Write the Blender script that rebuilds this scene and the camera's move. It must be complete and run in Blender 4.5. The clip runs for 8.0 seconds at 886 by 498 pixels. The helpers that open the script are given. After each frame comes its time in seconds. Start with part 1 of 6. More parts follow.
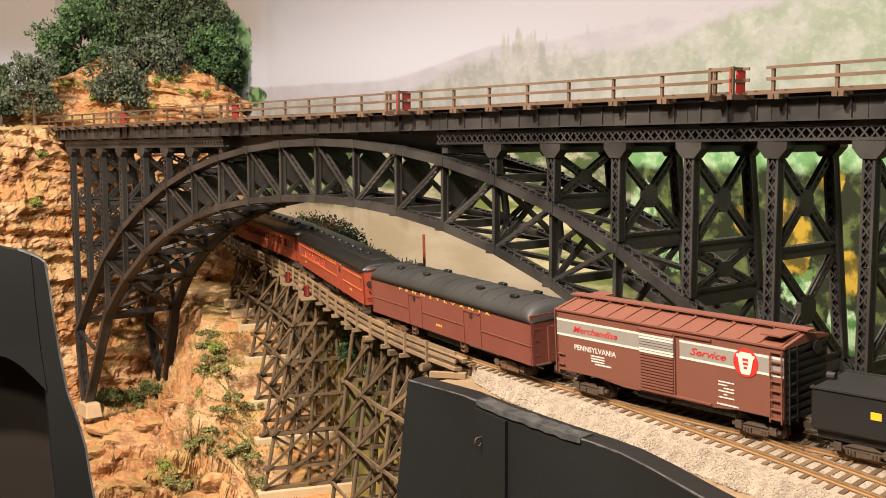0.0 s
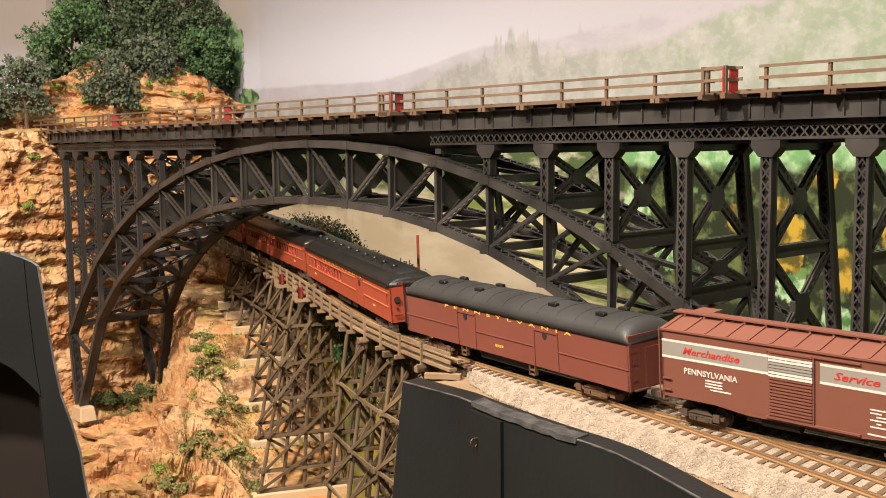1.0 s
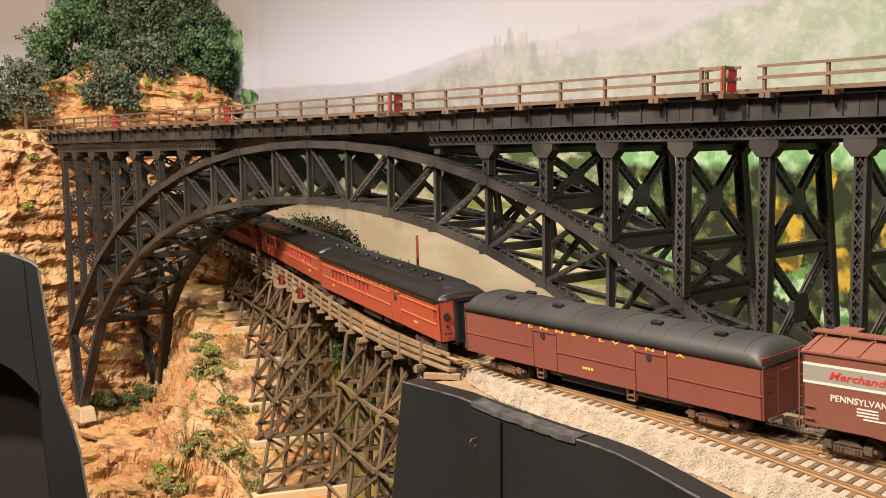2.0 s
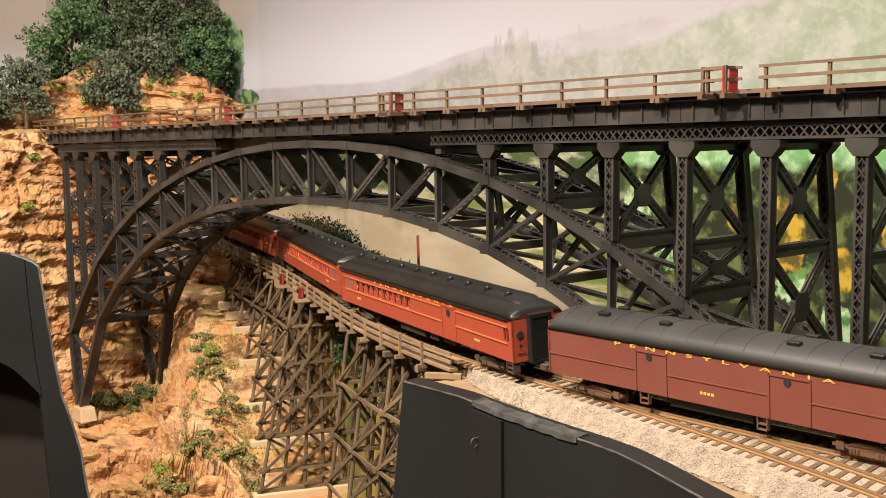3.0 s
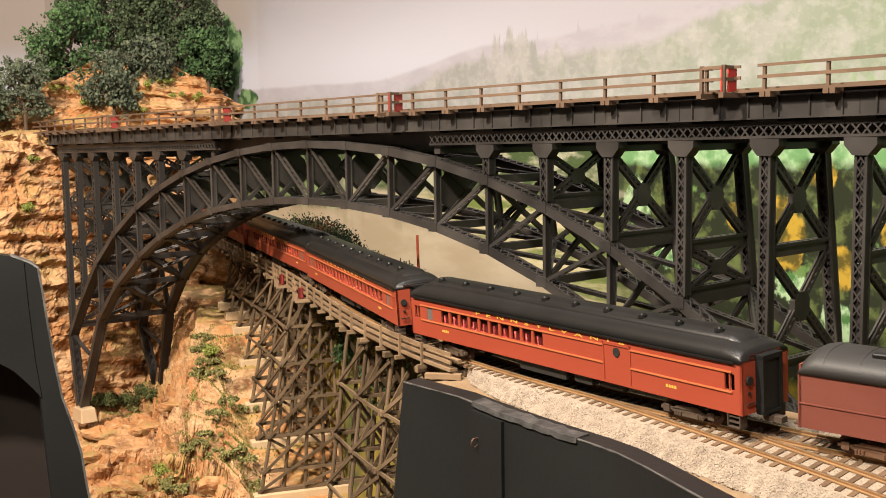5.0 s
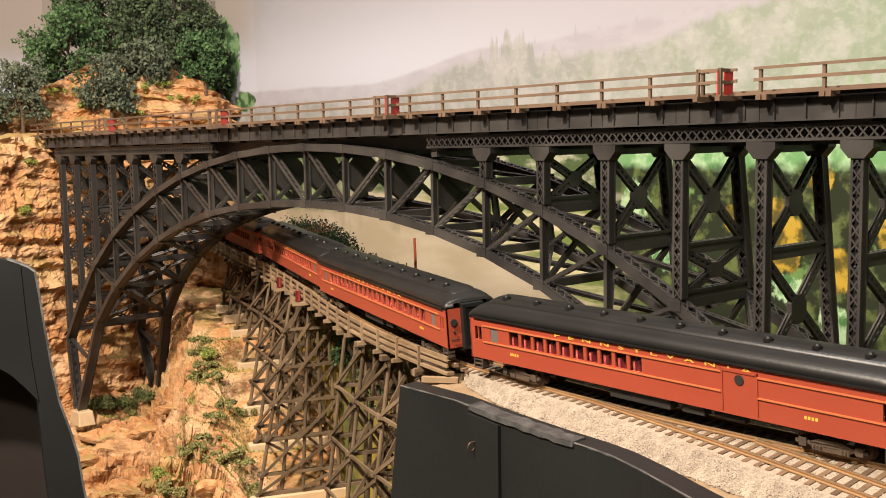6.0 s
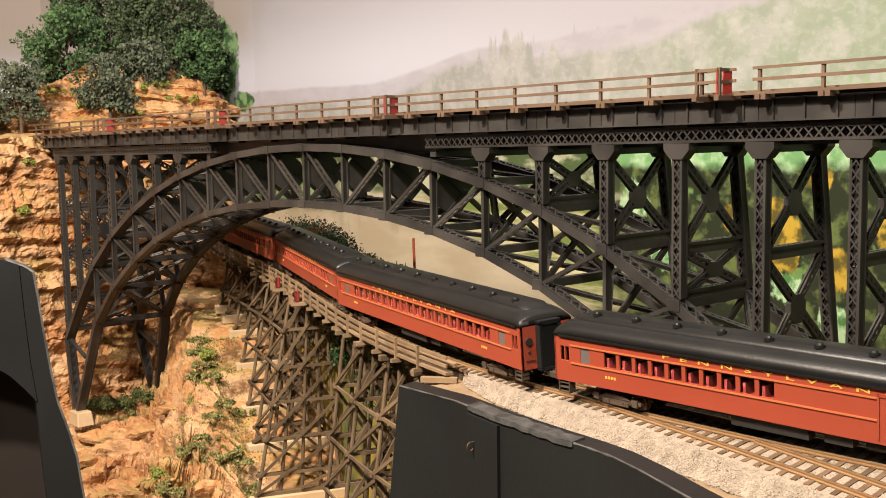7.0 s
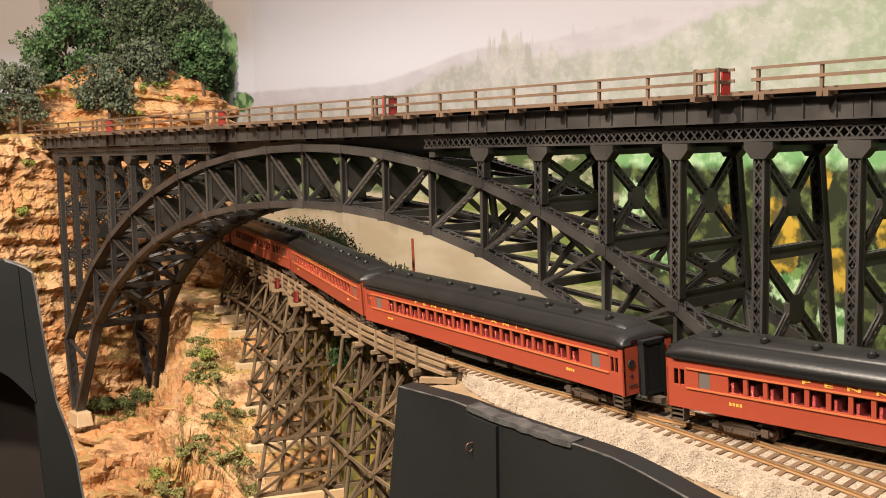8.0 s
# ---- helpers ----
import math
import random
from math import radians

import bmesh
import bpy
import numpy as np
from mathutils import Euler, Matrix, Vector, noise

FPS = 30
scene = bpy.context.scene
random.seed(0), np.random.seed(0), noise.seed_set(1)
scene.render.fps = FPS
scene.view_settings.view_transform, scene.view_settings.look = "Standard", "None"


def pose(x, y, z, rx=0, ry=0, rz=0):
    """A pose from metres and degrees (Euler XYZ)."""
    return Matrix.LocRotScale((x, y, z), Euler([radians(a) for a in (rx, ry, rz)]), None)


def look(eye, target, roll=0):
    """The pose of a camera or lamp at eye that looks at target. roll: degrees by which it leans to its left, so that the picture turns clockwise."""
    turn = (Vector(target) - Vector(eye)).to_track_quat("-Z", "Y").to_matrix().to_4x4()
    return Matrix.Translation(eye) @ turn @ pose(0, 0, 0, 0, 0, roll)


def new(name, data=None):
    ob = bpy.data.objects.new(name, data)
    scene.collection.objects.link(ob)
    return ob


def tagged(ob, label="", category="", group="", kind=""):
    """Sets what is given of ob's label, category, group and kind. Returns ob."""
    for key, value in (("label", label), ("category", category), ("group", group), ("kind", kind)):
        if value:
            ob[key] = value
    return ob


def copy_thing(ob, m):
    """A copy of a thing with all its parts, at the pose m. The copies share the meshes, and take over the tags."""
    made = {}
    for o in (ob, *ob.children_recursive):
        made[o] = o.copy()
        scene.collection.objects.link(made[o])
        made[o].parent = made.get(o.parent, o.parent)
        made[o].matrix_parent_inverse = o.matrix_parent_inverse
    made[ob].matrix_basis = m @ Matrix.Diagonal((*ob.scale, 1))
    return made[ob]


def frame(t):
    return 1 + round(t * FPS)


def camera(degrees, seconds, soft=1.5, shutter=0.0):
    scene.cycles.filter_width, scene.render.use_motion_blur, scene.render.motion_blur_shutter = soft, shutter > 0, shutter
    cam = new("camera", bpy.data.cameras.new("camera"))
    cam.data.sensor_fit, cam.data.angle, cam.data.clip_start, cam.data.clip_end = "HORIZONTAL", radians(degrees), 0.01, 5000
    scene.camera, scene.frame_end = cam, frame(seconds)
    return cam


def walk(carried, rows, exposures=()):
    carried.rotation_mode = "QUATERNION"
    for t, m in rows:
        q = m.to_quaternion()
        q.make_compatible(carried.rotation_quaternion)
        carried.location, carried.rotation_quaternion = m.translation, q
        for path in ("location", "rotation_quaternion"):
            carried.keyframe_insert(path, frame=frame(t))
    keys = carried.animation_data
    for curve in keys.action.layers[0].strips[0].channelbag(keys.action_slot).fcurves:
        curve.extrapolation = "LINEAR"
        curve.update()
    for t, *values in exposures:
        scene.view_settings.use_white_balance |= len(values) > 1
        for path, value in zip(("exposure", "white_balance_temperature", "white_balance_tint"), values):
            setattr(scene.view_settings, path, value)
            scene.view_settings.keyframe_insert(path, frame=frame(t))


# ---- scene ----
# ---------------------------------------------------------------- camera
MM = 0.001
EYE = Vector((0, 0, 0.153))
TURNS = [
    (0.0, 0.001, 6.332, -0.145, 0.0000, -0.0001, 0.0000),
    (0.5, -0.213, 6.335, -0.378, 0.0001, 0.0010, 0.0010),
    (1.0, -0.312, 6.325, -0.545, 0.0000, 0.0012, 0.0004),
    (1.5, -0.327, 6.354, -0.656, 0.0006, 0.0001, 0.0012),
    (3.0, -0.327, 6.313, -0.614, -0.0004, 0.0002, 0.0003),
    (3.5, -0.307, 6.386, -0.653, -0.0001, 0.0008, 0.0009),
    (4.0, -0.311, 6.406, -0.694, -0.0003, 0.0015, 0.0006),
    (4.5, -0.311, 6.425, -0.782, -0.0005, 0.0001, 0.0011),
    (6.0, -0.396, 6.314, -0.922, 0.0013, 0.0008, 0.0027),
    (6.5, -0.432, 6.329, -0.964, 0.0014, 0.0005, 0.0034),
    (7.0, -0.455, 6.314, -0.958, 0.0013, 0.0015, 0.0026),
    (7.5, -0.468, 6.319, -0.984, 0.0015, 0.0010, 0.0027),
    (8.0, -0.476, 6.326, -1.014, 0.0018, 0.0014, 0.0031),
]
cam = camera(43.66, 8.0, soft=1.0)


def aim(yaw, down, roll, dx, dy, dz):
    a, c = radians(yaw), radians(down)
    eye = EYE + Vector((dx, dy, dz))
    way = Vector((-math.sin(a) * math.cos(c), math.cos(a) * math.cos(c), -math.sin(c)))
    return look(eye, eye + way, roll)


walk(cam, [(t, aim(*row)) for t, *row in TURNS])

# ---------------------------------------------------------------- light
world = bpy.data.worlds.new("world")
world.use_nodes = True
scene.world = world
world.node_tree.nodes["Background"].inputs[0].default_value = (1.0, 0.93, 0.85, 1)
world.node_tree.nodes["Background"].inputs[1].default_value = 0.015
scene.view_settings.exposure = 0.18


def area_lamp(name, at, to, size, watts, colour, size_y=None):
    data = bpy.data.lights.new(name, "AREA")
    data.energy, data.color, data.size = watts, colour, size
    if size_y:
        data.shape, data.size_y = "RECTANGLE", size_y
    ob = new(name, data)
    ob.matrix_world = look(at, to)
    return ob


area_lamp("spot_lamp", (-0.60, 0.25, 0.96), (-0.42, 1.35, 0.05), 0.07, 36, (1.0, 0.85, 0.70))
# Added frontal fill with no known source: brightens the cliff and car sides
area_lamp("track_lamp", (-0.30, -0.35, 0.98), (0.0, 1.0, 0.0), 0.12, 17, (1.0, 0.88, 0.75))
area_lamp("ceiling_lamp", (-0.10, 0.45, 1.42), (0.0, 0.8, 0.0), 0.60, 12, (1.0, 0.95, 0.91), 0.15)

# ---------------------------------------------------------------- materials
def material(name, colour, rough=0.7, metal=0.0, second=None, scale=60.0, amount=0.5, bump=0.0, bump_scale=400.0,
             third=None, third_scale=8.0, third_amount=0.35, spec=0.4, per_piece=0.0, stretch=None, alpha=None):
    """Two scales of variation, fine relief, and a change of tone from piece to piece."""
    m = bpy.data.materials.new(name)
    m.use_nodes = True
    nt = m.node_tree
    b = nt.nodes["Principled BSDF"]
    b.inputs["Roughness"].default_value = rough
    b.inputs["Metallic"].default_value = metal
    b.inputs["Specular IOR Level"].default_value = spec
    co = nt.nodes.new("ShaderNodeTexCoord")
    at = co.outputs["Object"]
    if stretch:
        mp = nt.nodes.new("ShaderNodeMapping")
        mp.inputs["Scale"].default_value = stretch
        nt.links.new(at, mp.inputs["Vector"])
        at = mp.outputs["Vector"]
    last = None

    def noise_mix(base, other, sc, amt, detail):
        n = nt.nodes.new("ShaderNodeTexNoise")
        n.inputs["Scale"].default_value = sc
        n.inputs["Detail"].default_value = detail
        nt.links.new(at, n.inputs["Vector"])
        ramp = nt.nodes.new("ShaderNodeMapRange")
        ramp.inputs["From Min"].default_value, ramp.inputs["From Max"].default_value = 0.35, 0.68
        ramp.inputs["To Max"].default_value = amt
        nt.links.new(n.outputs["Fac"], ramp.inputs["Value"])
        mix = nt.nodes.new("ShaderNodeMix")
        mix.data_type = "RGBA"
        nt.links.new(ramp.outputs["Result"], mix.inputs[0])
        if isinstance(base, tuple):
            mix.inputs[6].default_value = (*base, 1)
        else:
            nt.links.new(base, mix.inputs[6])
        mix.inputs[7].default_value = (*other, 1)
        return mix.outputs[2]

    last = noise_mix(colour, second or tuple(c * 0.72 for c in colour), scale, amount, 4)
    last = noise_mix(last, third or tuple(min(1, c * 1.25) for c in colour), third_scale, third_amount, 2)
    if per_piece:
        info = nt.nodes.new("ShaderNodeObjectInfo")
        hsv = nt.nodes.new("ShaderNodeHueSaturation")
        mr = nt.nodes.new("ShaderNodeMapRange")
        mr.inputs["To Min"].default_value, mr.inputs["To Max"].default_value = 1 - per_piece, 1 + per_piece
        nt.links.new(info.outputs["Random"], mr.inputs["Value"])
        nt.links.new(mr.outputs["Result"], hsv.inputs["Value"])
        nt.links.new(last, hsv.inputs["Color"])
        last = hsv.outputs["Color"]
    nt.links.new(last, b.inputs["Base Color"])
    if bump:
        n = nt.nodes.new("ShaderNodeTexNoise")
        n.inputs["Scale"].default_value, n.inputs["Detail"].default_value = bump_scale, 5
        nt.links.new(at, n.inputs["Vector"])
        bp = nt.nodes.new("ShaderNodeBump")
        bp.inputs["Strength"].default_value, bp.inputs["Distance"].default_value = bump, 0.001
        nt.links.new(n.outputs["Fac"], bp.inputs["Height"])
        nt.links.new(bp.outputs["Normal"], b.inputs["Normal"])
    return m


STEEL = material("black_bridge_paint", (0.028, 0.0255, 0.024), 0.42, 0.0, (0.017, 0.0155, 0.0145), 90, 0.6, 0.08, 900,
                 (0.088, 0.079, 0.070), 30, 0.4, 0.5, 0.18)
RAIL_WOOD = material("brown_railing_wood", (0.135, 0.085, 0.054), 0.8, 0, (0.085, 0.053, 0.034), 90, 0.6, 0.2, 500, (0.19, 0.125, 0.082), 25, 0.4, 0.3, 0.15)
TIMBER = material("weathered_trestle_timber", (0.125, 0.083, 0.046), 0.82, 0, (0.045, 0.028, 0.015), 60, 0.6, 0.3, 500,
                  (0.235, 0.165, 0.098), 25, 0.5, 0.3, 0.28)
PALE_TIMBER = material("pale_trestle_timber", (0.235, 0.155, 0.088), 0.8, 0, (0.13, 0.083, 0.046), 80, 0.6, 0.3, 500,
                       (0.33, 0.235, 0.14), 25, 0.4, 0.3, 0.2)
TIE = material("dark_tie_wood", (0.15, 0.092, 0.052), 0.85, 0, (0.085, 0.052, 0.03), 200, 0.6, 0.3, 800, None, 25, 0.35, 0.3, 0.25)
RUST = material("rusty_rail_side", (0.29, 0.165, 0.072), 0.65, 0.2, (0.19, 0.10, 0.045), 120, 0.6, 0.2, 800, (0.36, 0.21, 0.095), 30, 0.4)
RAILTOP = material("polished_rail_head", (0.72, 0.58, 0.42), 0.28, 0.9, (0.55, 0.40, 0.26), 90, 0.5)
BALLAST = material("pale_ballast", (0.36, 0.29, 0.215), 0.9, 0, (0.21, 0.16, 0.12), 700, 0.7, 0.8, 900, (0.44, 0.365, 0.28), 30, 0.4, 0.2)
STONE = material("ballast_stone", (0.315, 0.258, 0.200), 0.9, 0, (0.225, 0.178, 0.135), 500, 0.8, 0.2, 900, (0.42, 0.35, 0.275), 160, 0.6, 0.2)
EARTH = material("tan_roadbed_edge", (0.225, 0.148, 0.082), 0.9, 0, (0.14, 0.092, 0.052), 120, 0.6, 0.6, 500, (0.32, 0.23, 0.14), 30, 0.5, 0.2)
FASCIA = material("charcoal_fascia_paint", (0.0125, 0.0135, 0.0135), 0.45, 0, (0.009, 0.0097, 0.0097), 14, 0.6, 0.15, 250, (0.024, 0.025, 0.0245), 5, 0.5, 0.2)
FASCIA_EDGE = material("worn_fascia_edge", (0.06, 0.06, 0.057), 0.6, 0, (0.025, 0.025, 0.025), 90, 0.8, 0.3, 400, (0.22, 0.21, 0.19), 70, 0.4)
STRIP = material("rough_dark_strip", (0.040, 0.041, 0.040), 0.5, 0, (0.022, 0.022, 0.022), 160, 0.7, 0.8, 300, (0.22, 0.21, 0.20), 110, 0.25)
BOXCAR = material("boxcar_brown_paint", (0.185, 0.068, 0.044), 0.6, 0, (0.15, 0.052, 0.033), 40, 0.4, 0.05, 900, (0.21, 0.080, 0.052), 12, 0.3)
TUSCAN = material("tuscan_brown_paint", (0.185, 0.058, 0.040), 0.55, 0, (0.14, 0.036, 0.024), 40, 0.4, 0.05, 900, (0.20, 0.06, 0.04), 12, 0.3)
RED = material("coach_red_paint", (0.325, 0.058, 0.029), 0.45, 0, (0.28, 0.048, 0.024), 30, 0.4, 0.03, 900, (0.37, 0.074, 0.038), 9, 0.3)
ROOF = material("coach_roof_black", (0.0085, 0.0082, 0.0078), 0.36, 0, (0.013, 0.0125, 0.012), 50, 0.5, 0.1, 600, (0.022, 0.021, 0.020), 14, 0.4, 0.35)
UNDER = material("underframe_black", (0.02, 0.018, 0.016), 0.65, 0, (0.03, 0.026, 0.022), 90, 0.5, 0.1, 700)
TRUCKM = material("rusty_truck_brown", (0.13, 0.065, 0.035), 0.75, 0, (0.07, 0.04, 0.025), 120, 0.6, 0.2, 700, (0.2, 0.11, 0.06), 40, 0.4)
TRUCKG = material("dark_truck_grey", (0.070, 0.050, 0.036), 0.7, 0, (0.035, 0.026, 0.020), 120, 0.6, 0.2, 700, (0.15, 0.10, 0.065), 40, 0.4)
WHEEL = material("wheel_steel", (0.12, 0.07, 0.05), 0.5, 0.5)
GOLD = material("gold_lettering", (0.72, 0.42, 0.07), 0.5, 0, (0.62, 0.36, 0.06), 200, 0.3)
WHITE = material("white_lettering", (0.62, 0.57, 0.51), 0.6, 0, (0.6, 0.56, 0.5), 200, 0.3)
GREY = material("grey_stripe_paint", (0.27, 0.245, 0.215), 0.6, 0, (0.23, 0.205, 0.18), 60, 0.4)
SIGNRED = material("red_paint", (0.50, 0.030, 0.022), 0.55, 0, (0.4, 0.022, 0.016), 80, 0.4)
YELLOW = material("yellow_lettering", (0.75, 0.50, 0.03), 0.5)
PLASTER = material("pale_footing_plaster", (0.55, 0.40, 0.24), 0.85, 0, (0.42, 0.29, 0.17), 70, 0.6, 0.4, 400)
ROOM = material("room_wall_paint", (0.30, 0.27, 0.24), 0.9, 0, None, 4, 0.3)


def backdrop_material():
    """A hand-painted landscape: warm grey sky, two pale ranges, misty green slopes and a darker painted wood below."""
    m = bpy.data.materials.new("painted_backdrop")
    m.use_nodes = True
    nt = m.node_tree
    b = nt.nodes["Principled BSDF"]
    b.inputs["Roughness"].default_value = 0.75
    b.inputs["Specular IOR Level"].default_value = 0.25
    co = nt.nodes.new("ShaderNodeTexCoord")
    sep = nt.nodes.new("ShaderNodeSeparateXYZ")
    nt.links.new(co.outputs["Object"], sep.inputs[0])
    U, Z = sep.outputs["X"], sep.outputs["Z"]

    def val(op, a, c=None, clamp=False):
        n = nt.nodes.new("ShaderNodeMath")
        n.operation, n.use_clamp = op, clamp
        for i, x in enumerate((a, c)):
            if x is None:
                continue
            if isinstance(x, (int, float)):
                n.inputs[i].default_value = x
            else:
                nt.links.new(x, n.inputs[i])
        return n.outputs[0]

    def noise_at(scale, detail=3, squash=(1, 1, 1), shift=0.0):
        mp = nt.nodes.new("ShaderNodeMapping")
        mp.inputs["Scale"].default_value = squash
        mp.inputs["Location"].default_value = (shift, shift, shift)
        nt.links.new(co.outputs["Object"], mp.inputs["Vector"])
        n = nt.nodes.new("ShaderNodeTexNoise")
        n.inputs["Scale"].default_value, n.inputs["Detail"].default_value = scale, detail + 3
        n.inputs["Roughness"].default_value = 0.58
        nt.links.new(mp.outputs["Vector"], n.inputs["Vector"])
        return n.outputs["Fac"]

    def dab(u, z, ru, rz, ragged=0.5):
        """A ragged painted patch."""
        a = val("DIVIDE", val("SUBTRACT", U, u), ru)
        c = val("DIVIDE", val("SUBTRACT", Z, z), rz)
        d = val("ADD", val("MULTIPLY", a, a), val("MULTIPLY", c, c))
        d = val("ADD", d, val("MULTIPLY", val("SUBTRACT", noise_at(45, 4, (1, 1, 0.7), u * 30), 0.5), 6 * ragged))
        return smooth(val("SUBTRACT", 1.0, d), 0.0, 0.35)

    def smooth(x, lo, hi, top=1.0):
        n = nt.nodes.new("ShaderNodeMapRange")
        n.interpolation_type = "SMOOTHSTEP"
        n.inputs["From Min"].default_value, n.inputs["From Max"].default_value = lo, hi
        n.inputs["To Max"].default_value = top
        nt.links.new(x, n.inputs["Value"])
        return n.outputs["Result"]

    def mix(fac, a, c):
        n = nt.nodes.new("ShaderNodeMix")
        n.data_type = "RGBA"
        nt.links.new(fac, n.inputs[0])
        for i, x in ((6, a), (7, c)):
            if isinstance(x, tuple):
                n.inputs[i].default_value = (*x, 1)
            else:
                nt.links.new(x, n.inputs[i])
        return n.outputs[2]

    sky = mix(smooth(Z, 0.225, 0.37), (0.455, 0.46, 0.525), (0.275, 0.268, 0.292))
    sky = mix(smooth(noise_at(1.6, 3, (1, 1, 2.2)), 0.45, 0.7, 0.4), sky, (0.415, 0.395, 0.425))
    sky = mix(smooth(U, -0.95, -0.30, 0.75), sky, (0.285, 0.266, 0.280))
    # tan cloud beyond the knoll
    cloud = smooth(val("SUBTRACT", val("ADD", -1.27, val("MULTIPLY", noise_at(5, 4, (1, 1, 1), 12.0), 0.22)), U), 0.0, 0.10, 0.8)
    sky = mix(val("MULTIPLY", cloud, smooth(Z, 0.25, 0.33)), sky, (0.30, 0.255, 0.22))
    # the far range: a soft even skyline with a few small trees
    ridge1 = val("ADD", val("MULTIPLY", smooth(U, -0.92, -0.66), 0.034), 0.212)
    ridge1 = val("ADD", ridge1, val("MULTIPLY", smooth(U, -0.62, -0.34), 0.020))
    ridge1 = val("ADD", ridge1, val("MULTIPLY", noise_at(7.0, 4, (1, 1, 0)), 0.012))
    jag1 = val("ADD", ridge1, val("MULTIPLY", smooth(noise_at(60, 1, (1, 1, 0.08)), 0.60, 0.72), 0.013))
    far = smooth(val("SUBTRACT", jag1, Z), 0.0, 0.006, 0.60)
    col = mix(far, sky, mix(smooth(noise_at(24, 5, (1, 1, 2)), 0.42, 0.60), (0.285, 0.265, 0.290), (0.335, 0.315, 0.338)))
    # a mist below its skyline
    col = mix(val("MULTIPLY", far, smooth(val("SUBTRACT", ridge1, Z), 0.006, 0.045, 0.75)), col, (0.385, 0.372, 0.388))
    # nearer slopes with a clump of tall trees, greener along the wall
    ridge2 = val("ADD", val("MULTIPLY", smooth(U, -0.89, -0.70), 0.040), 0.186)
    ridge2 = val("ADD", ridge2, val("MULTIPLY", smooth(U, -0.48, -0.28), 0.034))
    ridge2 = val("ADD", ridge2, val("MULTIPLY", noise_at(9.0, 4, (1, 1, 0), 3.0), 0.022))
    clump = val("MULTIPLY", smooth(U, -0.72, -0.66), smooth(val("SUBTRACT", -0.52, U), 0.0, 0.06))
    tall = val("MULTIPLY", smooth(noise_at(42, 2, (1, 1, 0.12), 5.0), 0.42, 0.66), val("ADD", val("MULTIPLY", clump, 0.030), 0.006))
    jag2 = val("ADD", ridge2, tall)
    near = smooth(val("SUBTRACT", jag2, Z), 0.0, 0.012, 0.78)
    pale = mix(smooth(noise_at(30, 6, (1, 1, 0.8)), 0.42, 0.60), (0.222, 0.226, 0.206), (0.318, 0.310, 0.294))
    fresh = mix(smooth(noise_at(26, 7), 0.43, 0.58), (0.195, 0.250, 0.155), (0.315, 0.335, 0.280))
    col = mix(near, col, mix(smooth(val("ADD", U, val("MULTIPLY", noise_at(9, 3, (1, 1, 1), 31.0), 0.3)), -0.50, 0.05), pale, fresh))
    blot = smooth(val("MULTIPLY", noise_at(30, 6, (1, 1, 1), 17.0), smooth(U, -0.50, -0.18)), 0.50, 0.60, 0.55)
    col = mix(val("MULTIPLY", blot, smooth(val("SUBTRACT", 0.245, Z), 0.0, 0.03)), col, (0.17, 0.31, 0.10))
    daub = val("MULTIPLY", near, smooth(noise_at(95, 6, (1, 1, 1.4), 25.0), 0.50, 0.60, 0.30))
    col = mix(daub, col, (0.40, 0.405, 0.36))
    daub = val("MULTIPLY", near, smooth(noise_at(70, 6, (1, 1, 0.7), 28.0), 0.54, 0.62, 0.28))
    col = mix(daub, col, (0.17, 0.22, 0.13))
    # bright band of leaves over dark woods with yellow autumn trees
    edge = val("ADD", val("MULTIPLY", noise_at(10, 4, (1, 1, 0.6), 9.0), 0.07), 0.108)
    low = smooth(val("SUBTRACT", edge, Z), -0.012, 0.012)
    band = mix(smooth(noise_at(34, 5), 0.42, 0.60), (0.13, 0.28, 0.11), (0.34, 0.50, 0.29))
    wood = mix(smooth(noise_at(40, 6, (1, 1, 1.0), 2.0), 0.48, 0.62), (0.016, 0.022, 0.009), (0.095, 0.125, 0.038))
    wood = mix(smooth(noise_at(30.0, 4, (1, 1, 1), 21.0), 0.58, 0.66, 0.7), wood, (0.15, 0.28, 0.08))
    gold = mix(smooth(noise_at(50, 4), 0.42, 0.58), (0.085, 0.068, 0.012), (0.40, 0.265, 0.03))
    for u, z, ru, rz in ((-0.262, 0.048, 0.022, 0.040), (-0.205, 0.020, 0.020, 0.026), (-0.225, 0.105, 0.020, 0.016), (-0.318, 0.062, 0.014, 0.018), (-0.150, 0.06, 0.018, 0.03), (-0.07, 0.03, 0.03, 0.04)):
        wood = mix(dab(u, z, ru, rz), wood, gold)
    lime = mix(smooth(noise_at(60, 4), 0.42, 0.58), (0.06, 0.16, 0.045), (0.36, 0.52, 0.30))
    for u, z, ru, rz in ((-0.205, -0.030, 0.020, 0.026), (-0.255, -0.005, 0.020, 0.016), (-0.40, 0.02, 0.018, 0.02), (-0.44, 0.07, 0.02, 0.03), (-0.52, 0.02, 0.03, 0.02), (-0.12, -0.05, 0.03, 0.03)):
        wood = mix(dab(u, z, ru, rz, 0.7), wood, lime)
    wood = mix(smooth(val("ADD", val("SUBTRACT", Z, 0.122), val("MULTIPLY", noise_at(30, 3, (1, 1, 1), 6.0), 0.03)), 0.0, 0.012), wood, band)
    col = mix(low, col, wood)
    # towards the left the woods give way to meadows and a sandy river
    left = smooth(val("SUBTRACT", val("ADD", -0.52, val("MULTIPLY", noise_at(12, 3, (1, 1, 2), 4.0), 0.12)), U), -0.03, 0.06)
    meadow = mix(smooth(noise_at(9, 4, (1, 1, 7.0), 7.0), 0.42, 0.60), (0.13, 0.17, 0.045), (0.48, 0.43, 0.26))
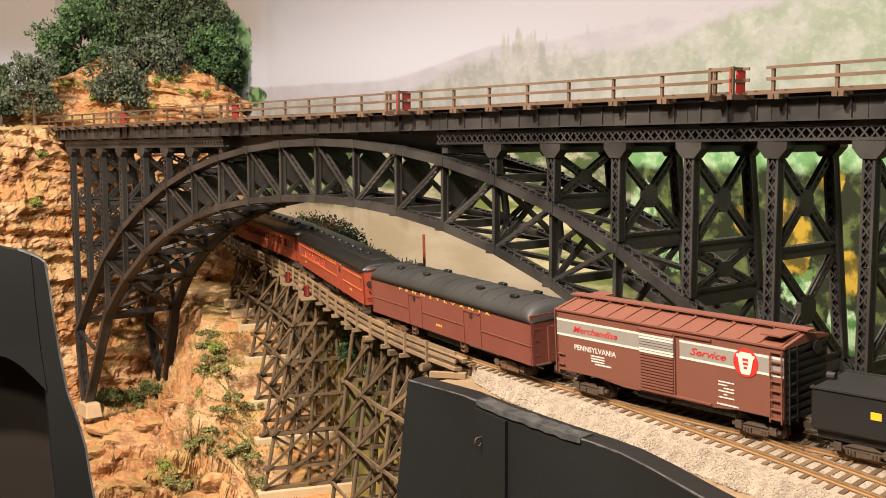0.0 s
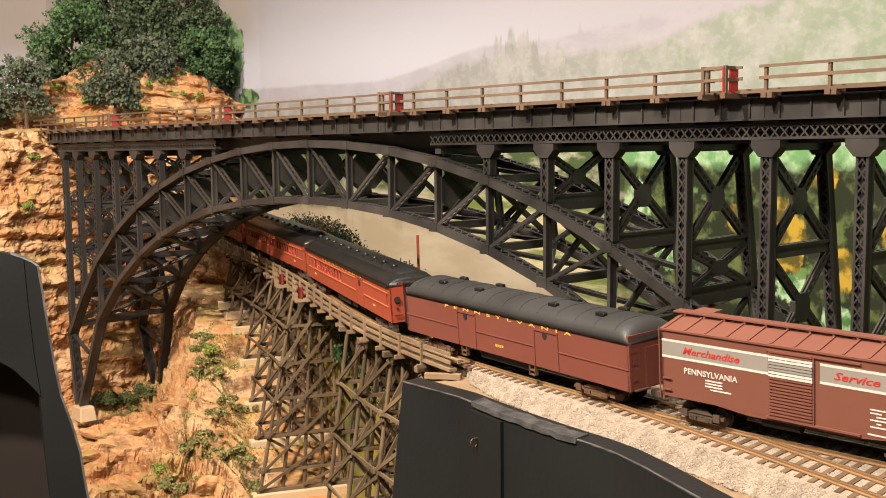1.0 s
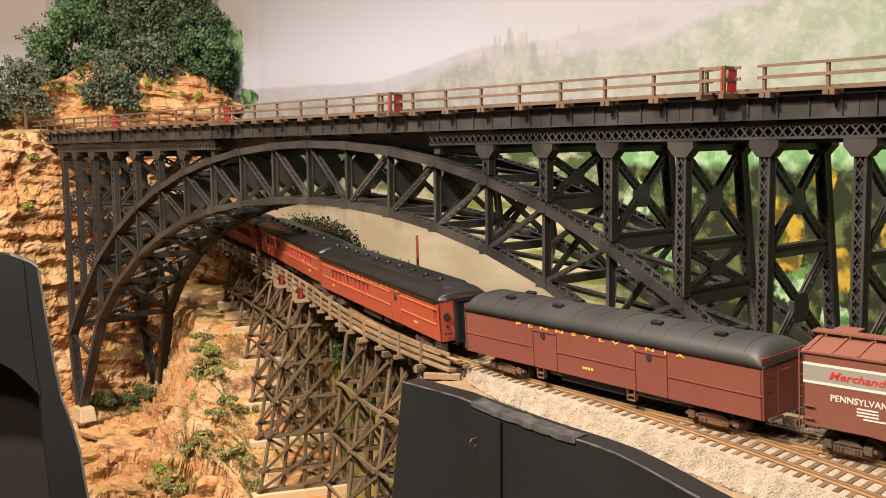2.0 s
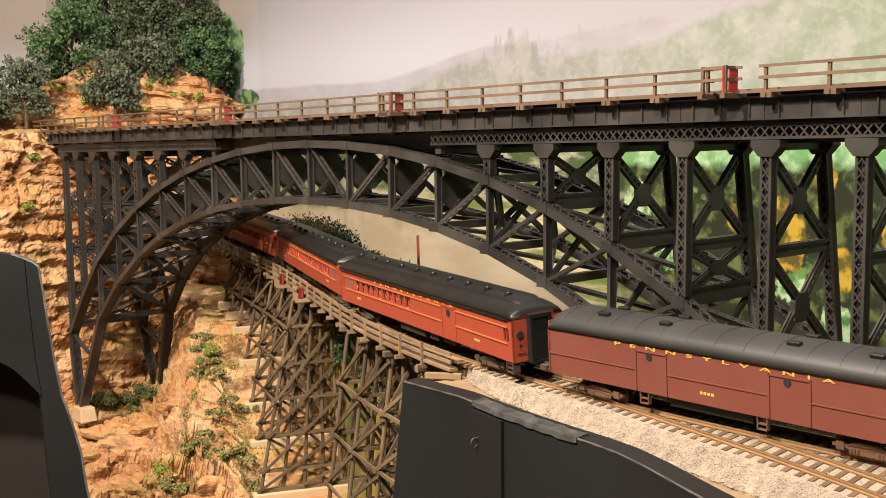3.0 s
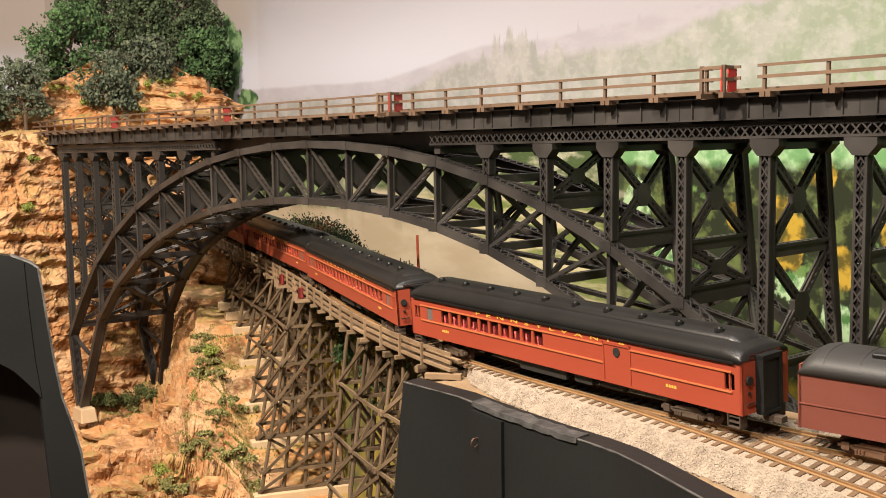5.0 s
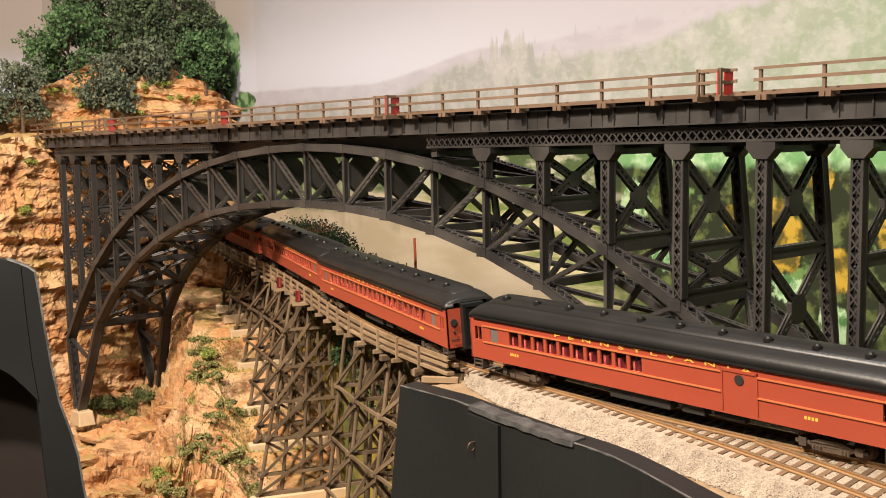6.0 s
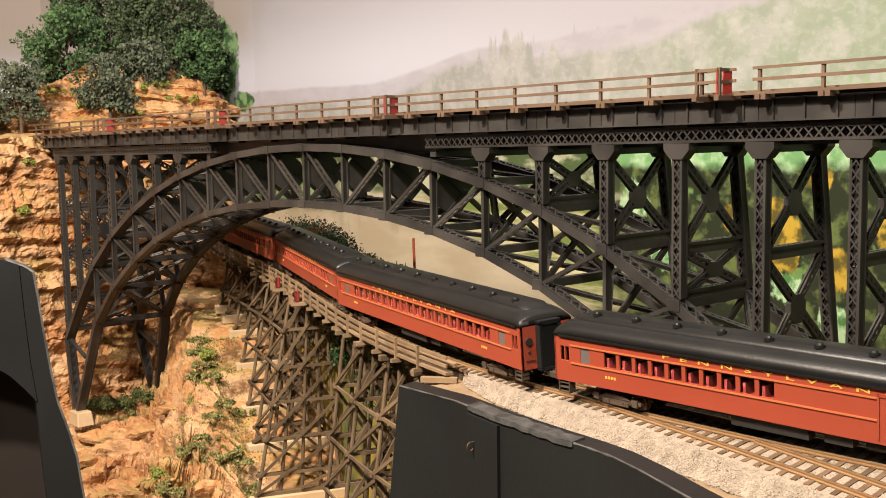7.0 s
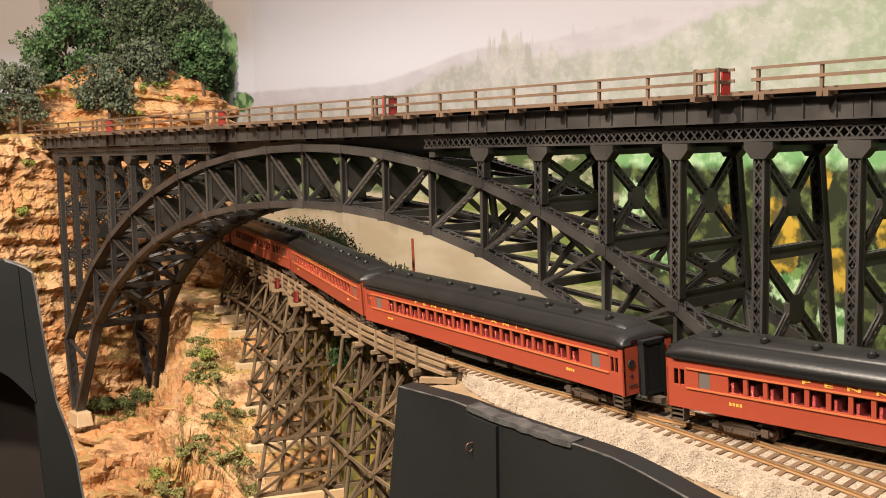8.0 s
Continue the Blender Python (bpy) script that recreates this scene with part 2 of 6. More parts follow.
    valley = mix(smooth(val("SUBTRACT", -0.63, val("ADD", U, val("MULTIPLY", Z, 3.0))), 0.0, 0.03), meadow, mix(smooth(noise_at(6, 3, (1, 1, 3)), 0.4, 0.65), (0.345, 0.285, 0.195), (0.42, 0.36, 0.265)))
    streak = val("MULTIPLY", smooth(noise_at(16, 3, (1, 1, 0.12), 14.0), 0.50, 0.58, 0.6), val("MULTIPLY", smooth(Z, 0.008, 0.020), smooth(val("SUBTRACT", -0.74, U), 0.0, 0.05)))
    valley = mix(streak, valley, (0.27, 0.23, 0.15))
    valley = mix(smooth(Z, 0.060, 0.074), valley, mix(smooth(noise_at(22, 5, (1, 1, 2)), 0.44, 0.60), (0.055, 0.085, 0.030), (0.36, 0.36, 0.25)))
    thicket = mix(smooth(noise_at(32, 5, (1, 1, 0.7), 51.0), 0.44, 0.60), (0.030, 0.042, 0.016), (0.22, 0.30, 0.13))
    valley = mix(val("MULTIPLY", smooth(val("SUBTRACT", -0.90, val("ADD", U, val("MULTIPLY", noise_at(15, 4), 0.12))), -0.04, 0.06), smooth(Z, 0.030, 0.045)), valley, thicket)
    lowleft = val("MULTIPLY", left, smooth(val("SUBTRACT", 0.150, Z), 0.0, 0.03))
    col = mix(lowleft, col, valley)
    deep = smooth(val("SUBTRACT", val("ADD", -0.11, val("MULTIPLY", noise_at(8, 3), 0.06)), Z), 0.0, 0.02)
    col = mix(deep, col, mix(smooth(noise_at(13, 4, (1, 1, 0.5), 41.0), 0.45, 0.58), (0.10, 0.16, 0.04), (0.62, 0.44, 0.05)))
    # painted trees beside the knoll
    leafy = mix(smooth(noise_at(55, 4), 0.42, 0.58), (0.035, 0.075, 0.03), (0.16, 0.26, 0.12))
    for u, z, ru, rz in ((-1.272, 0.27, 0.028, 0.075), (-1.235, 0.20, 0.030, 0.016)):
        col = mix(dab(u, z, ru, rz, 0.5), col, leafy)
    nt.links.new(col, b.inputs["Base Color"])
    n = nt.nodes.new("ShaderNodeBump")
    n.inputs["Strength"].default_value, n.inputs["Distance"].default_value = 0.2, 0.001
    nt.links.new(noise_at(160, 4), n.inputs["Height"])
    nt.links.new(n.outputs["Normal"], b.inputs["Normal"])
    return m


# ---------------------------------------------------------------- mesh kit
class Kit:
    """Collects boxes, beams and prisms of one mesh."""

    def __init__(self):
        self.v, self.f = [], []

    def quadbox(self, a, b):
        """Two rings of four corners."""
        i = len(self.v)
        self.v += [Vector(p) for p in (*a, *b)]
        self.f += [(i + 3, i + 2, i + 1, i), (i + 4, i + 5, i + 6, i + 7)]
        self.f += [(i + j, i + (j + 1) % 4, i + 4 + (j + 1) % 4, i + 4 + j) for j in range(4)]
        return self

    def box(self, lo, hi):
        (x, y, z), (X, Y, Z) = lo, hi
        return self.quadbox([(x, y, z), (X, y, z), (X, Y, z), (x, Y, z)], [(x, y, Z), (X, y, Z), (X, Y, Z), (x, Y, Z)])

    def beam(self, p, q, w, h, side=None):
        """A bar from p to q, w along side and h across it."""
        p, q = Vector(p), Vector(q)
        d = (q - p).normalized()
        s = Vector(side) if side is not None else Vector((0, 0, 1)).cross(d)
        s = (s - d * s.dot(d))
        if s.length < 1e-6:
            s = Vector((1, 0, 0)) - d * d.x
        s.normalize()
        u = d.cross(s)
        a, c = s * (w / 2), u * (h / 2)
        ring = [-a - c, a - c, a + c, -a + c]
        return self.quadbox([p + r for r in ring], [q + r for r in ring])

    def rod(self, p, q, r, n=8, r2=None):
        p, q = Vector(p), Vector(q)
        d = (q - p).normalized()
        s = d.orthogonal().normalized()
        u = d.cross(s)
        i = len(self.v)
        for c, rr in ((p, r), (q, r if r2 is None else r2)):
            self.v += [c + (s * math.cos(6.2832 * k / n) + u * math.sin(6.2832 * k / n)) * rr for k in range(n)]
        self.f += [tuple(range(i + n - 1, i - 1, -1)), tuple(range(i + n, i + 2 * n))]
        self.f += [(i + k, i + (k + 1) % n, i + n + (k + 1) % n, i + n + k) for k in range(n)]
        return self

    def loft(self, rings, closed=True, caps=True):
        i, n = len(self.v), len(rings[0])
        for ring in rings:
            self.v += [Vector(p) for p in ring]
        for a in range(len(rings) - 1):
            for k in range(n if closed else n - 1):
                self.f.append((i + a * n + k, i + a * n + (k + 1) % n, i + (a + 1) * n + (k + 1) % n, i + (a + 1) * n + k))
        if caps:
            self.f.append(tuple(range(i + n - 1, i - 1, -1)))
            j = i + (len(rings) - 1) * n
            self.f.append(tuple(range(j, j + n)))
        return self

    def prism(self, outline, shift):
        """An outline of points, pushed along shift."""
        return self.loft([[Vector(p) for p in outline], [Vector(p) + Vector(shift) for p in outline]])


def fix_normals(me):
    bm = bmesh.new()
    bm.from_mesh(me)
    bmesh.ops.recalc_face_normals(bm, faces=bm.faces)
    bm.to_mesh(me)
    bm.free()


def part(name, kit, mat, parent=None, label="", smooth=False, fix=True, bevel=0.0):
    """Links a kit as one mesh object under a thing or a part; its points are given in the parent's space."""
    me = bpy.data.meshes.new(name)
    me.from_pydata([tuple(p) for p in kit.v], [], kit.f)
    if bevel:
        bm = bmesh.new()
        bm.from_mesh(me)
        bmesh.ops.recalc_face_normals(bm, faces=bm.faces)
        bmesh.ops.bevel(bm, geom=bm.edges[:], offset=bevel, segments=1, affect="EDGES", clamp_overlap=True)
        bm.to_mesh(me)
        bm.free()
    elif fix:
        fix_normals(me)
    if smooth:
        me.polygons.foreach_set("use_smooth", [True] * len(me.polygons))
    me.materials.append(mat)
    ob = new(name, me)
    if parent is not None:
        ob.parent = parent
    if label:
        ob["label"] = label
    return ob


def thing(name, label, category, at=(0, 0, 0), group="", kind=""):
    ob = new(name)
    ob.location = at
    ob.empty_display_size = 0.02
    return tagged(ob, label, category, group, kind)


# ---------------------------------------------------------------- plan
# the upper line: a straight bridge in panels of 61.8 mm, its front truss in one upright plane
PANEL = 0.06178
ALONG = Vector((0.6464, -0.7630, 0))
BACK = Vector((0.7630, 0.6464, 0))
B19 = Vector((0.2412, 0.6229, 0))
GRADE = 0.01767
GAP = 0.060
BASE_Z = 0.1448


def rise(k):
    """The height of the lattice girder's underside at panel point k."""
    return BASE_Z + (k - 19) * PANEL * GRADE


def on_bridge(k, z=0.0, off=0.0):
    """A point at panel k, z above the girder's underside and off metres behind the front truss; the last bays are shorter."""
    k += 0.055 * max(0.0, 2.9 - k) ** 2
    p = B19 + ALONG * (PANEL * (k - 19)) + BACK * off
    return Vector((p.x, p.y, rise(k) + z))


# the lower line: the track's centre from far to near
TRACK = [(-255.7, 1463.9), (-238.1, 1417.1), (-219.2, 1370.8), (-199.7, 1324.7), (-180.5, 1278.5), (-162.1, 1232.1), (-144.6, 1185.2), (-128.1, 1138.0), (-112.6, 1090.5), (-97.6, 1042.8), (-82.8, 995.1), (-67.5, 947.4), (-51.3, 900.2), (-33.5, 853.4), (-13.8, 807.5), (8.2, 762.6), (32.5, 718.9), (59.2, 676.6), (88.0, 635.7), (118.6, 596.3), (150.9, 558.1), (184.5, 521.0), (219.1, 484.9), (254.4, 449.6), (290.3, 414.7), (326.9, 380.5), (363.6, 346.8), (401.0, 313.6), (439.1, 281.1), (477.6, 249.2), (516.6, 217.9), (556.0, 187.0), (596.0, 156.0), (636.0, 125.0), (676.0, 94.0)]


def make_path():
    pts = [Vector((x * MM, y * MM)) for x, y in TRACK]
    head = (pts[0] - pts[1]).normalized()
    a, p, pre = math.atan2(head.y, head.x), pts[0].copy(), []
    for i in range(30):
        a += 0.05 if i > 3 else 0.0
        p = p + Vector((math.cos(a), math.sin(a))) * 0.05
        pre.append(p.copy())
    pts = pre[::-1] + pts
    out = []
    for i in range(1, len(pts) - 2):
        a, b, c, d = pts[i - 1:i + 3]
        for j in range(10):
            t = j / 10
            out.append(0.5 * ((2 * b) + (c - a) * t + (2 * a - 5 * b + 4 * c - d) * t * t + (3 * b - a - 3 * c + d) * t ** 3))
    xy = np.array([(p.x, p.y) for p in out])
    s = np.concatenate([[0], np.cumsum(np.linalg.norm(np.diff(xy, axis=0), axis=1))])
    zero = s[np.argmin(np.hypot(xy[:, 0] + 0.051, xy[:, 1] - 0.900))]
    return s - zero, xy


PATH_S, PATH_XY = make_path()
CANT = radians(3.6)


def track_at(s):
    """Place and heading (towards the viewer's side) of the lower line, s metres along it."""
    x, y = np.interp(s, PATH_S, PATH_XY[:, 0]), np.interp(s, PATH_S, PATH_XY[:, 1])
    e = 0.006
    dx = np.interp(s + e, PATH_S, PATH_XY[:, 0]) - np.interp(s - e, PATH_S, PATH_XY[:, 0])
    dy = np.interp(s + e, PATH_S, PATH_XY[:, 1]) - np.interp(s - e, PATH_S, PATH_XY[:, 1])
    return Vector((x, y, 0)), math.atan2(dy, dx)


def track_frame(s):
    """The track's frame: x along, y to the far side, z up, leaning with the cant."""
    p, a = track_at(s)
    return Matrix.Translation(p) @ Matrix.Rotation(a, 4, "Z") @ Matrix.Rotation(CANT, 4, "X")

# ---------------------------------------------------------------- setting
LAYOUT_FLOOR = -0.42


def build_room():
    """Plain room that closes the place, and the painted backdrop wall behind the bridge."""
    k = Kit().box((-2.6, -1.8, -1.12), (2.6, 3.6, -1.10))
    tagged(part("floor", k, EARTH), "plain dark floor of the layout room", "floor", kind="structure")
    k = Kit().box((-2.6, -1.8, 1.50), (2.6, 3.6, 1.52))
    tagged(part("ceiling", k, ROOM), "plain pale ceiling of the layout room", "ceiling", kind="structure")
    for nm, lo, hi in (("wall_south", (-2.6, -1.82, -1.1), (2.6, -1.80, 1.5)), ("wall_north", (-2.6, 3.60, -1.1), (2.6, 3.62, 1.5)),
                       ("wall_west", (-2.62, -1.8, -1.1), (-2.60, 3.6, 1.5)), ("wall_east", (2.60, -1.8, -1.1), (2.62, 3.6, 1.5))):
        tagged(part(nm, Kit().box(lo, hi), ROOM), "plain cream room wall", "wall", kind="structure")
    # backdrop, in its own space: x along the wall, z up
    me = Kit()
    rings = []
    for x, y in [(1.5, 0.0), (0.3, 0.0), (-0.6, 0.0), (-1.2, 0.0), (-1.5, -0.02), (-1.75, -0.12), (-1.9, -0.3), (-1.98, -0.55), (-2.0, -1.0)]:
        rings.append([(x, y, -0.9), (x, y, 1.1), (x, y + 0.012, 1.1), (x, y + 0.012, -0.9)])
    me.loft(rings)
    wall = part("backdrop", me, backdrop_material())
    wall.matrix_world = Matrix.Translation(B19 + BACK * BACKDROP) @ Matrix.Rotation(math.atan2(ALONG.y, ALONG.x), 4, "Z")
    tagged(wall, "painted landscape backdrop with misty hills and woods", "backdrop", kind="backdrop")


BACKDROP = 0.34

BARREL = material("dull_red_barrel_paint", (0.28, 0.035, 0.028), 0.7, 0, (0.18, 0.025, 0.02), 150, 0.6)

# ---------------------------------------------------------------- rock
# shelves under the trestle's bents, along the lower line
TERRACE_S = (-0.62, -0.535, -0.505, -0.475, -0.445, -0.415, -0.385, -0.358, -0.332, -0.302, -0.280, -0.24, -0.20)
TERRACE_Z = (-0.085, -0.088, -0.097, -0.098, -0.126, -0.128, -0.164, -0.166, -0.192, -0.194, -0.235, -0.238, -0.27)

def rock_material(name, base, dark, pale, moss=(0.33, 0.265, 0.085), moss_amount=0.75):
    m = bpy.data.materials.new(name)
    m.use_nodes = True
    nt = m.node_tree
    b = nt.nodes["Principled BSDF"]
    b.inputs["Roughness"].default_value = 0.85
    b.inputs["Specular IOR Level"].default_value = 0.25
    co = nt.nodes.new("ShaderNodeTexCoord")

    def noise_at(scale, squash, detail=5):
        mp = nt.nodes.new("ShaderNodeMapping")
        mp.inputs["Scale"].default_value = squash
        nt.links.new(co.outputs["Object"], mp.inputs["Vector"])
        n = nt.nodes.new("ShaderNodeTexNoise")
        n.inputs["Scale"].default_value, n.inputs["Detail"].default_value = scale, detail
        nt.links.new(mp.outputs["Vector"], n.inputs["Vector"])
        return n.outputs["Fac"]

    def mixed(fac, lo, hi, top, a, c):
        r = nt.nodes.new("ShaderNodeMapRange")
        r.inputs["From Min"].default_value, r.inputs["From Max"].default_value, r.inputs["To Max"].default_value = lo, hi, top
        nt.links.new(fac, r.inputs["Value"])
        n = nt.nodes.new("ShaderNodeMix")
        n.data_type = "RGBA"
        nt.links.new(r.outputs["Result"], n.inputs[0])
        for i, x in ((6, a), (7, c)):
            if isinstance(x, tuple):
                n.inputs[i].default_value = (*x, 1)
            else:
                nt.links.new(x, n.inputs[i])
        return n.outputs[2]

    col = mixed(noise_at(9, (1, 1, 3)), 0.44, 0.66, 0.8, base, pale)
    col = mixed(noise_at(26, (1, 1, 2.6)), 0.50, 0.66, 0.85, col, dark)
    col = mixed(noise_at(90, (1, 1, 2)), 0.50, 0.66, 0.55, col, pale)
    col = mixed(noise_at(150, (1, 1, 2.2), 6), 0.54, 0.68, 0.28, col, dark)
    col = mixed(noise_at(18, (1, 1, 1.2), 5), 0.52, 0.66, 0.45, col, (0.40, 0.29, 0.10))
    warp = nt.nodes.new("ShaderNodeTexNoise")
    warp.inputs["Scale"].default_value, warp.inputs["Detail"].default_value = 30, 3
    nt.links.new(co.outputs["Object"], warp.inputs["Vector"])
    bend = nt.nodes.new("ShaderNodeVectorMath")
    bend.operation = "MULTIPLY_ADD"
    nt.links.new(warp.outputs["Color"], bend.inputs[0])
    bend.inputs[1].default_value = (0.075, 0.075, 0.04)
    nt.links.new(co.outputs["Object"], bend.inputs[2])
    flat = nt.nodes.new("ShaderNodeMapping")
    flat.inputs["Scale"].default_value = (1, 1.3, 2.6)
    nt.links.new(bend.outputs[0], flat.inputs["Vector"])
    vor = nt.nodes.new("ShaderNodeTexVoronoi")
    vor.feature = "DISTANCE_TO_EDGE"
    vor.inputs["Scale"].default_value = 19
    nt.links.new(flat.outputs["Vector"], vor.inputs["Vector"])
    gap = nt.nodes.new("ShaderNodeMath")
    gap.operation = "SUBTRACT"
    gap.inputs[0].default_value = 1.0
    nt.links.new(vor.outputs["Distance"], gap.inputs[1])
    col = mixed(gap.outputs[0], 0.975, 1.0, 0.14, col, tuple(c * 0.7 for c in dark))
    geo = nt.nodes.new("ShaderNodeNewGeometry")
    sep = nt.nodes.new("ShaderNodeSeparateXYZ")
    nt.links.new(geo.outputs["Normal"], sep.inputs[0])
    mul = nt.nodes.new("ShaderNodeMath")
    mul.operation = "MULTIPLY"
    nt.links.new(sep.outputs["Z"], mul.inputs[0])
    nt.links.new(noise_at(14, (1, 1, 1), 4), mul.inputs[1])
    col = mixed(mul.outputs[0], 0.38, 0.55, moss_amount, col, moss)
    nt.links.new(col, b.inputs["Base Color"])
    bp = nt.nodes.new("ShaderNodeBump")
    bp.inputs["Strength"].default_value, bp.inputs["Distance"].default_value = 1.0, 0.0030
    nt.links.new(noise_at(120, (1, 1, 1.8), 6), bp.inputs["Height"])
    cut = nt.nodes.new("ShaderNodeMapRange")
    cut.inputs["From Max"].default_value = 0.08
    nt.links.new(vor.outputs["Distance"], cut.inputs["Value"])
    bp2 = nt.nodes.new("ShaderNodeBump")
    bp2.inputs["Strength"].default_value, bp2.inputs["Distance"].default_value = 0.2, 0.003
    nt.links.new(cut.outputs["Result"], bp2.inputs["Height"])
    nt.links.new(bp.outputs["Normal"], bp2.inputs["Normal"])
    nt.links.new(bp2.outputs["Normal"], b.inputs["Normal"])
    return m


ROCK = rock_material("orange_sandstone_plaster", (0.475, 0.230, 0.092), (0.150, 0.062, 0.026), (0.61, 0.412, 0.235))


def crag(p, big, small, seed):
    """How far the rock stands out at a place: tilted beds with broken edges, lumps, blocks and grain."""
    q = Vector((p[0] + seed, p[1] - seed, p[2]))
    z = q.z + 0.18 * q.x + noise.noise(q * 5) * 0.035
    layer = z / 0.034 + 0.8 * noise.noise(Vector((z * 20, seed, 0.0)))
    i = math.floor(layer)
    edge = layer - i
    step = noise.noise(Vector((i * 3.7 + seed, q.x * 9, q.y * 9)))
    ledge = step * 0.5 - 0.22 * edge
    lump = noise.fractal(Vector((q.x * 13, q.y * 13, q.z * 22)), 0.75, 2.1, 5)
    ridge = 0.5 - abs(noise.noise(Vector((q.x * 21, q.y * 21, q.z * 40))))
    crack = -0.7 * max(0.0, 0.13 - abs(noise.noise(Vector((q.x * 16 + 7, q.y * 16, q.z * 9))))) / 0.13
    strata = noise.noise(Vector((q.x * 9, q.y * 9, z * 95)))
    return big * (0.55 * ledge + 0.34 * lump + 0.35 * ridge + 0.35 * crack + 0.42 * strata) + small * noise.fractal(q * 75, 0.8, 2.0, 4)


def rock_sheet(name, plan, nu, nv, big, small, seed, label, thick=0.05, mat=None, parent=None, cat="rock"):
    """A rock face: plan is a row of (x, y, z_low, z_high, lean), pushed out by crags on its front; it gets a flat back."""
    k = Kit()
    n = len(plan) - 1
    pts = []
    for a in range(nu + 1):
        f = a / nu * n
        i = min(int(f), n - 1)
        t = f - i
        p0, p1 = plan[i], plan[i + 1]
        x, y, lo, hi, lean = [p0[j] + (p1[j] - p0[j]) * t for j in range(5)]
        dx, dy = (p1[0] - p0[0]), (p1[1] - p0[1])
        ln = math.hypot(dx, dy) or 1
        nx, ny = dy / ln, -dx / ln
        row = []
        for b in range(nv + 1):
            v = b / nv
            z = lo + (hi - lo) * v
            out = crag((x, y, z), big, small, seed) + lean * (1 - v)
            up = crag((y, x, z + 3), big * 0.4, small, seed + 5)
            row.append(Vector((x + nx * out, y + ny * out, z + up * 0.4)))
        top = row[-1]
        for j in (1, 2, 3):
            row.append(Vector((top.x - nx * thick * j / 3, top.y - ny * thick * j / 3,
                               top.z + noise.noise(Vector((top.x * 30 + j, top.y * 30, seed))) * 0.012)))
        row.append(Vector((x - nx * thick, y - ny * thick, lo)))
        pts.append(row)
    k.loft(pts)
    ob = part(name, k, mat or ROCK, parent)
    return tagged(ob, label, cat)


def terrain(name, lo, hi, nx, ny, height, label, mat, cat="ground", kind="structure", floor=LAYOUT_FLOOR):
    """A sheet of ground with a skirt, by its height at each place."""
    k = Kit()
    for j in range(ny + 1):
        for i in range(nx + 1):
            x, y = lo[0] + (hi[0] - lo[0]) * i / nx, lo[1] + (hi[1] - lo[1]) * j / ny
            k.v.append(Vector(height(x, y)))
    w = nx + 1
    k.f += [(j * w + i, j * w + i + 1, (j + 1) * w + i + 1, (j + 1) * w + i) for j in range(ny) for i in range(nx)]
    return tagged(part(name, k, mat, fix=False), label, cat, kind=kind)


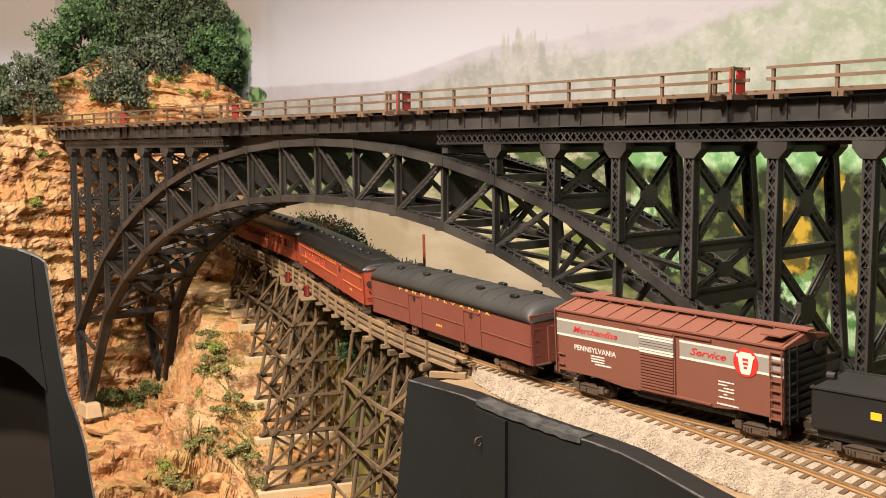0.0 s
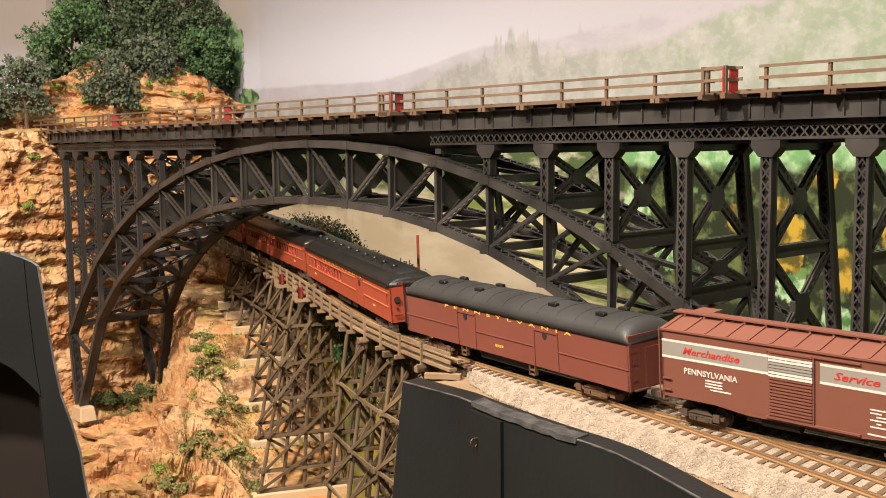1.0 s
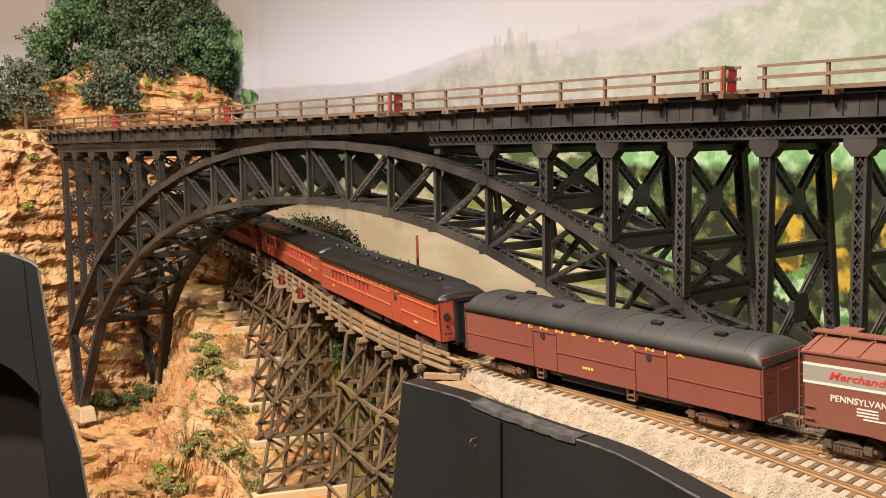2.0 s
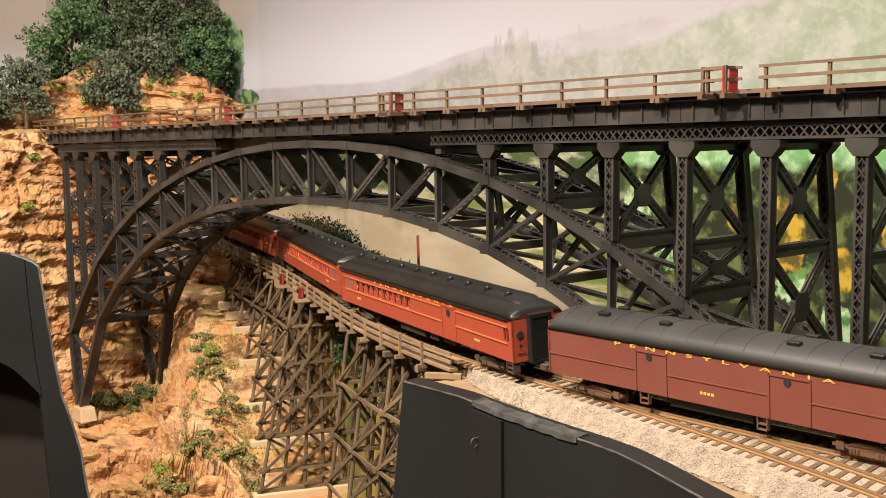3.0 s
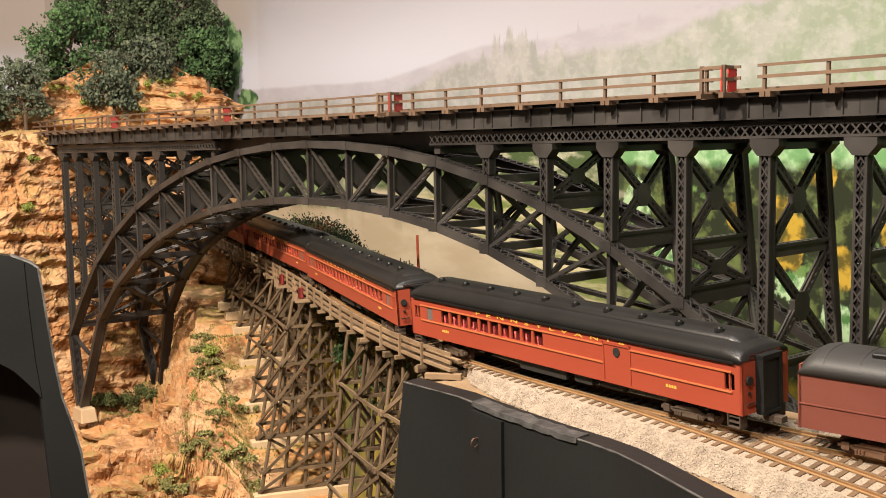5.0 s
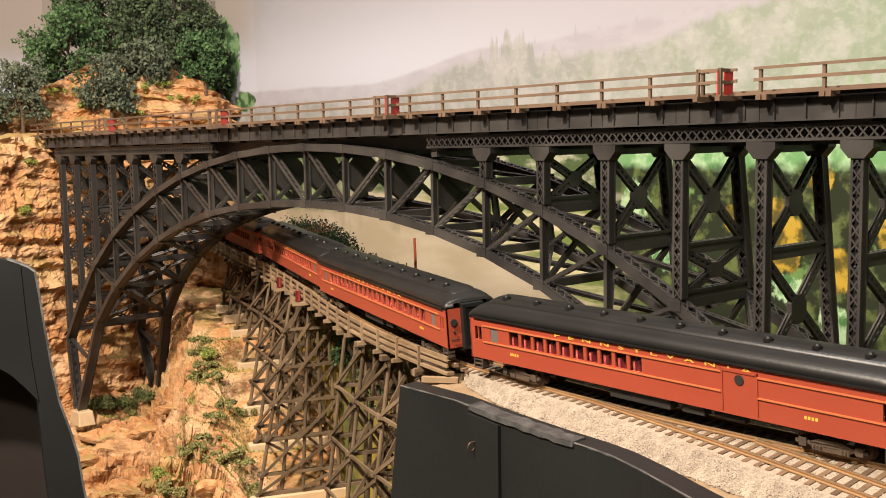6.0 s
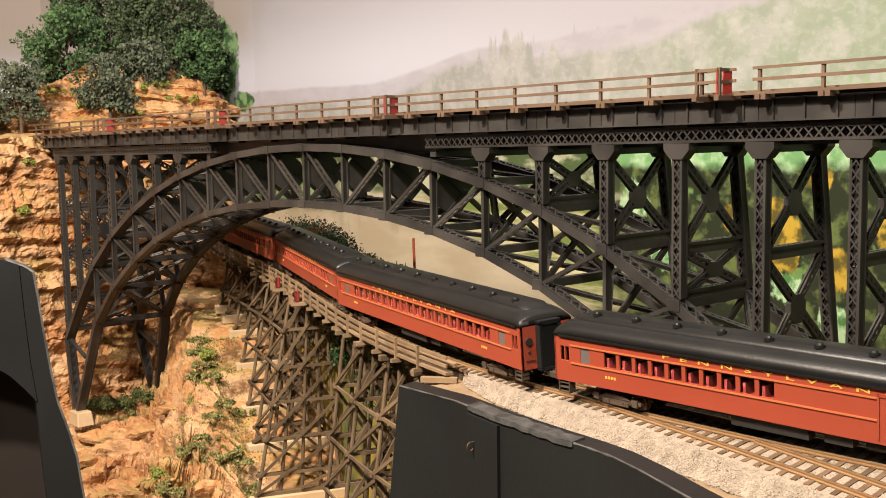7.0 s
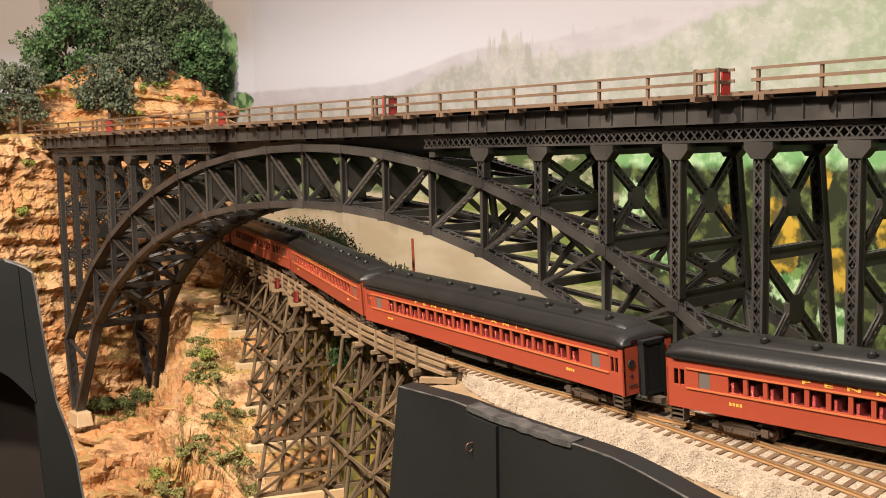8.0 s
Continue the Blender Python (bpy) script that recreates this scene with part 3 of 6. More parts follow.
def build_rocks():
    # cliff at the bridge's far end, round behind it to the tunnel of the lower line
    plan = [(-0.83, 1.23, -0.40, 0.130, 0.03), (-0.70, 1.36, -0.40, 0.140, 0.03), (-0.600, 1.455, -0.40, 0.150, 0.035),
            (-0.545, 1.530, -0.40, 0.150, 0.02), (-0.480, 1.615, -0.40, 0.150, 0.02), (-0.425, 1.680, -0.40, 0.140, 0.02),
            (-0.360, 1.705, -0.40, 0.05, 0.03), (-0.285, 1.680, -0.40, -0.010, 0.03), (-0.235, 1.630, -0.40, -0.045, 0.03),
            (-0.150, 1.580, -0.40, -0.09, 0.03)]
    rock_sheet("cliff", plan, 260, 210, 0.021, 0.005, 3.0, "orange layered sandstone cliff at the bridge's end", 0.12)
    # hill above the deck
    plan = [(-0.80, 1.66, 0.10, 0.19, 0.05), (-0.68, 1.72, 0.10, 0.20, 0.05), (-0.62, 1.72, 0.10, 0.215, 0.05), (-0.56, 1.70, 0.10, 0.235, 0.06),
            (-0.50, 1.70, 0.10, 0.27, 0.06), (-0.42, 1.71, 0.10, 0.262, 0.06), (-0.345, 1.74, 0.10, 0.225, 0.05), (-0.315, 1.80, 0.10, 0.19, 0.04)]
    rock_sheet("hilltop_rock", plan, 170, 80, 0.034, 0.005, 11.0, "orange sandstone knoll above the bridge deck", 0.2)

    def ground(x, y):
        p = Vector((x, y, 0))
        u = (p - B19).dot(ALONG) / PANEL + 19
        lat = (x + 0.145) * 0.937 + (y - 1.185) * 0.35
        back = -(x + 0.145) * 0.35 + (y - 1.185) * 0.937
        ease = lambda t: (lambda c: c * c * (3 - 2 * c))(min(1.0, max(0.0, t)))
        h = -0.226 - 0.012 * ease((y - 1.42) / 0.08) + 0.140 * ease((back + 0.115) / 0.22) * ease((lat + 0.15) / 0.10)
        brow = float(np.interp(x, (-0.50, -0.37, -0.19), (1.425, 1.40, 1.10))) + 0.025 * noise.noise(p * 14)
        h -= 0.55 * max(0.0, brow - y)
        h += 0.018 * noise.fractal(Vector((x * 10, y * 14, 1.0)), 0.8, 2.0, 4)
        tilt = 0.30 * (y - 1.2) + 0.10 * x + 0.012 * noise.noise(Vector((x * 14, y * 14, 3.0)))
        steps = (h + tilt) / 0.024
        fl = math.floor(steps)
        h += ((fl + min(1, max(0, (steps - fl - 0.78) / 0.22))) - steps) * 0.024
        tilt = 0.45 * (y - 1.2) - 0.12 * x + 0.010 * noise.noise(Vector((x * 30, y * 30, 8.0)))
        steps = (h + tilt) / 0.009
        fl = math.floor(steps)
        h += ((fl + min(1, max(0, (steps - fl - 0.75) / 0.25))) - steps) * 0.009 * 0.8
        h += crag((x, y, 0.02 * noise.noise(p * 20)), 0.019, 0.0024, 17.0) * 0.8
        i = min(int(np.argmin((PATH_XY[::4, 0] - x) ** 2 + (PATH_XY[::4, 1] - y) ** 2)) * 4, len(PATH_S) - 2)
        tx, ty = PATH_XY[i + 1] - PATH_XY[i]
        dx, dy, ln = x - PATH_XY[i, 0], y - PATH_XY[i, 1], math.hypot(tx, ty)
        s_near, gap = float(PATH_S[i] + (dx * tx + dy * ty) / ln), math.hypot(dx, dy)
        s_near += 0.012 * noise.noise(p * 25)
        if s_near < -0.15:
            shelf = float(np.interp(s_near, TERRACE_S, TERRACE_Z)) + 0.004 * noise.fractal(p * 40, 0.8, 2.0, 3)
            w = ease((0.105 - gap) / 0.05)
            h = h * (1 - w) + min(h + 0.03, shelf) * w
        h -= 0.22 * max(0.0, u - 9.7 + 0.5 * noise.noise(p * 18))
        h -= 0.20 * max(0.0, (lat - 0.075) / 0.06)
        w = noise.noise_vector(Vector((x * 30, y * 30, h * 40))) * 0.004
        face = ease((brow - y + 0.01) / 0.05)
        out = face * crag((x, y * 0.3, h - 0.6 * x), 0.032, 0.004, 17.0)
        return (x + w.x, y + w.y - out, max(h + 0.25 * out, LAYOUT_FLOOR))

    rnd = random.Random(21)

    def slab(x, y, wide, deep, high, turn):
        """A broken ledge of rock, lying in the ground."""
        k = Kit()
        n, m = 14, 8
        rings = []
        for i in range(n + 1):
            u = 2 * i / n - 1
            ring = []
            for j in range(m * 2):
                a = math.pi * 2 * j / (m * 2)
                c, s = math.cos(a), math.sin(a)
                c, s = math.copysign(abs(c) ** 0.45, c), math.copysign(abs(s) ** 0.45, s)
                taper = (1 - abs(u) ** 3.0) ** 0.6 if abs(u) < 1 else 0.02
                q = Vector((u * wide / 2, c * deep / 2 * (0.35 + 0.65 * taper), s * high / 2 * (0.5 + 0.5 * taper)))
                w = noise.noise_vector(Vector((q.x * 40 + x * 90, q.y * 50 + y * 90, q.z * 60))) * 0.0055
                w += noise.noise_vector(Vector((q.x * 130 + x * 90, q.y * 130, q.z * 170))) * 0.0022
                ring.append(q + w)
            rings.append(ring)
        k.loft(rings)
        ob = part("rock_ledge", k, ROCK)
        z = ground(x, y)[2]
        ob.matrix_world = Matrix.Translation((x, y, z + high * 0.05)) @ Matrix.Rotation(turn, 4, "Z") @ Matrix.Rotation(rnd.uniform(-0.15, 0.15), 4, "Y") @ Matrix.Rotation(0.25, 4, "X")
        tagged(ob, "broken orange sandstone ledge on the valley floor", "rock", "sandstone ledges")

    for i in range(24):
        x, y = rnd.uniform(-0.50, -0.17), rnd.uniform(1.06, 1.44)
        lat = (x + 0.145) * 0.937 + (y - 1.185) * 0.35
        if lat > -0.035:
            continue
        slab(x, y, rnd.uniform(0.030, 0.070), rnd.uniform(0.012, 0.026), rnd.uniform(0.008, 0.018), rnd.uniform(-0.1, 0.55))

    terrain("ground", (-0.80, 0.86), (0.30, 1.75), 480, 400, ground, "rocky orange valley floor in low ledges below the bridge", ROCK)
    return ground


# ---------------------------------------------------------------- bridge
CROWN = 9.95


def top_chord(k):
    a = abs(k - CROWN)
    return 0.0035 - 0.00172 * a ** 2 - 0.0000095 * a ** 4


def bottom_chord(k):
    a = abs(k - CROWN)
    return -0.0497 - 0.00165 * a ** 2 - 0.0000155 * a ** 4


REAR_SPREAD = 0.16


def rib_point(k, z, rear):
    off = (GAP + max(0, -z) * REAR_SPREAD) if rear else 0.0
    return on_bridge(k, z, off)


def lattice(kit, p, q, w, d, side, pitch, bar=0.0009, edge=0.0016):
    """A laced member from p to q: four angles and crossed flat bars on the two faces along side."""
    p, q = Vector(p), Vector(q)
    ax = (q - p).normalized()
    s = Vector(side)
    s = (s - ax * s.dot(ax)).normalized()
    u = ax.cross(s)
    for a in (-1, 1):
        for c in (-1, 1):
            o = s * (a * (w / 2 - edge / 2)) + u * (c * (d / 2 - 0.0006))
            kit.beam(p + o, q + o, edge, 0.0012, s)
    ln = (q - p).length
    n = max(1, round(ln / pitch))
    for c in (-1, 1):
        o = u * (c * (d / 2 - 0.0004))
        for i in range(n):
            a, b = p + ax * (ln * i / n), p + ax * (ln * (i + 1) / n)
            e = s * (w / 2 - edge / 2)
            kit.beam(a - e + o, b + e + o, bar, 0.0005, s)
            kit.beam(a + e + o * 1.06, b - e + o * 1.06, bar, 0.0005, s)
    return kit


def build_bridge():
    root = thing("arch_bridge", "dark steel deck arch bridge with laced posts on rock footings", "bridge", (0, 0, 0))
    up = Vector((0, 0, 1))
    for rear in (False, True):
        P = lambda k, z: rib_point(k, z, rear)
        sgn = 1 if rear else -1
        foot_z = -0.343
        foot = P(0.55, foot_z)
        foot2 = P(19.6, foot_z)
        ks = list(range(1, 20))
        tops = {k: P(k, top_chord(k)) for k in ks}
        bots = {k: P(k, bottom_chord(k)) for k in ks}
        # chords
        seq_t = [P(0.30, foot_z), P(0.0, -0.248)] + [tops[k] for k in ks] + [P(19.95, -0.248), foot2]
        seq_b = [foot] + [bots[k] for k in ks if k >= 2 and k <= 18] + [foot2]
        for nm, seq, deep in (("top_chord", seq_t, 0.0066), ("bottom_chord", seq_b, 0.0060)):
            for a, b in zip(seq[:-1], seq[1:]):
                kit = Kit()
                ax = (b - a).normalized()
                side = BACK - ax * BACK.dot(ax)
                side.normalize()
                hgt = ax.cross(side)
                # two webs with flanges, cover plate below and open lacing on top
                up_h = hgt if hgt.z > 0 else -hgt
                for o in (-0.0056, 0.0056):
                    kit.beam(a + side * o - ax * 0.001, b + side * o + ax * 0.001, 0.0012, deep, side)
                    for e in (-1, 1):
                        f = side * (o * 0.86) + up_h * (e * (deep / 2 - 0.0004))
                        kit.beam(a + f, b + f, 0.0028, 0.0008, side)
                kit.beam(a - up_h * (deep / 2 - 0.001), b - up_h * (deep / 2 - 0.001), 0.0100, 0.0006, side)
                n = 8
                for i in range(n):
                    p, q = a.lerp(b, i / n) + up_h * (deep / 2), a.lerp(b, (i + 1) / n) + up_h * (deep / 2)
                    kit.beam(p - side * 0.0046, q + side * 0.0046, 0.0010, 0.0005, side)
                    kit.beam(p + side * 0.0046, q - side * 0.0046, 0.0010, 0.0006, side)
                part(nm, kit, STEEL, root)
        for k in ks:
            if not 2 <= k <= 18:
                continue
            # joint plates with rivet heads
            for q, nm in ((tops[k], "gusset_plate"), (bots[k], "gusset_plate")):
                kit = Kit()
                f = q + BACK * (sgn * 0.0064)
                kit.beam(f - ALONG * 0.0050, f + ALONG * 0.0050, 0.0005, 0.0078, BACK)
                for dx in (-0.003, 0.0, 0.003):
                    for dz in (-0.003, 0.003):
                        c = f + ALONG * dx + up * dz
                        kit.rod(c, c + BACK * (sgn * 0.0006), 0.0004, 6)
                part(nm, kit, STEEL, root)
            kit = Kit()
            for o in (-0.0026, 0.0026):
                kit.beam(bots[k] + BACK * o, tops[k] + BACK * o, 0.0011, 0.0029, BACK)
            kit.beam(bots[k], tops[k], 0.0040, 0.0012, BACK)
            part("vertical_strut", kit, STEEL, root)
        # diagonals: fall towards the crown on both halves
        for k in range(2, 18):
            a, b = (tops[k], bots[k + 1]) if k < 11 else (bots[k], tops[k + 1])
            kit = Kit()
            for o in (-0.0025, 0.0025):
                kit.beam(a + BACK * o, b + BACK * o, 0.0010, 0.0028, BACK)
            n = 10
            for i in range(n):
                p, q = a.lerp(b, i / n), a.lerp(b, (i + 1) / n)
                kit.beam(p - BACK * 0.0025, q + BACK * 0.0025, 0.0008, 0.0005, BACK)
            part("diagonal_strut", kit, STEEL, root)
        kit = Kit()
        kit.beam(P(0.02, -0.249), P(1.10, -0.268), 0.004, 0.004, BACK)
        part("diagonal_strut", kit, STEEL, root)
        # laced posts from the chord to the girder
        for k in range(0, 21):
            if 8 <= k <= 12:
                continue
            bottom = P(k, top_chord(k) + 0.004) if 1 <= k <= 19 else P(k, -0.24)
            t = P(k, -0.008)
            if t.z - bottom.z < 0.008:
                continue
            kit = Kit()
            lattice(kit, bottom, t, 0.0078, 0.0070, ALONG, 0.0078)
            post = part("laced_post", kit, STEEL, root)
            # plates blacker than the steel: the post's inner shade is put into their colour
            core = Kit().beam(bottom, t, 0.0058, 0.0012, ALONG)
            for e in (-1, 1):
                core.beam(bottom + ALONG * (e * 0.0034), t + ALONG * (e * 0.0034), 0.0006, 0.0060, ALONG)
            part("post_web", core, UNDER, post)
            kit = Kit()
            c = P(k, 0.0)
            w0, w1 = 0.0125, 0.0078
            o = BACK * 0.0046
            outline = [c - ALONG * w0 / 1 * 0.8 - up * 0.0003, c + ALONG * w0 * 0.8 - up * 0.0003, c + ALONG * w0 * 0.8 - up * 0.0045,
                       c + ALONG * w1 * 0.6 - up * 0.0105, c - ALONG * w1 * 0.6 - up * 0.0105, c - ALONG * w0 * 0.8 - up * 0.0045]
            kit.prism([p - o for p in outline], o * 2)
            part("post_cap", kit, STEEL, root)
        # laced girder under the deck, away from the crown
        for k0, k1 in ((-0.4, 7.2), (12.9, 20.6)):
            n = round(k1 - k0)
            for i in range(n):
                ka, kb = k0 + (k1 - k0) * i / n, k0 + (k1 - k0) * (i + 1) / n
                kit = Kit()
                a, b = P(ka, 0.0045), P(kb, 0.0045)
                lattice(kit, a, b, 0.0090, 0.0066, up, 0.0065, 0.0010, 0.0016)
                kit.beam(a + up * 0.0050, b + up * 0.0050, 0.0088, 0.0008, BACK)
                part("laced_girder", kit, STEEL, root)
        # plate girder with stiffeners
        off = -0.0048 if not rear else 0.0048
        for i in range(-1, 21):
            kit = Kit()
            a, b = P(i, 0.0186) + BACK * off, P(i + 1, 0.0186) + BACK * off
            kit.beam(a, b - ALONG * 0.0004, 0.0016, 0.0132, BACK)
            kit.beam(a + up * 0.0066, b + up * 0.0066, 0.0062, 0.0009, BACK)
            kit.beam(a - up * 0.0066, b - up * 0.0066, 0.0062, 0.0009, BACK)
            for j in range(3):
                c = a.lerp(b, (j + 0.5) / 3) + BACK * (sgn * 0.0014)
                kit.beam(c - up * 0.0072, c + up * 0.0072, 0.0016, 0.0010, BACK)
            part("plate_girder", kit, STEEL, root)
            for kk in (i,):
                kit = Kit()
                c = P(kk, 0.0107)
                kit.beam(c - ALONG * 0.009, c + ALONG * 0.009, 0.009, 0.0020, BACK)
                part("bearing_plate", kit, STEEL, root)
    # stringers between the trusses, under the deck
    for i in range(-1, 21):
        for off in (0.014, GAP - 0.014):
            kit = Kit()
            kit.beam(on_bridge(i, 0.0125, off), on_bridge(i + 1, 0.0125, off), 0.0030, 0.0300, BACK)
            part("stringer", kit, STEEL, root)
    # cross frames between the two trusses
    for k in range(0, 21):
        zt = top_chord(min(max(k, 1), 19))
        kit = Kit()
        kit.beam(rib_point(k, -0.004, False), rib_point(k, -0.004, True), 0.006, 0.007, up)
        part("cross_strut", kit, STEEL, root)
        low = zt if 1 <= k <= 19 else -0.24
        levels = [-0.008]
        while levels[-1] - 0.062 > low + 0.02:
            levels.append(levels[-1] - 0.062)
        if low < -0.03:
            levels.append(low + 0.004)
        for za, zb in zip(levels[:-1], levels[1:]):
            A0, B0 = rib_point(k, za, False), rib_point(k, za, True)
            A1, B1 = rib_point(k, zb, False), rib_point(k, zb, True)
            for a, b in ((A0, B1), (B0, A1)):
                kit = Kit()
                lattice(kit, a, b, 0.0056, 0.0035, A1 - A0, 0.006)
                part("sway_brace", kit, STEEL, root)
            kit = Kit()
            kit.beam(A1, B1, 0.0035, 0.0062, ALONG)
            lattice(kit, A1 + up * 0.004, B1 + up * 0.004, 0.0062, 0.002, ALONG, 0.006)
            part("cross_strut", kit, STEEL, root)
            kit = Kit()
            c = (A0 + B0 + A1 + B1) / 4
            h = (A0 - A1) * 0.14
            w = (B0 - A0) * 0.12
            h = h * min(1.2, 1.1 * w.length / h.length)
            eight = [c + w * a + h * b - ALONG * 0.002 for a, b in ((-1, -0.45), (-0.45, -1), (0.45, -1), (1, -0.45), (1, 0.45), (0.45, 1), (-0.45, 1), (-1, 0.45))]
            kit.prism(eight, ALONG * 0.004)
            part("gusset_plate", kit, STEEL, root)
        if 2 <= k <= 18:
            for fn in (top_chord, bottom_chord):
                kit = Kit()
                kit.beam(rib_point(k, fn(k), False), rib_point(k, fn(k), True), 0.0055, 0.0065, ALONG)
                part("cross_strut", kit, STEEL, root)
            if 5 <= k <= 13:
                kit = Kit()
                corner = lambda f, g: rib_point(k, top_chord(k), False).lerp(rib_point(k, top_chord(k), True), f).lerp(rib_point(k, bottom_chord(k), False).lerp(rib_point(k, bottom_chord(k), True), f), g)
                kit.prism([corner(f, g) - ALONG * 0.0008 for f, g in ((0.06, 0.26), (0.20, 0.12), (0.42, 0.12), (0.56, 0.26), (0.56, 0.62), (0.42, 0.76), (0.20, 0.76), (0.06, 0.62))], ALONG * 0.0016)
                part("sway_plate", kit, STEEL, root)
            kit = Kit()
            kit.beam(rib_point(k, top_chord(k), False), rib_point(k, bottom_chord(k), True), 0.003, 0.004, ALONG)
            part("sway_brace", kit, STEEL, root)
            kit = Kit()
            kit.beam(rib_point(k, top_chord(k), True), rib_point(k, bottom_chord(k), False), 0.003, 0.004, ALONG)
            part("sway_brace", kit, STEEL, root)
            if k < 18:
                for fn in (top_chord, bottom_chord):
                    for ra in (False, True):
                        kit = Kit()
                        lattice(kit, rib_point(k, fn(k), ra), rib_point(k + 1, fn(k + 1), not ra), 0.0045, 0.003, BACK, 0.006)
                        part("lateral_brace", kit, STEEL, root)
    # deck: floor, ties' ends and railings
    for i in range(-2, 21):
        kit = Kit()
        kit.beam(on_bridge(i, 0.0295, GAP / 2), on_bridge(i + 1, 0.0295, GAP / 2), GAP + 0.006, 0.0024, BACK)
        part("deck_floor", kit, RAIL_WOOD, root)
    k = -1.2
    while k < 20.8:
        for off, out in ((-0.013, -1),):
            kit = Kit()
            c = on_bridge(k, 0.0, off)
            kit.beam(c + up * 0.0262 - BACK * (out * 0.012), c + up * 0.0262 + BACK * (out * 0.0030), 0.0034, 0.0030, ALONG)
            kit.beam(c + up * 0.0263 + ALONG * 0.0034 - BACK * out * 0.008, c + up * 0.0263 + ALONG * 0.0034 + BACK * (out * 0.002), 0.0034, 0.0034, ALONG)
            kit.beam(c + up * 0.0275, c + up * 0.0440, 0.0019, 0.0019, ALONG)
            part("railing_post", kit, RAIL_WOOD, root)
        k += 0.665
    for off in (-0.013,):
        for a, b in ((-2.0, 17.83), (18.02, 20.8)):
            m = math.ceil(b - a)
            for i in range(m):
                for z, h in ((0.0432, 0.0017), (0.0365, 0.0020)):
                    kit = Kit()
                    kit.beam(on_bridge(a + (b - a) * i / m, z, off - 0.0012), on_bridge(a + (b - a) * (i + 1) / m, z, off - 0.0012), 0.0009, h, BACK)
                    part("railing_rail", kit, RAIL_WOOD, root)
        kit = Kit()
        kit.beam(on_bridge(-2, 0.0284, off), on_bridge(20.8, 0.0284, off), 0.0022, 0.0016, BACK)
        part("outer_stringer", kit, RAIL_WOOD, root)
    # refuge bays with red fire barrels' boards
    for k in (3.52, 7.85, 12.38, 17.62):
        for dk in (-0.13, 0.13):
            kit = Kit()
            c = on_bridge(k + dk, 0.0, -0.024)
            kit.beam(c + up * 0.027, c + up * 0.0445, 0.0020, 0.0020, ALONG)
            for z in (0.0432, 0.0360):
                kit.beam(c + up * z, c + up * z + BACK * 0.011, 0.0010, 0.0020, ALONG)
            kit.beam(c + up * 0.0265 - BACK * 0.003, c + up * 0.0265 + BACK * 0.02, 0.0034, 0.0030, ALONG)
            part("refuge_post", kit, RAIL_WOOD, root)
        kit = Kit()
        a, b = on_bridge(k - 0.13, 0.0, -0.0245), on_bridge(k + 0.13, 0.0, -0.0245)
        for z in (0.0432, 0.0360):
            kit.beam(a + up * z, b + up * z, 0.0010, 0.0019, BACK)
        part("refuge_rail", kit, RAIL_WOOD, root)
        kit = Kit()
        c = on_bridge(k + 0.12, 0.0, -0.021)
        kit.beam(c + up * 0.0285 - BACK * 0.003, c + up * 0.0430 - BACK * 0.003, 0.0020, 0.0024, BACK)
        kit.beam(c + up * 0.0285 + BACK * 0.006, c + up * 0.0435 + BACK * 0.006, 0.0080, 0.0012, BACK)
        part("refuge_end_board", kit, SIGNRED if k > 15 else BARREL, root, "red painted refuge end board")
    for rear in (False, True):
        for k in (0.55,):
            p = rib_point(k, -0.343, rear)
            kit = Kit()
            kit.quadbox([p + ALONG * a + BACK * b + up * -0.022 for a, b in ((-0.017, -0.012), (0.017, -0.012), (0.017, 0.012), (-0.017, 0.012))],
                        [p + ALONG * a + BACK * b + up * -0.002 for a, b in ((-0.013, -0.010), (0.013, -0.010), (0.013, 0.010), (-0.013, 0.010))])
            tagged(part("bridge_footing", kit, PLASTER, bevel=0.0015), "pale plaster footing block under the bridge leg", "footing")


# ---------------------------------------------------------------- trestle
TRESTLE_END = 0.192
# each bent: place along the line, foot height, storey height
BENTS = [(0.180, -0.33, 0.043), (0.148, -0.33, 0.043), (0.092, -0.33, 0.043), (0.035, -0.33, 0.043), (-0.020, -0.33, 0.043),
         (-0.262, -0.225, 0.038), (-0.315, -0.182, 0.038), (-0.370, -0.153, 0.038), (-0.430, -0.115, 0.038), (-0.490, -0.086, 0.038),
         (-0.540, -0.075, 0.038), (-0.590, -0.07, 0.038)]


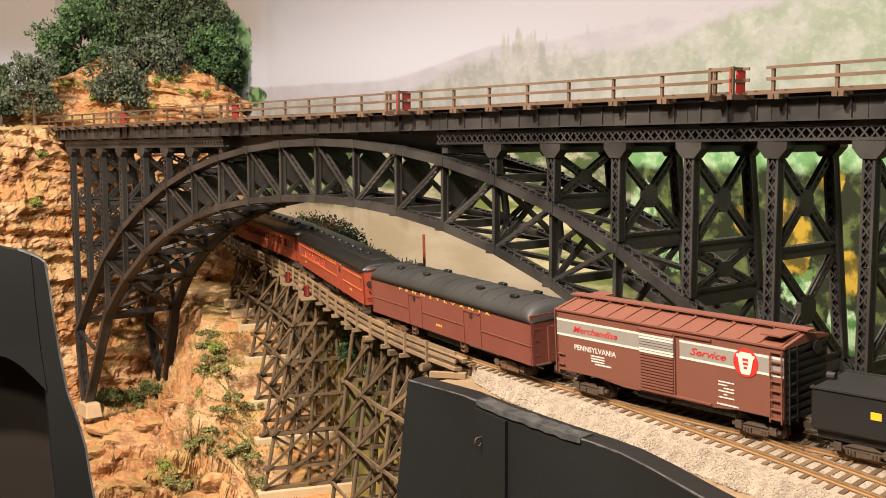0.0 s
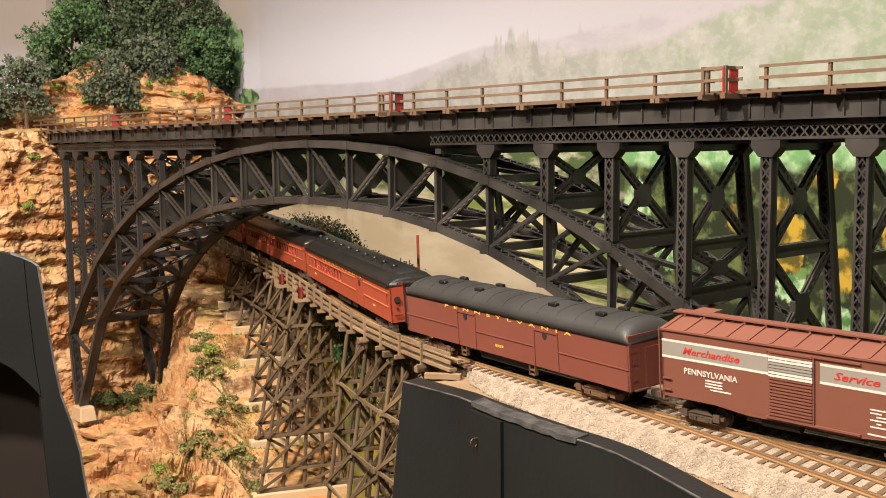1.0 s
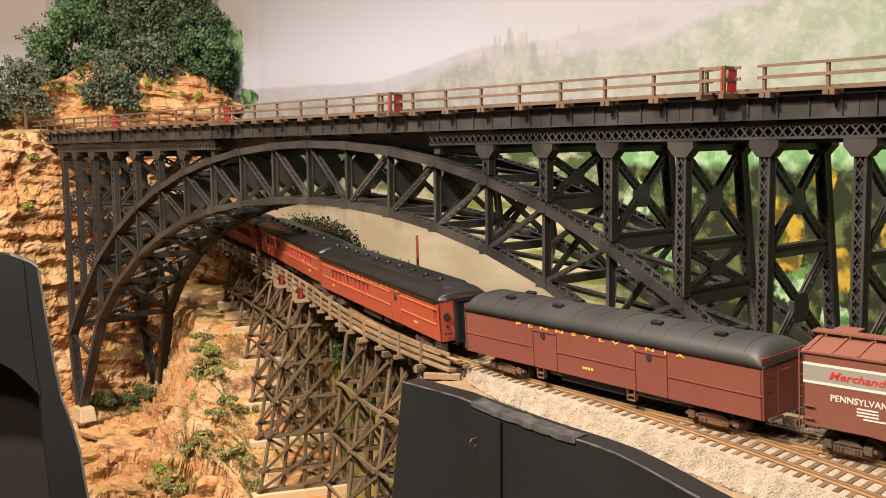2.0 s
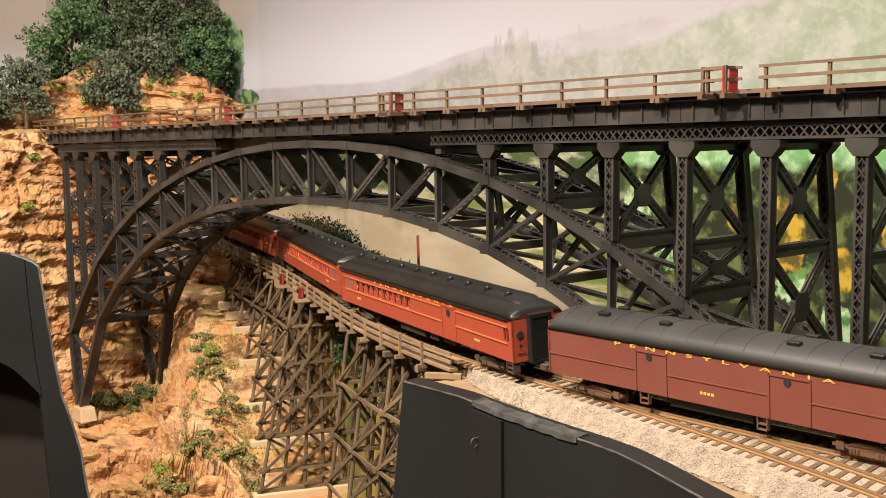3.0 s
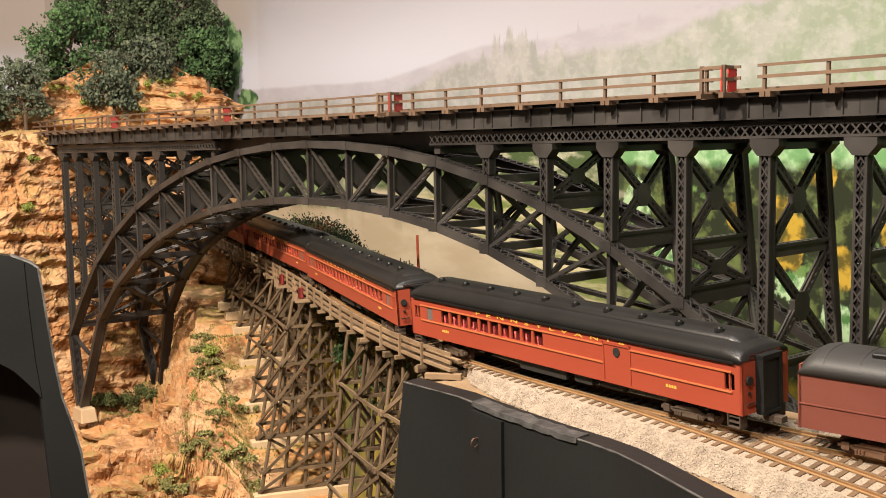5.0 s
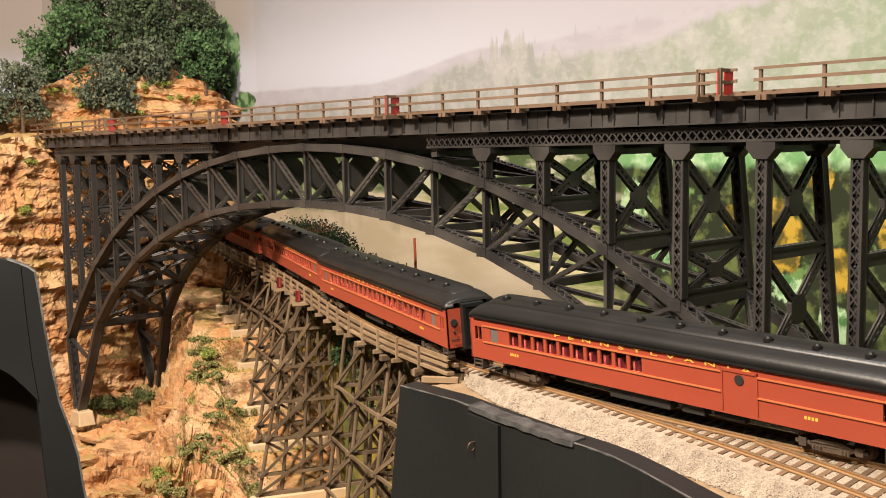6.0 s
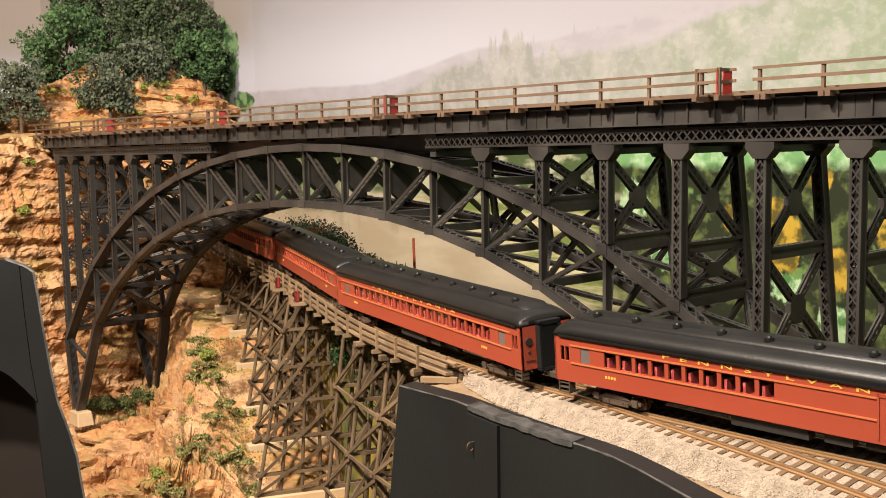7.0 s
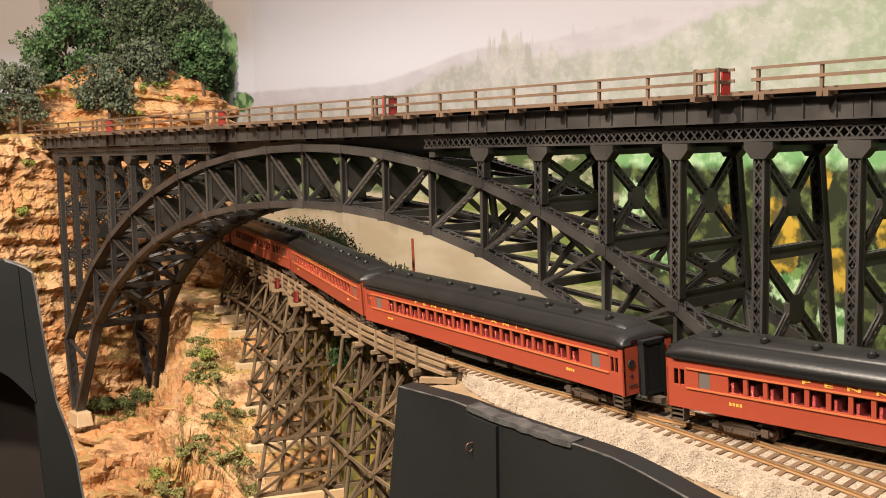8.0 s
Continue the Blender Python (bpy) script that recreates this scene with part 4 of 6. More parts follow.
def build_trestle():
    root = thing("timber_trestle", "weathered brown timber trestle carrying the lower track", "trestle")

    def at(s, y, z):
        p, a = track_at(s)
        return p + Vector((-math.sin(a), math.cos(a), 0)) * y + Vector((0, 0, z))

    def ax(s):
        _, a = track_at(s)
        return Vector((math.cos(a), math.sin(a), 0))

    rnd = random.Random(4)
    top = -0.0150
    plumb = Vector((0, 0, 1))

    def spread(s):
        """How far the outer posts lean out on the near and the far side."""
        return (0.135, 0.075) if s > -0.1 else (0.195, 0.060)

    def side_at(s, z, e):
        g = spread(s)
        return -0.0185 - g[0] * (top - z) if e < 0 else 0.0165 + g[1] * (top - z)

    for s, base, storey in BENTS:
        A = ax(s)
        wob = lambda a=0.0009: rnd.uniform(-a, a)
        for f in (0.0, 0.27, 0.52, 0.76, 1.0):
            y = lambda z: side_at(s, z, -1) * (1 - f) + side_at(s, z, 1) * f
            kit = Kit().rod(at(s, y(top), top), at(s, y(base) + wob(), base), 0.0016, 8, 0.0020)
            part("post", kit, TIMBER, root)
        kit = Kit().beam(at(s, -0.026, top + 0.0015), at(s, 0.024, top + 0.0015), 0.0046, 0.0046, A)
        part("cap_beam", kit, TIMBER, root, bevel=0.0004)
        lv = [top]
        while lv[-1] - storey > base + 0.012:
            lv.append(lv[-1] - storey)
        lv.append(base + 0.002)
        for i, z in enumerate(lv[1:-1], 1):
            for o in (-0.0030, 0.0030):
                kit = Kit().beam(at(s, side_at(s, z, -1) - 0.0050, z + wob()) + A * o, at(s, side_at(s, z, 1) + 0.0045, z + wob()) + A * o, 0.0014, 0.0030, A)
                part("girt", kit, TIMBER, root)
        # long raking braces, two storeys high: up to the far side on the front, the other way on the back
        for i in range(1, len(lv)):
            j = max(0, i - 2)
            share = (i - j) / 2
            for o, e in ((0.0046, 1), (-0.0046, -1)):
                ya, yb = side_at(s, lv[i], -e), side_at(s, lv[j], e)
                yb = ya + (yb - ya) * share
                a, b = at(s, ya - e * 0.003, lv[i] - 0.002 + wob()) + A * o, at(s, yb + e * 0.002, lv[j] - 0.003 + wob()) + A * o
                part("sway_brace", Kit().beam(a, b, 0.0013, 0.0029, A), TIMBER, root)
        i = len(lv) - 1
        mid = at(s, (side_at(s, base, -1) + side_at(s, base, 1)) / 2, base + 0.002) + A * 0.0046
        part("sway_brace", Kit().beam(mid, at(s, side_at(s, lv[i - 1], 1) + 0.002, lv[i - 1]) + A * 0.0046, 0.0013, 0.0029, A), TIMBER, root)
        ya, yb = side_at(s, base, -1), side_at(s, base, 1)
        kit = Kit().beam(at(s, ya - 0.004, base - 0.001), at(s, yb + 0.004, base - 0.001), 0.0046, 0.0040, A)
        part("sill", kit, TIMBER, root, bevel=0.0004)
        kit = Kit().beam(at(s, ya - 0.009, base - 0.0085), at(s, yb + 0.008, base - 0.0085), 0.013, 0.0110, A)
        tagged(part("trestle_footing", kit, PLASTER, bevel=0.001), "pale plaster footing under a trestle bent", "footing", "trestle footings")
    # lengthwise girts and raking braces between neighbouring bents
    for (sa, ba, storey), (sb, bb, _) in zip(BENTS[:-1], BENTS[1:]):
        if sa - sb > 0.1:
            continue
        low = max(ba, bb)
        out = plumb.cross(ax(sa))
        for side in (-1, 1):
            z = top - storey
            while z > low:
                ya, yb = (side_at(q, z, side) + side * 0.003 for q in (sa, sb))
                part("longitudinal_girt", Kit().beam(at(sa + 0.006, ya, z), at(sb - 0.006, yb, z + rnd.uniform(-0.001, 0.001)), 0.0015, 0.0026, out), TIMBER, root)
                yc, up_z = side_at(sa, z + storey, side) + side * 0.004, z + storey - 0.004
                part("tower_brace", Kit().beam(at(sb - 0.003, yb + side * 0.001, z - 0.002), at(sa + 0.003, yc, up_z), 0.0013, 0.0028, out), TIMBER, root)
                z -= storey
    # stringers, ties, guard timbers, side walkway with handrail
    s = -0.70
    while s < TRESTLE_END:
        e = min(s + 0.05, TRESTLE_END)
        for y in (-0.010, -0.006, 0.006, 0.010):
            kit = Kit().beam(at(s, y, -0.0095), at(e, y, -0.0095), 0.0034, 0.0060, Vector((0, 0, 1)))
            part("stringer", kit, TIMBER, root)
        for y, zz in ((-0.0165, -0.0010), (0.0165, -0.0010)):
            kit = Kit().beam(at(s, y, zz), at(e, y, zz), 0.0026, 0.0028, Vector((0, 0, 1)))
            part("guard_timber", kit, PALE_TIMBER, root)
        for zz in (0.0032, 0.0085):
            kit = Kit().beam(at(s, -0.0235, zz - 0.004), at(e, -0.0235, zz - 0.004), 0.0024, 0.0011, Vector((0, 0, 1)))
            part("handrail", kit, PALE_TIMBER, root)
        kit = Kit().beam(at(s, -0.0215, -0.0060), at(e, -0.0215, -0.0060), 0.0020, 0.0058, Vector((0, 0, 1)))
        part("walkway_plank", kit, PALE_TIMBER, root)
        s += 0.05
    s = -0.69
    while s < TRESTLE_END - 0.01:
        kit = Kit().beam(at(s, -0.0246, -0.0085), at(s, -0.0246, 0.0068), 0.0018, 0.0018, ax(s))
        kit.beam(at(s, -0.0285, -0.0100), at(s, -0.014, -0.0100), 0.0024, 0.0028, ax(s))
        part("rail_post", kit, PALE_TIMBER, root)
        s += 0.0352
    for s in (-0.268, -0.165):
        kit = Kit()
        for d in (-0.006, 0.006):
            kit.beam(at(s + d, -0.036, -0.011), at(s + d, -0.036, 0.009), 0.002, 0.002, ax(s))
            kit.beam(at(s + d, -0.037, -0.0100), at(s + d, -0.018, -0.0100), 0.0026, 0.0028, ax(s))
        for zz in (0.0075, 0.001):
            kit.beam(at(s - 0.008, -0.0365, zz), at(s + 0.008, -0.0365, zz), 0.0022, 0.0012, Vector((0, 0, 1)))
        part("refuge_frame", kit, PALE_TIMBER, root)
        kit = Kit().rod(at(s, -0.030, -0.008), at(s, -0.030, 0.0020), 0.0027, 12, 0.0024)
        part("fire_barrel", kit, BARREL, root, "red painted fire barrel")
    kit = Kit().beam(at(TRESTLE_END - 0.012, -0.036, -0.010), at(TRESTLE_END + 0.004, -0.018, -0.010), 0.0045, 0.0035, ax(TRESTLE_END))
    part("end_timber", kit, PALE_TIMBER, root)


# ---------------------------------------------------------------- track
def rail_kit(points):
    """A rail through points: foot, web and head."""
    kit = Kit()
    prof = [(-0.0010, -0.0021), (0.0010, -0.0021), (0.0010, -0.0016), (0.0003, -0.0013), (0.0003, -0.0007), (0.0005, -0.0006), (0.0005, 0.0),
            (-0.0005, 0.0), (-0.0005, -0.0006), (-0.0003, -0.0007), (-0.0003, -0.0013), (-0.0010, -0.0016)]
    rings = []
    for i, p in enumerate(points):
        d = (points[min(i + 1, len(points) - 1)] - points[max(i - 1, 0)]).normalized()
        n = Vector((-d.y, d.x, 0)).normalized()
        rings.append([p + n * y + Vector((0, 0, z)) for y, z in prof])
    kit.loft(rings)
    return kit


def off_track(s, y, z=0.0):
    return track_frame(s) @ Vector((0, y, z))


def second_line(s):
    """The near track leaves the main line by a turnout: its distance from the main line's centre."""
    t = max(0.0, s - 0.305)
    return -(0.11 * t * t / (t + 0.015) + 0.5 * t * t)


def shoulder(s):
    """How far the ballast reaches on the near side."""
    return np.interp(s, (0.18, 0.19, 0.21, 0.25, 0.31, 0.36, 0.42, 0.45, 0.50, 0.80), (-0.006, -0.010, -0.020, -0.028, -0.034, -0.042, -0.051, -0.057, -0.070, -0.190))


def verge(s):
    """How far the earth reaches, to the fascia board."""
    return np.interp(s, (0.18, 0.26, 0.32, 0.38, 0.43, 0.50, 0.80), (-0.044, -0.040, -0.040, -0.046, -0.060, -0.085, -0.22))


def build_track():
    main = thing("railway_track", "rusty model railway track on dark ties", "track")
    grid = lambda a, b: [a + (b - a) * i / 80 for i in range(81)]
    for y in (-0.00825, 0.00825):
        pts = [off_track(s, y) for s in grid(-0.75, 0.86)]
        rail = part("rail", rail_kit(pts), RUST, main)
        cap = Kit()
        for p, q in zip(pts[:-1], pts[1:]):
            cap.beam(p + Vector((0, 0, 0.0001)), q + Vector((0, 0, 0.0001)), 0.0008, 0.0003)
        part("rail_head", cap, RAILTOP, rail)
    side = thing("turnout_track", "rusty diverging model track joining by a turnout", "track")
    for y, a in ((-0.00825, 0.305), (0.00825, 0.423)):
        pts = [off_track(s, y + second_line(s)) for s in grid(a, 0.80)]
        rail = part("rail", rail_kit(pts), RUST, side)
        cap = Kit()
        for p, q in zip(pts[:-1], pts[1:]):
            cap.beam(p + Vector((0, 0, 0.0001)), q + Vector((0, 0, 0.0001)), 0.0008, 0.0003)
        part("rail_head", cap, RAILTOP, rail)
    rnd = random.Random(9)
    s = -0.72
    pitch = 0.0072
    while s < 0.85:
        long = s > 0.305
        near = -0.0155 + (second_line(s) if long else 0.0)
        kit = Kit()
        F = track_frame(s + rnd.uniform(-0.0003, 0.0003))
        y0, y1 = near + rnd.uniform(-0.0008, 0.0008), 0.0155
        kit.quadbox([F @ Vector(p) for p in ((-0.0014, y0, -0.0040), (0.0014, y0, -0.0040), (0.0014, y1, -0.0040), (-0.0014, y1, -0.0040))],
                    [F @ Vector(p) for p in ((-0.0014, y0, -0.0021), (0.0014, y0, -0.0021), (0.0014, y1, -0.0021), (-0.0014, y1, -0.0021))])
        part("tie", kit, TIE if s > TRESTLE_END else PALE_TIMBER, main)
        s += pitch
    # ballast bed and its stones
    bed = Kit()
    rings = []
    for i in range(161):
        s = TRESTLE_END - 0.006 + 0.60 * i / 160
        near, out = -0.017 + second_line(s), shoulder(s)
        near = max(near, out + 0.004)
        j = lambda a: rnd.uniform(-a, a)
        rings.append([off_track(s, 0.060, -0.030), off_track(s, 0.034 + j(0.001), -0.0052), off_track(s, 0.017, -0.0026 + j(0.0002)),
                      off_track(s, near, -0.0026 + j(0.0002)), off_track(s, near * 0.75 + out * 0.25 + j(0.001), -0.0036),
                      off_track(s, out + j(0.0012), -0.0100), off_track(s, out - 0.001, -0.030)])
    bed.loft(rings)
    tagged(part("ballast_bed", bed, BALLAST), "pale crushed stone ballast shoulder beside the track", "ballast", kind="stuff")
    stones = Kit()
    for i in range(26000):
        s = TRESTLE_END - 0.008 + 0.40 * rnd.random() ** 1.1
        near, out = -0.017 + second_line(s), shoulder(s)
        near = max(near, out + 0.004)
        if rnd.random() < 0.78:
            t = rnd.random() * 1.06
            y, z = near + (out - near) * t, -0.0030 - (0.0006 * t / 0.25 if t < 0.25 else 0.0006 + 0.0064 * (t - 0.25) / 0.75)
            if s < TRESTLE_END + 0.003:
                z -= rnd.random() * 0.006
        else:
            y, z = rnd.uniform(near, 0.020), -0.0028
        p = off_track(s, y, z)
        r = rnd.uniform(0.00045, 0.0010)
        i0 = len(stones.v)
        q = Euler((rnd.random() * 6, rnd.random() * 6, rnd.random() * 6)).to_matrix()
        for v in ((1, 0, 0), (-0.9, 0.1, 0), (0, 1, 0.1), (0.1, -1, 0), (0, 0, 0.9), (0, 0.1, -0.9)):
            stones.v.append(p + q @ (Vector(v) * r * rnd.uniform(0.75, 1.2)))
        stones.f += [(i0 + a, i0 + b, i0 + c) for a, b, c in ((0, 2, 4), (2, 1, 4), (1, 3, 4), (3, 0, 4), (2, 0, 5), (1, 2, 5), (3, 1, 5), (0, 3, 5))]
    tagged(part("ballast_stones", stones, STONE, fix=False), "loose pale ballast stones along the track", "gravel", kind="stuff")
    # earth shelf below the ballast, out to the fascia
    shelf = Kit()
    rings = []
    for i in range(161):
        s = TRESTLE_END - 0.014 + 0.60 * i / 160
        out, end = shoulder(s), verge(s)
        j = rnd.uniform(-0.0008, 0.0008)
        rings.append([off_track(s, 0.10, -0.060), off_track(s, 0.07, -0.014), off_track(s, out + 0.006, -0.0110 + j * 0.5), off_track(s, (out + end) / 2, -0.0112 + j),
                      off_track(s, end, -0.0125), off_track(s, end, -0.080)])
    shelf.loft(rings)
    tagged(part("roadbed", shelf, EARTH), "tan earth roadbed between ballast and fascia", "roadbed", kind="structure")


# ---------------------------------------------------------------- fascia boards
def build_fascia():
    way = [(-0.023, 0.703), (0.012, 0.661), (0.037, 0.618), (0.061, 0.582), (0.078, 0.558), (0.089, 0.540), (0.099, 0.516), (0.112, 0.479), (0.132, 0.425),
           (0.165, 0.355), (0.21, 0.28)]
    root = thing("fascia_board", "charcoal painted curved fascia board with worn top edge", "fascia")
    pts = []
    for a, b in zip(way[:-1], way[1:]):
        pts += [(a[0] + (b[0] - a[0]) * t / 6, a[1] + (b[1] - a[1]) * t / 6) for t in range(6)]
    pts.append(way[-1])
    top = -0.0105

    def normal(i):
        a, b = pts[max(0, i - 2)], pts[min(i + 2, len(pts) - 1)]
        d = Vector((b[0] - a[0], b[1] - a[1], 0)).normalized()
        n = Vector((d.y, -d.x, 0))
        return n if n.x < 0 else -n

    rnd = random.Random(12)
    rings, edge = [], []
    for i, (x, y) in enumerate(pts):
        n = normal(i)
        p = Vector((x, y, top))
        lean = Vector((-0.035, 0.042, 0)) if i == 0 else Vector((0, 0, 0))
        t = -n * 0.013
        down = Vector((0, 0, -0.34))
        rings.append([p, p + t + Vector((0, 0, 0.0008)), p + t + lean + down, p + lean + down])
        w = rnd.uniform(0.0001, 0.0005)
        edge.append([p + n * 0.0003 - Vector((0, 0, w)), p + n * 0.0003 + Vector((0, 0, 0.0003)), p - n * (w + 0.0004) + Vector((0, 0, 0.0004)), p - n * 0.0012 - Vector((0, 0, 0.001))])
    part("board", Kit().loft(rings), FASCIA, root)
    part("worn_edge", Kit().loft(edge), FASCIA_EDGE, root, "scuffed pale top edge")
    # a glued strip along the top and the lap joint below it
    k = Kit()
    rr = []
    for i in range(8, 23):
        n, p = normal(i), Vector((*pts[i], top))
        j = rnd.uniform(-0.0007, 0.0007)
        rr.append([p + n * 0.0012 + Vector((0, 0, -0.0022 + j)), p + n * 0.0008 + Vector((0, 0, 0.0008 + j * 0.5)), p - n * (0.0080 + j) + Vector((0, 0, 0.0016 + j * 0.7)), p - n * 0.0090 + Vector((0, 0, -0.001))])
    part("glued_strip", k.loft(rr), STRIP, root, "rough dark glued strip on the top edge")
    for i0, i1, out in ((8, 12, 0.0022),):
        rr = []
        for i in range(i0, i1 + 1):
            n, p = normal(i), Vector((*pts[i], top - 0.004))
            rr.append([p + n * out, p - n * 0.001, p - n * 0.001 + Vector((0, 0, -0.33)), p + n * out + Vector((0, 0, -0.33))])
        part("lap_board", Kit().loft(rr), FASCIA, root)
    n, p = normal(9), Vector((*pts[9], top - 0.022)) + normal(9) * 0.0022
    k = Kit()
    ring = [p + n * 0.0024 + Vector((0, 0, 0.0035)) * 0 + (n * math.cos(a) * 0.0022 + Vector((0, 0, 1)) * math.sin(a) * 0.0026) for a in [i * 0.42 - 2.8 for i in range(13)]]
    for a, b in zip(ring[:-1], ring[1:]):
        k.rod(a, b, 0.0005, 6)
    k.rod(p + Vector((0, 0, 0.0026)), p + n * 0.0026 + Vector((0, 0, 0.0026)), 0.0005, 6)
    part("screw_hook", k, WHEEL, root, "small steel cup hook")
    return root


OPENING_SHADE = material("dark_brown_lining", (0.013, 0.0085, 0.0065), 0.8, 0, (0.008, 0.005, 0.004), 30, 0.6)


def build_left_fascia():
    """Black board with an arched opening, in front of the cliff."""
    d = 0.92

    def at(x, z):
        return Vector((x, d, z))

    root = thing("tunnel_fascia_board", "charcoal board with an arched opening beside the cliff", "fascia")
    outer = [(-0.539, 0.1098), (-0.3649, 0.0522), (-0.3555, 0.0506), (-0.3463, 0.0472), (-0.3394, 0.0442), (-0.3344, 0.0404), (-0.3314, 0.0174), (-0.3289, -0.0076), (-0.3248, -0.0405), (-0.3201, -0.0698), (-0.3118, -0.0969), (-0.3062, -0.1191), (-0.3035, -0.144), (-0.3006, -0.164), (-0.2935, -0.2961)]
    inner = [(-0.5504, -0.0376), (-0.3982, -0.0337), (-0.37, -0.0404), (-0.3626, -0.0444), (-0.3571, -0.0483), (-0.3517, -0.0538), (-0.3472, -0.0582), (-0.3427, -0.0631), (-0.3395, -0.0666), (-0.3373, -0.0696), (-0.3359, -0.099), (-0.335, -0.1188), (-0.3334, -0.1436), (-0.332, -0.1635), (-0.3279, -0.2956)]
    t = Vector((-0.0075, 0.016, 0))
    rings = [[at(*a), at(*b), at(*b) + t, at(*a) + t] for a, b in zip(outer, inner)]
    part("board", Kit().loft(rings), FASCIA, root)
    # added sheets behind the opening; their near-black colour stands for its shade
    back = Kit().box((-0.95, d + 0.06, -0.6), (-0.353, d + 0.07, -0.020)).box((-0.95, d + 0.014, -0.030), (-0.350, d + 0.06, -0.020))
    part("dark_lining", back, OPENING_SHADE, root)
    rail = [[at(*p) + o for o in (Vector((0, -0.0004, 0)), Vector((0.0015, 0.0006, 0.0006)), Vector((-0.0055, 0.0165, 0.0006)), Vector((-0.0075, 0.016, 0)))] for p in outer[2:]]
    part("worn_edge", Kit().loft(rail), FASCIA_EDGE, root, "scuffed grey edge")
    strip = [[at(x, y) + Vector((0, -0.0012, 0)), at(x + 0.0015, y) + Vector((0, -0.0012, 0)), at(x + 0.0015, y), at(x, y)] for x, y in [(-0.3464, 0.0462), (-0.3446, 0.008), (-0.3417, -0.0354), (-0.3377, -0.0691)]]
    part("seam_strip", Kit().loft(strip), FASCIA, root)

# ---------------------------------------------------------------- train
SPEED = 0.0803


def text_part(words, size, mat, parent, m, width=None, spacing=1.0, name="lettering", label="", shear=0.0):
    """Raised lettering in the built-in font, turned into a mesh."""
    cu = bpy.data.curves.new(name, "FONT")
    cu.body, cu.size, cu.extrude, cu.space_character = words, size, 0.00008, spacing
    cu.align_x, cu.align_y = "CENTER", "CENTER"
    cu.resolution_u, cu.shear, cu.offset = 2, shear, size * 0.012
    tmp = bpy.data.objects.new("tmp", cu)
    scene.collection.objects.link(tmp)
    bpy.context.view_layer.update()
    me = bpy.data.meshes.new_from_object(tmp.evaluated_get(bpy.context.evaluated_depsgraph_get()))
    bpy.data.objects.remove(tmp)
    if width:
        xs = [v.co.x for v in me.vertices]
        k = width / (max(xs) - min(xs))
        for v in me.vertices:
            v.co.x *= k
    me.materials.clear()
    me.materials.append(mat)
    ob = new(name, me)
    ob.parent = parent
    ob.matrix_basis = m
    if label:
        ob["label"] = label
    return ob


def on_side(x, z, y):
    """Pose of writing on a car's near side: reads along the car."""
    return Matrix.Translation((x, y, z)) @ Matrix.Rotation(radians(90), 4, "X")


def number_bar(parent, x, z, y, w, h, mat, n=4):
    """A short unreadable number as bars."""
    kit = Kit()
    for i in range(n):
        a = x - w / 2 + w * i / n
        kit.box((a, y - 0.00012, z - h / 2), (a + w / n * 0.68, y, z + h / 2))
    return part("number_bar", kit, mat, parent)


TRUCKS = []


def build_truck(parent, x, wheelbase, mat, axles=2):
    t = Kit()
    half = wheelbase / 2
    for y in (-0.0122, 0.0122):
        t.box((-half - 0.004, y - 0.0010, 0.0045), (half + 0.004, y + 0.0010, 0.0062))
        t.prism([(-half + 0.002, y - 0.0008, 0.0045), (half - 0.002, y - 0.0008, 0.0045), (half * 0.45, y - 0.0008, 0.0020), (-half * 0.45, y - 0.0008, 0.0020)], (0, 0.0016, 0))
        for i in range(axles):
            a = -half + wheelbase * i / (axles - 1)
            t.box((a - 0.0019, y - 0.0018, 0.0034), (a + 0.0019, y + 0.0014, 0.0074))
        for a in (-half * 0.5, half * 0.5):
            for j in range(3):
                t.rod((a - 0.0016 + j * 0.0016, y - 0.0012, 0.0024), (a - 0.0016 + j * 0.0016, y - 0.0012, 0.0046), 0.0007, 6)
        t.prism([(-half * 0.75, y - 0.0016, 0.0062), (half * 0.75, y - 0.0016, 0.0062), (half * 0.4, y - 0.0016, 0.0082), (-half * 0.4, y - 0.0016, 0.0082)], (0, 0.0012, 0))
    t.box((-0.0035, -0.0125, 0.0050), (0.0035, 0.0125, 0.0090))
    t.box((-half, -0.0015, 0.0052), (half, 0.0015, 0.0066))
    truck = part("truck", t, mat, parent, "", bevel=0)
    truck.location = (x, 0, 0)
    sets = []
    for i in range(axles):
        a = -half + wheelbase * i / (axles - 1)
        w = Kit()
        w.rod((0, -0.0105, 0), (0, 0.0105, 0), 0.0008, 8)
        for y in (-0.00825, 0.00825):
            e = 1 if y > 0 else -1
            w.rod((0, y - 0.0011, 0), (0, y + 0.0011, 0), 0.0050, 20)
            w.rod((0, y - e * 0.0018, 0), (0, y - e * 0.0011, 0), 0.0057, 20)
            w.rod((0, y + e * 0.0011, 0), (0, y + e * 0.0014, 0), 0.0020, 10)
        ws = part("wheelset", w, WHEEL, truck)
        ws.location = (a, 0, 0.0050)
        sets.append(ws)
    return truck, sets


def arc(half_w, z0, z1, n=9, flat=2.2):
    """Half outline of a roof from eave to eave."""
    out = []
    for i in range(n + 1):
        a = math.pi * i / n
        c, s = math.cos(a), math.sin(a)
        out.append((-math.copysign(abs(c) ** (2 / flat), c) * half_w, z0 + (z1 - z0) * (abs(s) ** (2 / flat))))
    return out


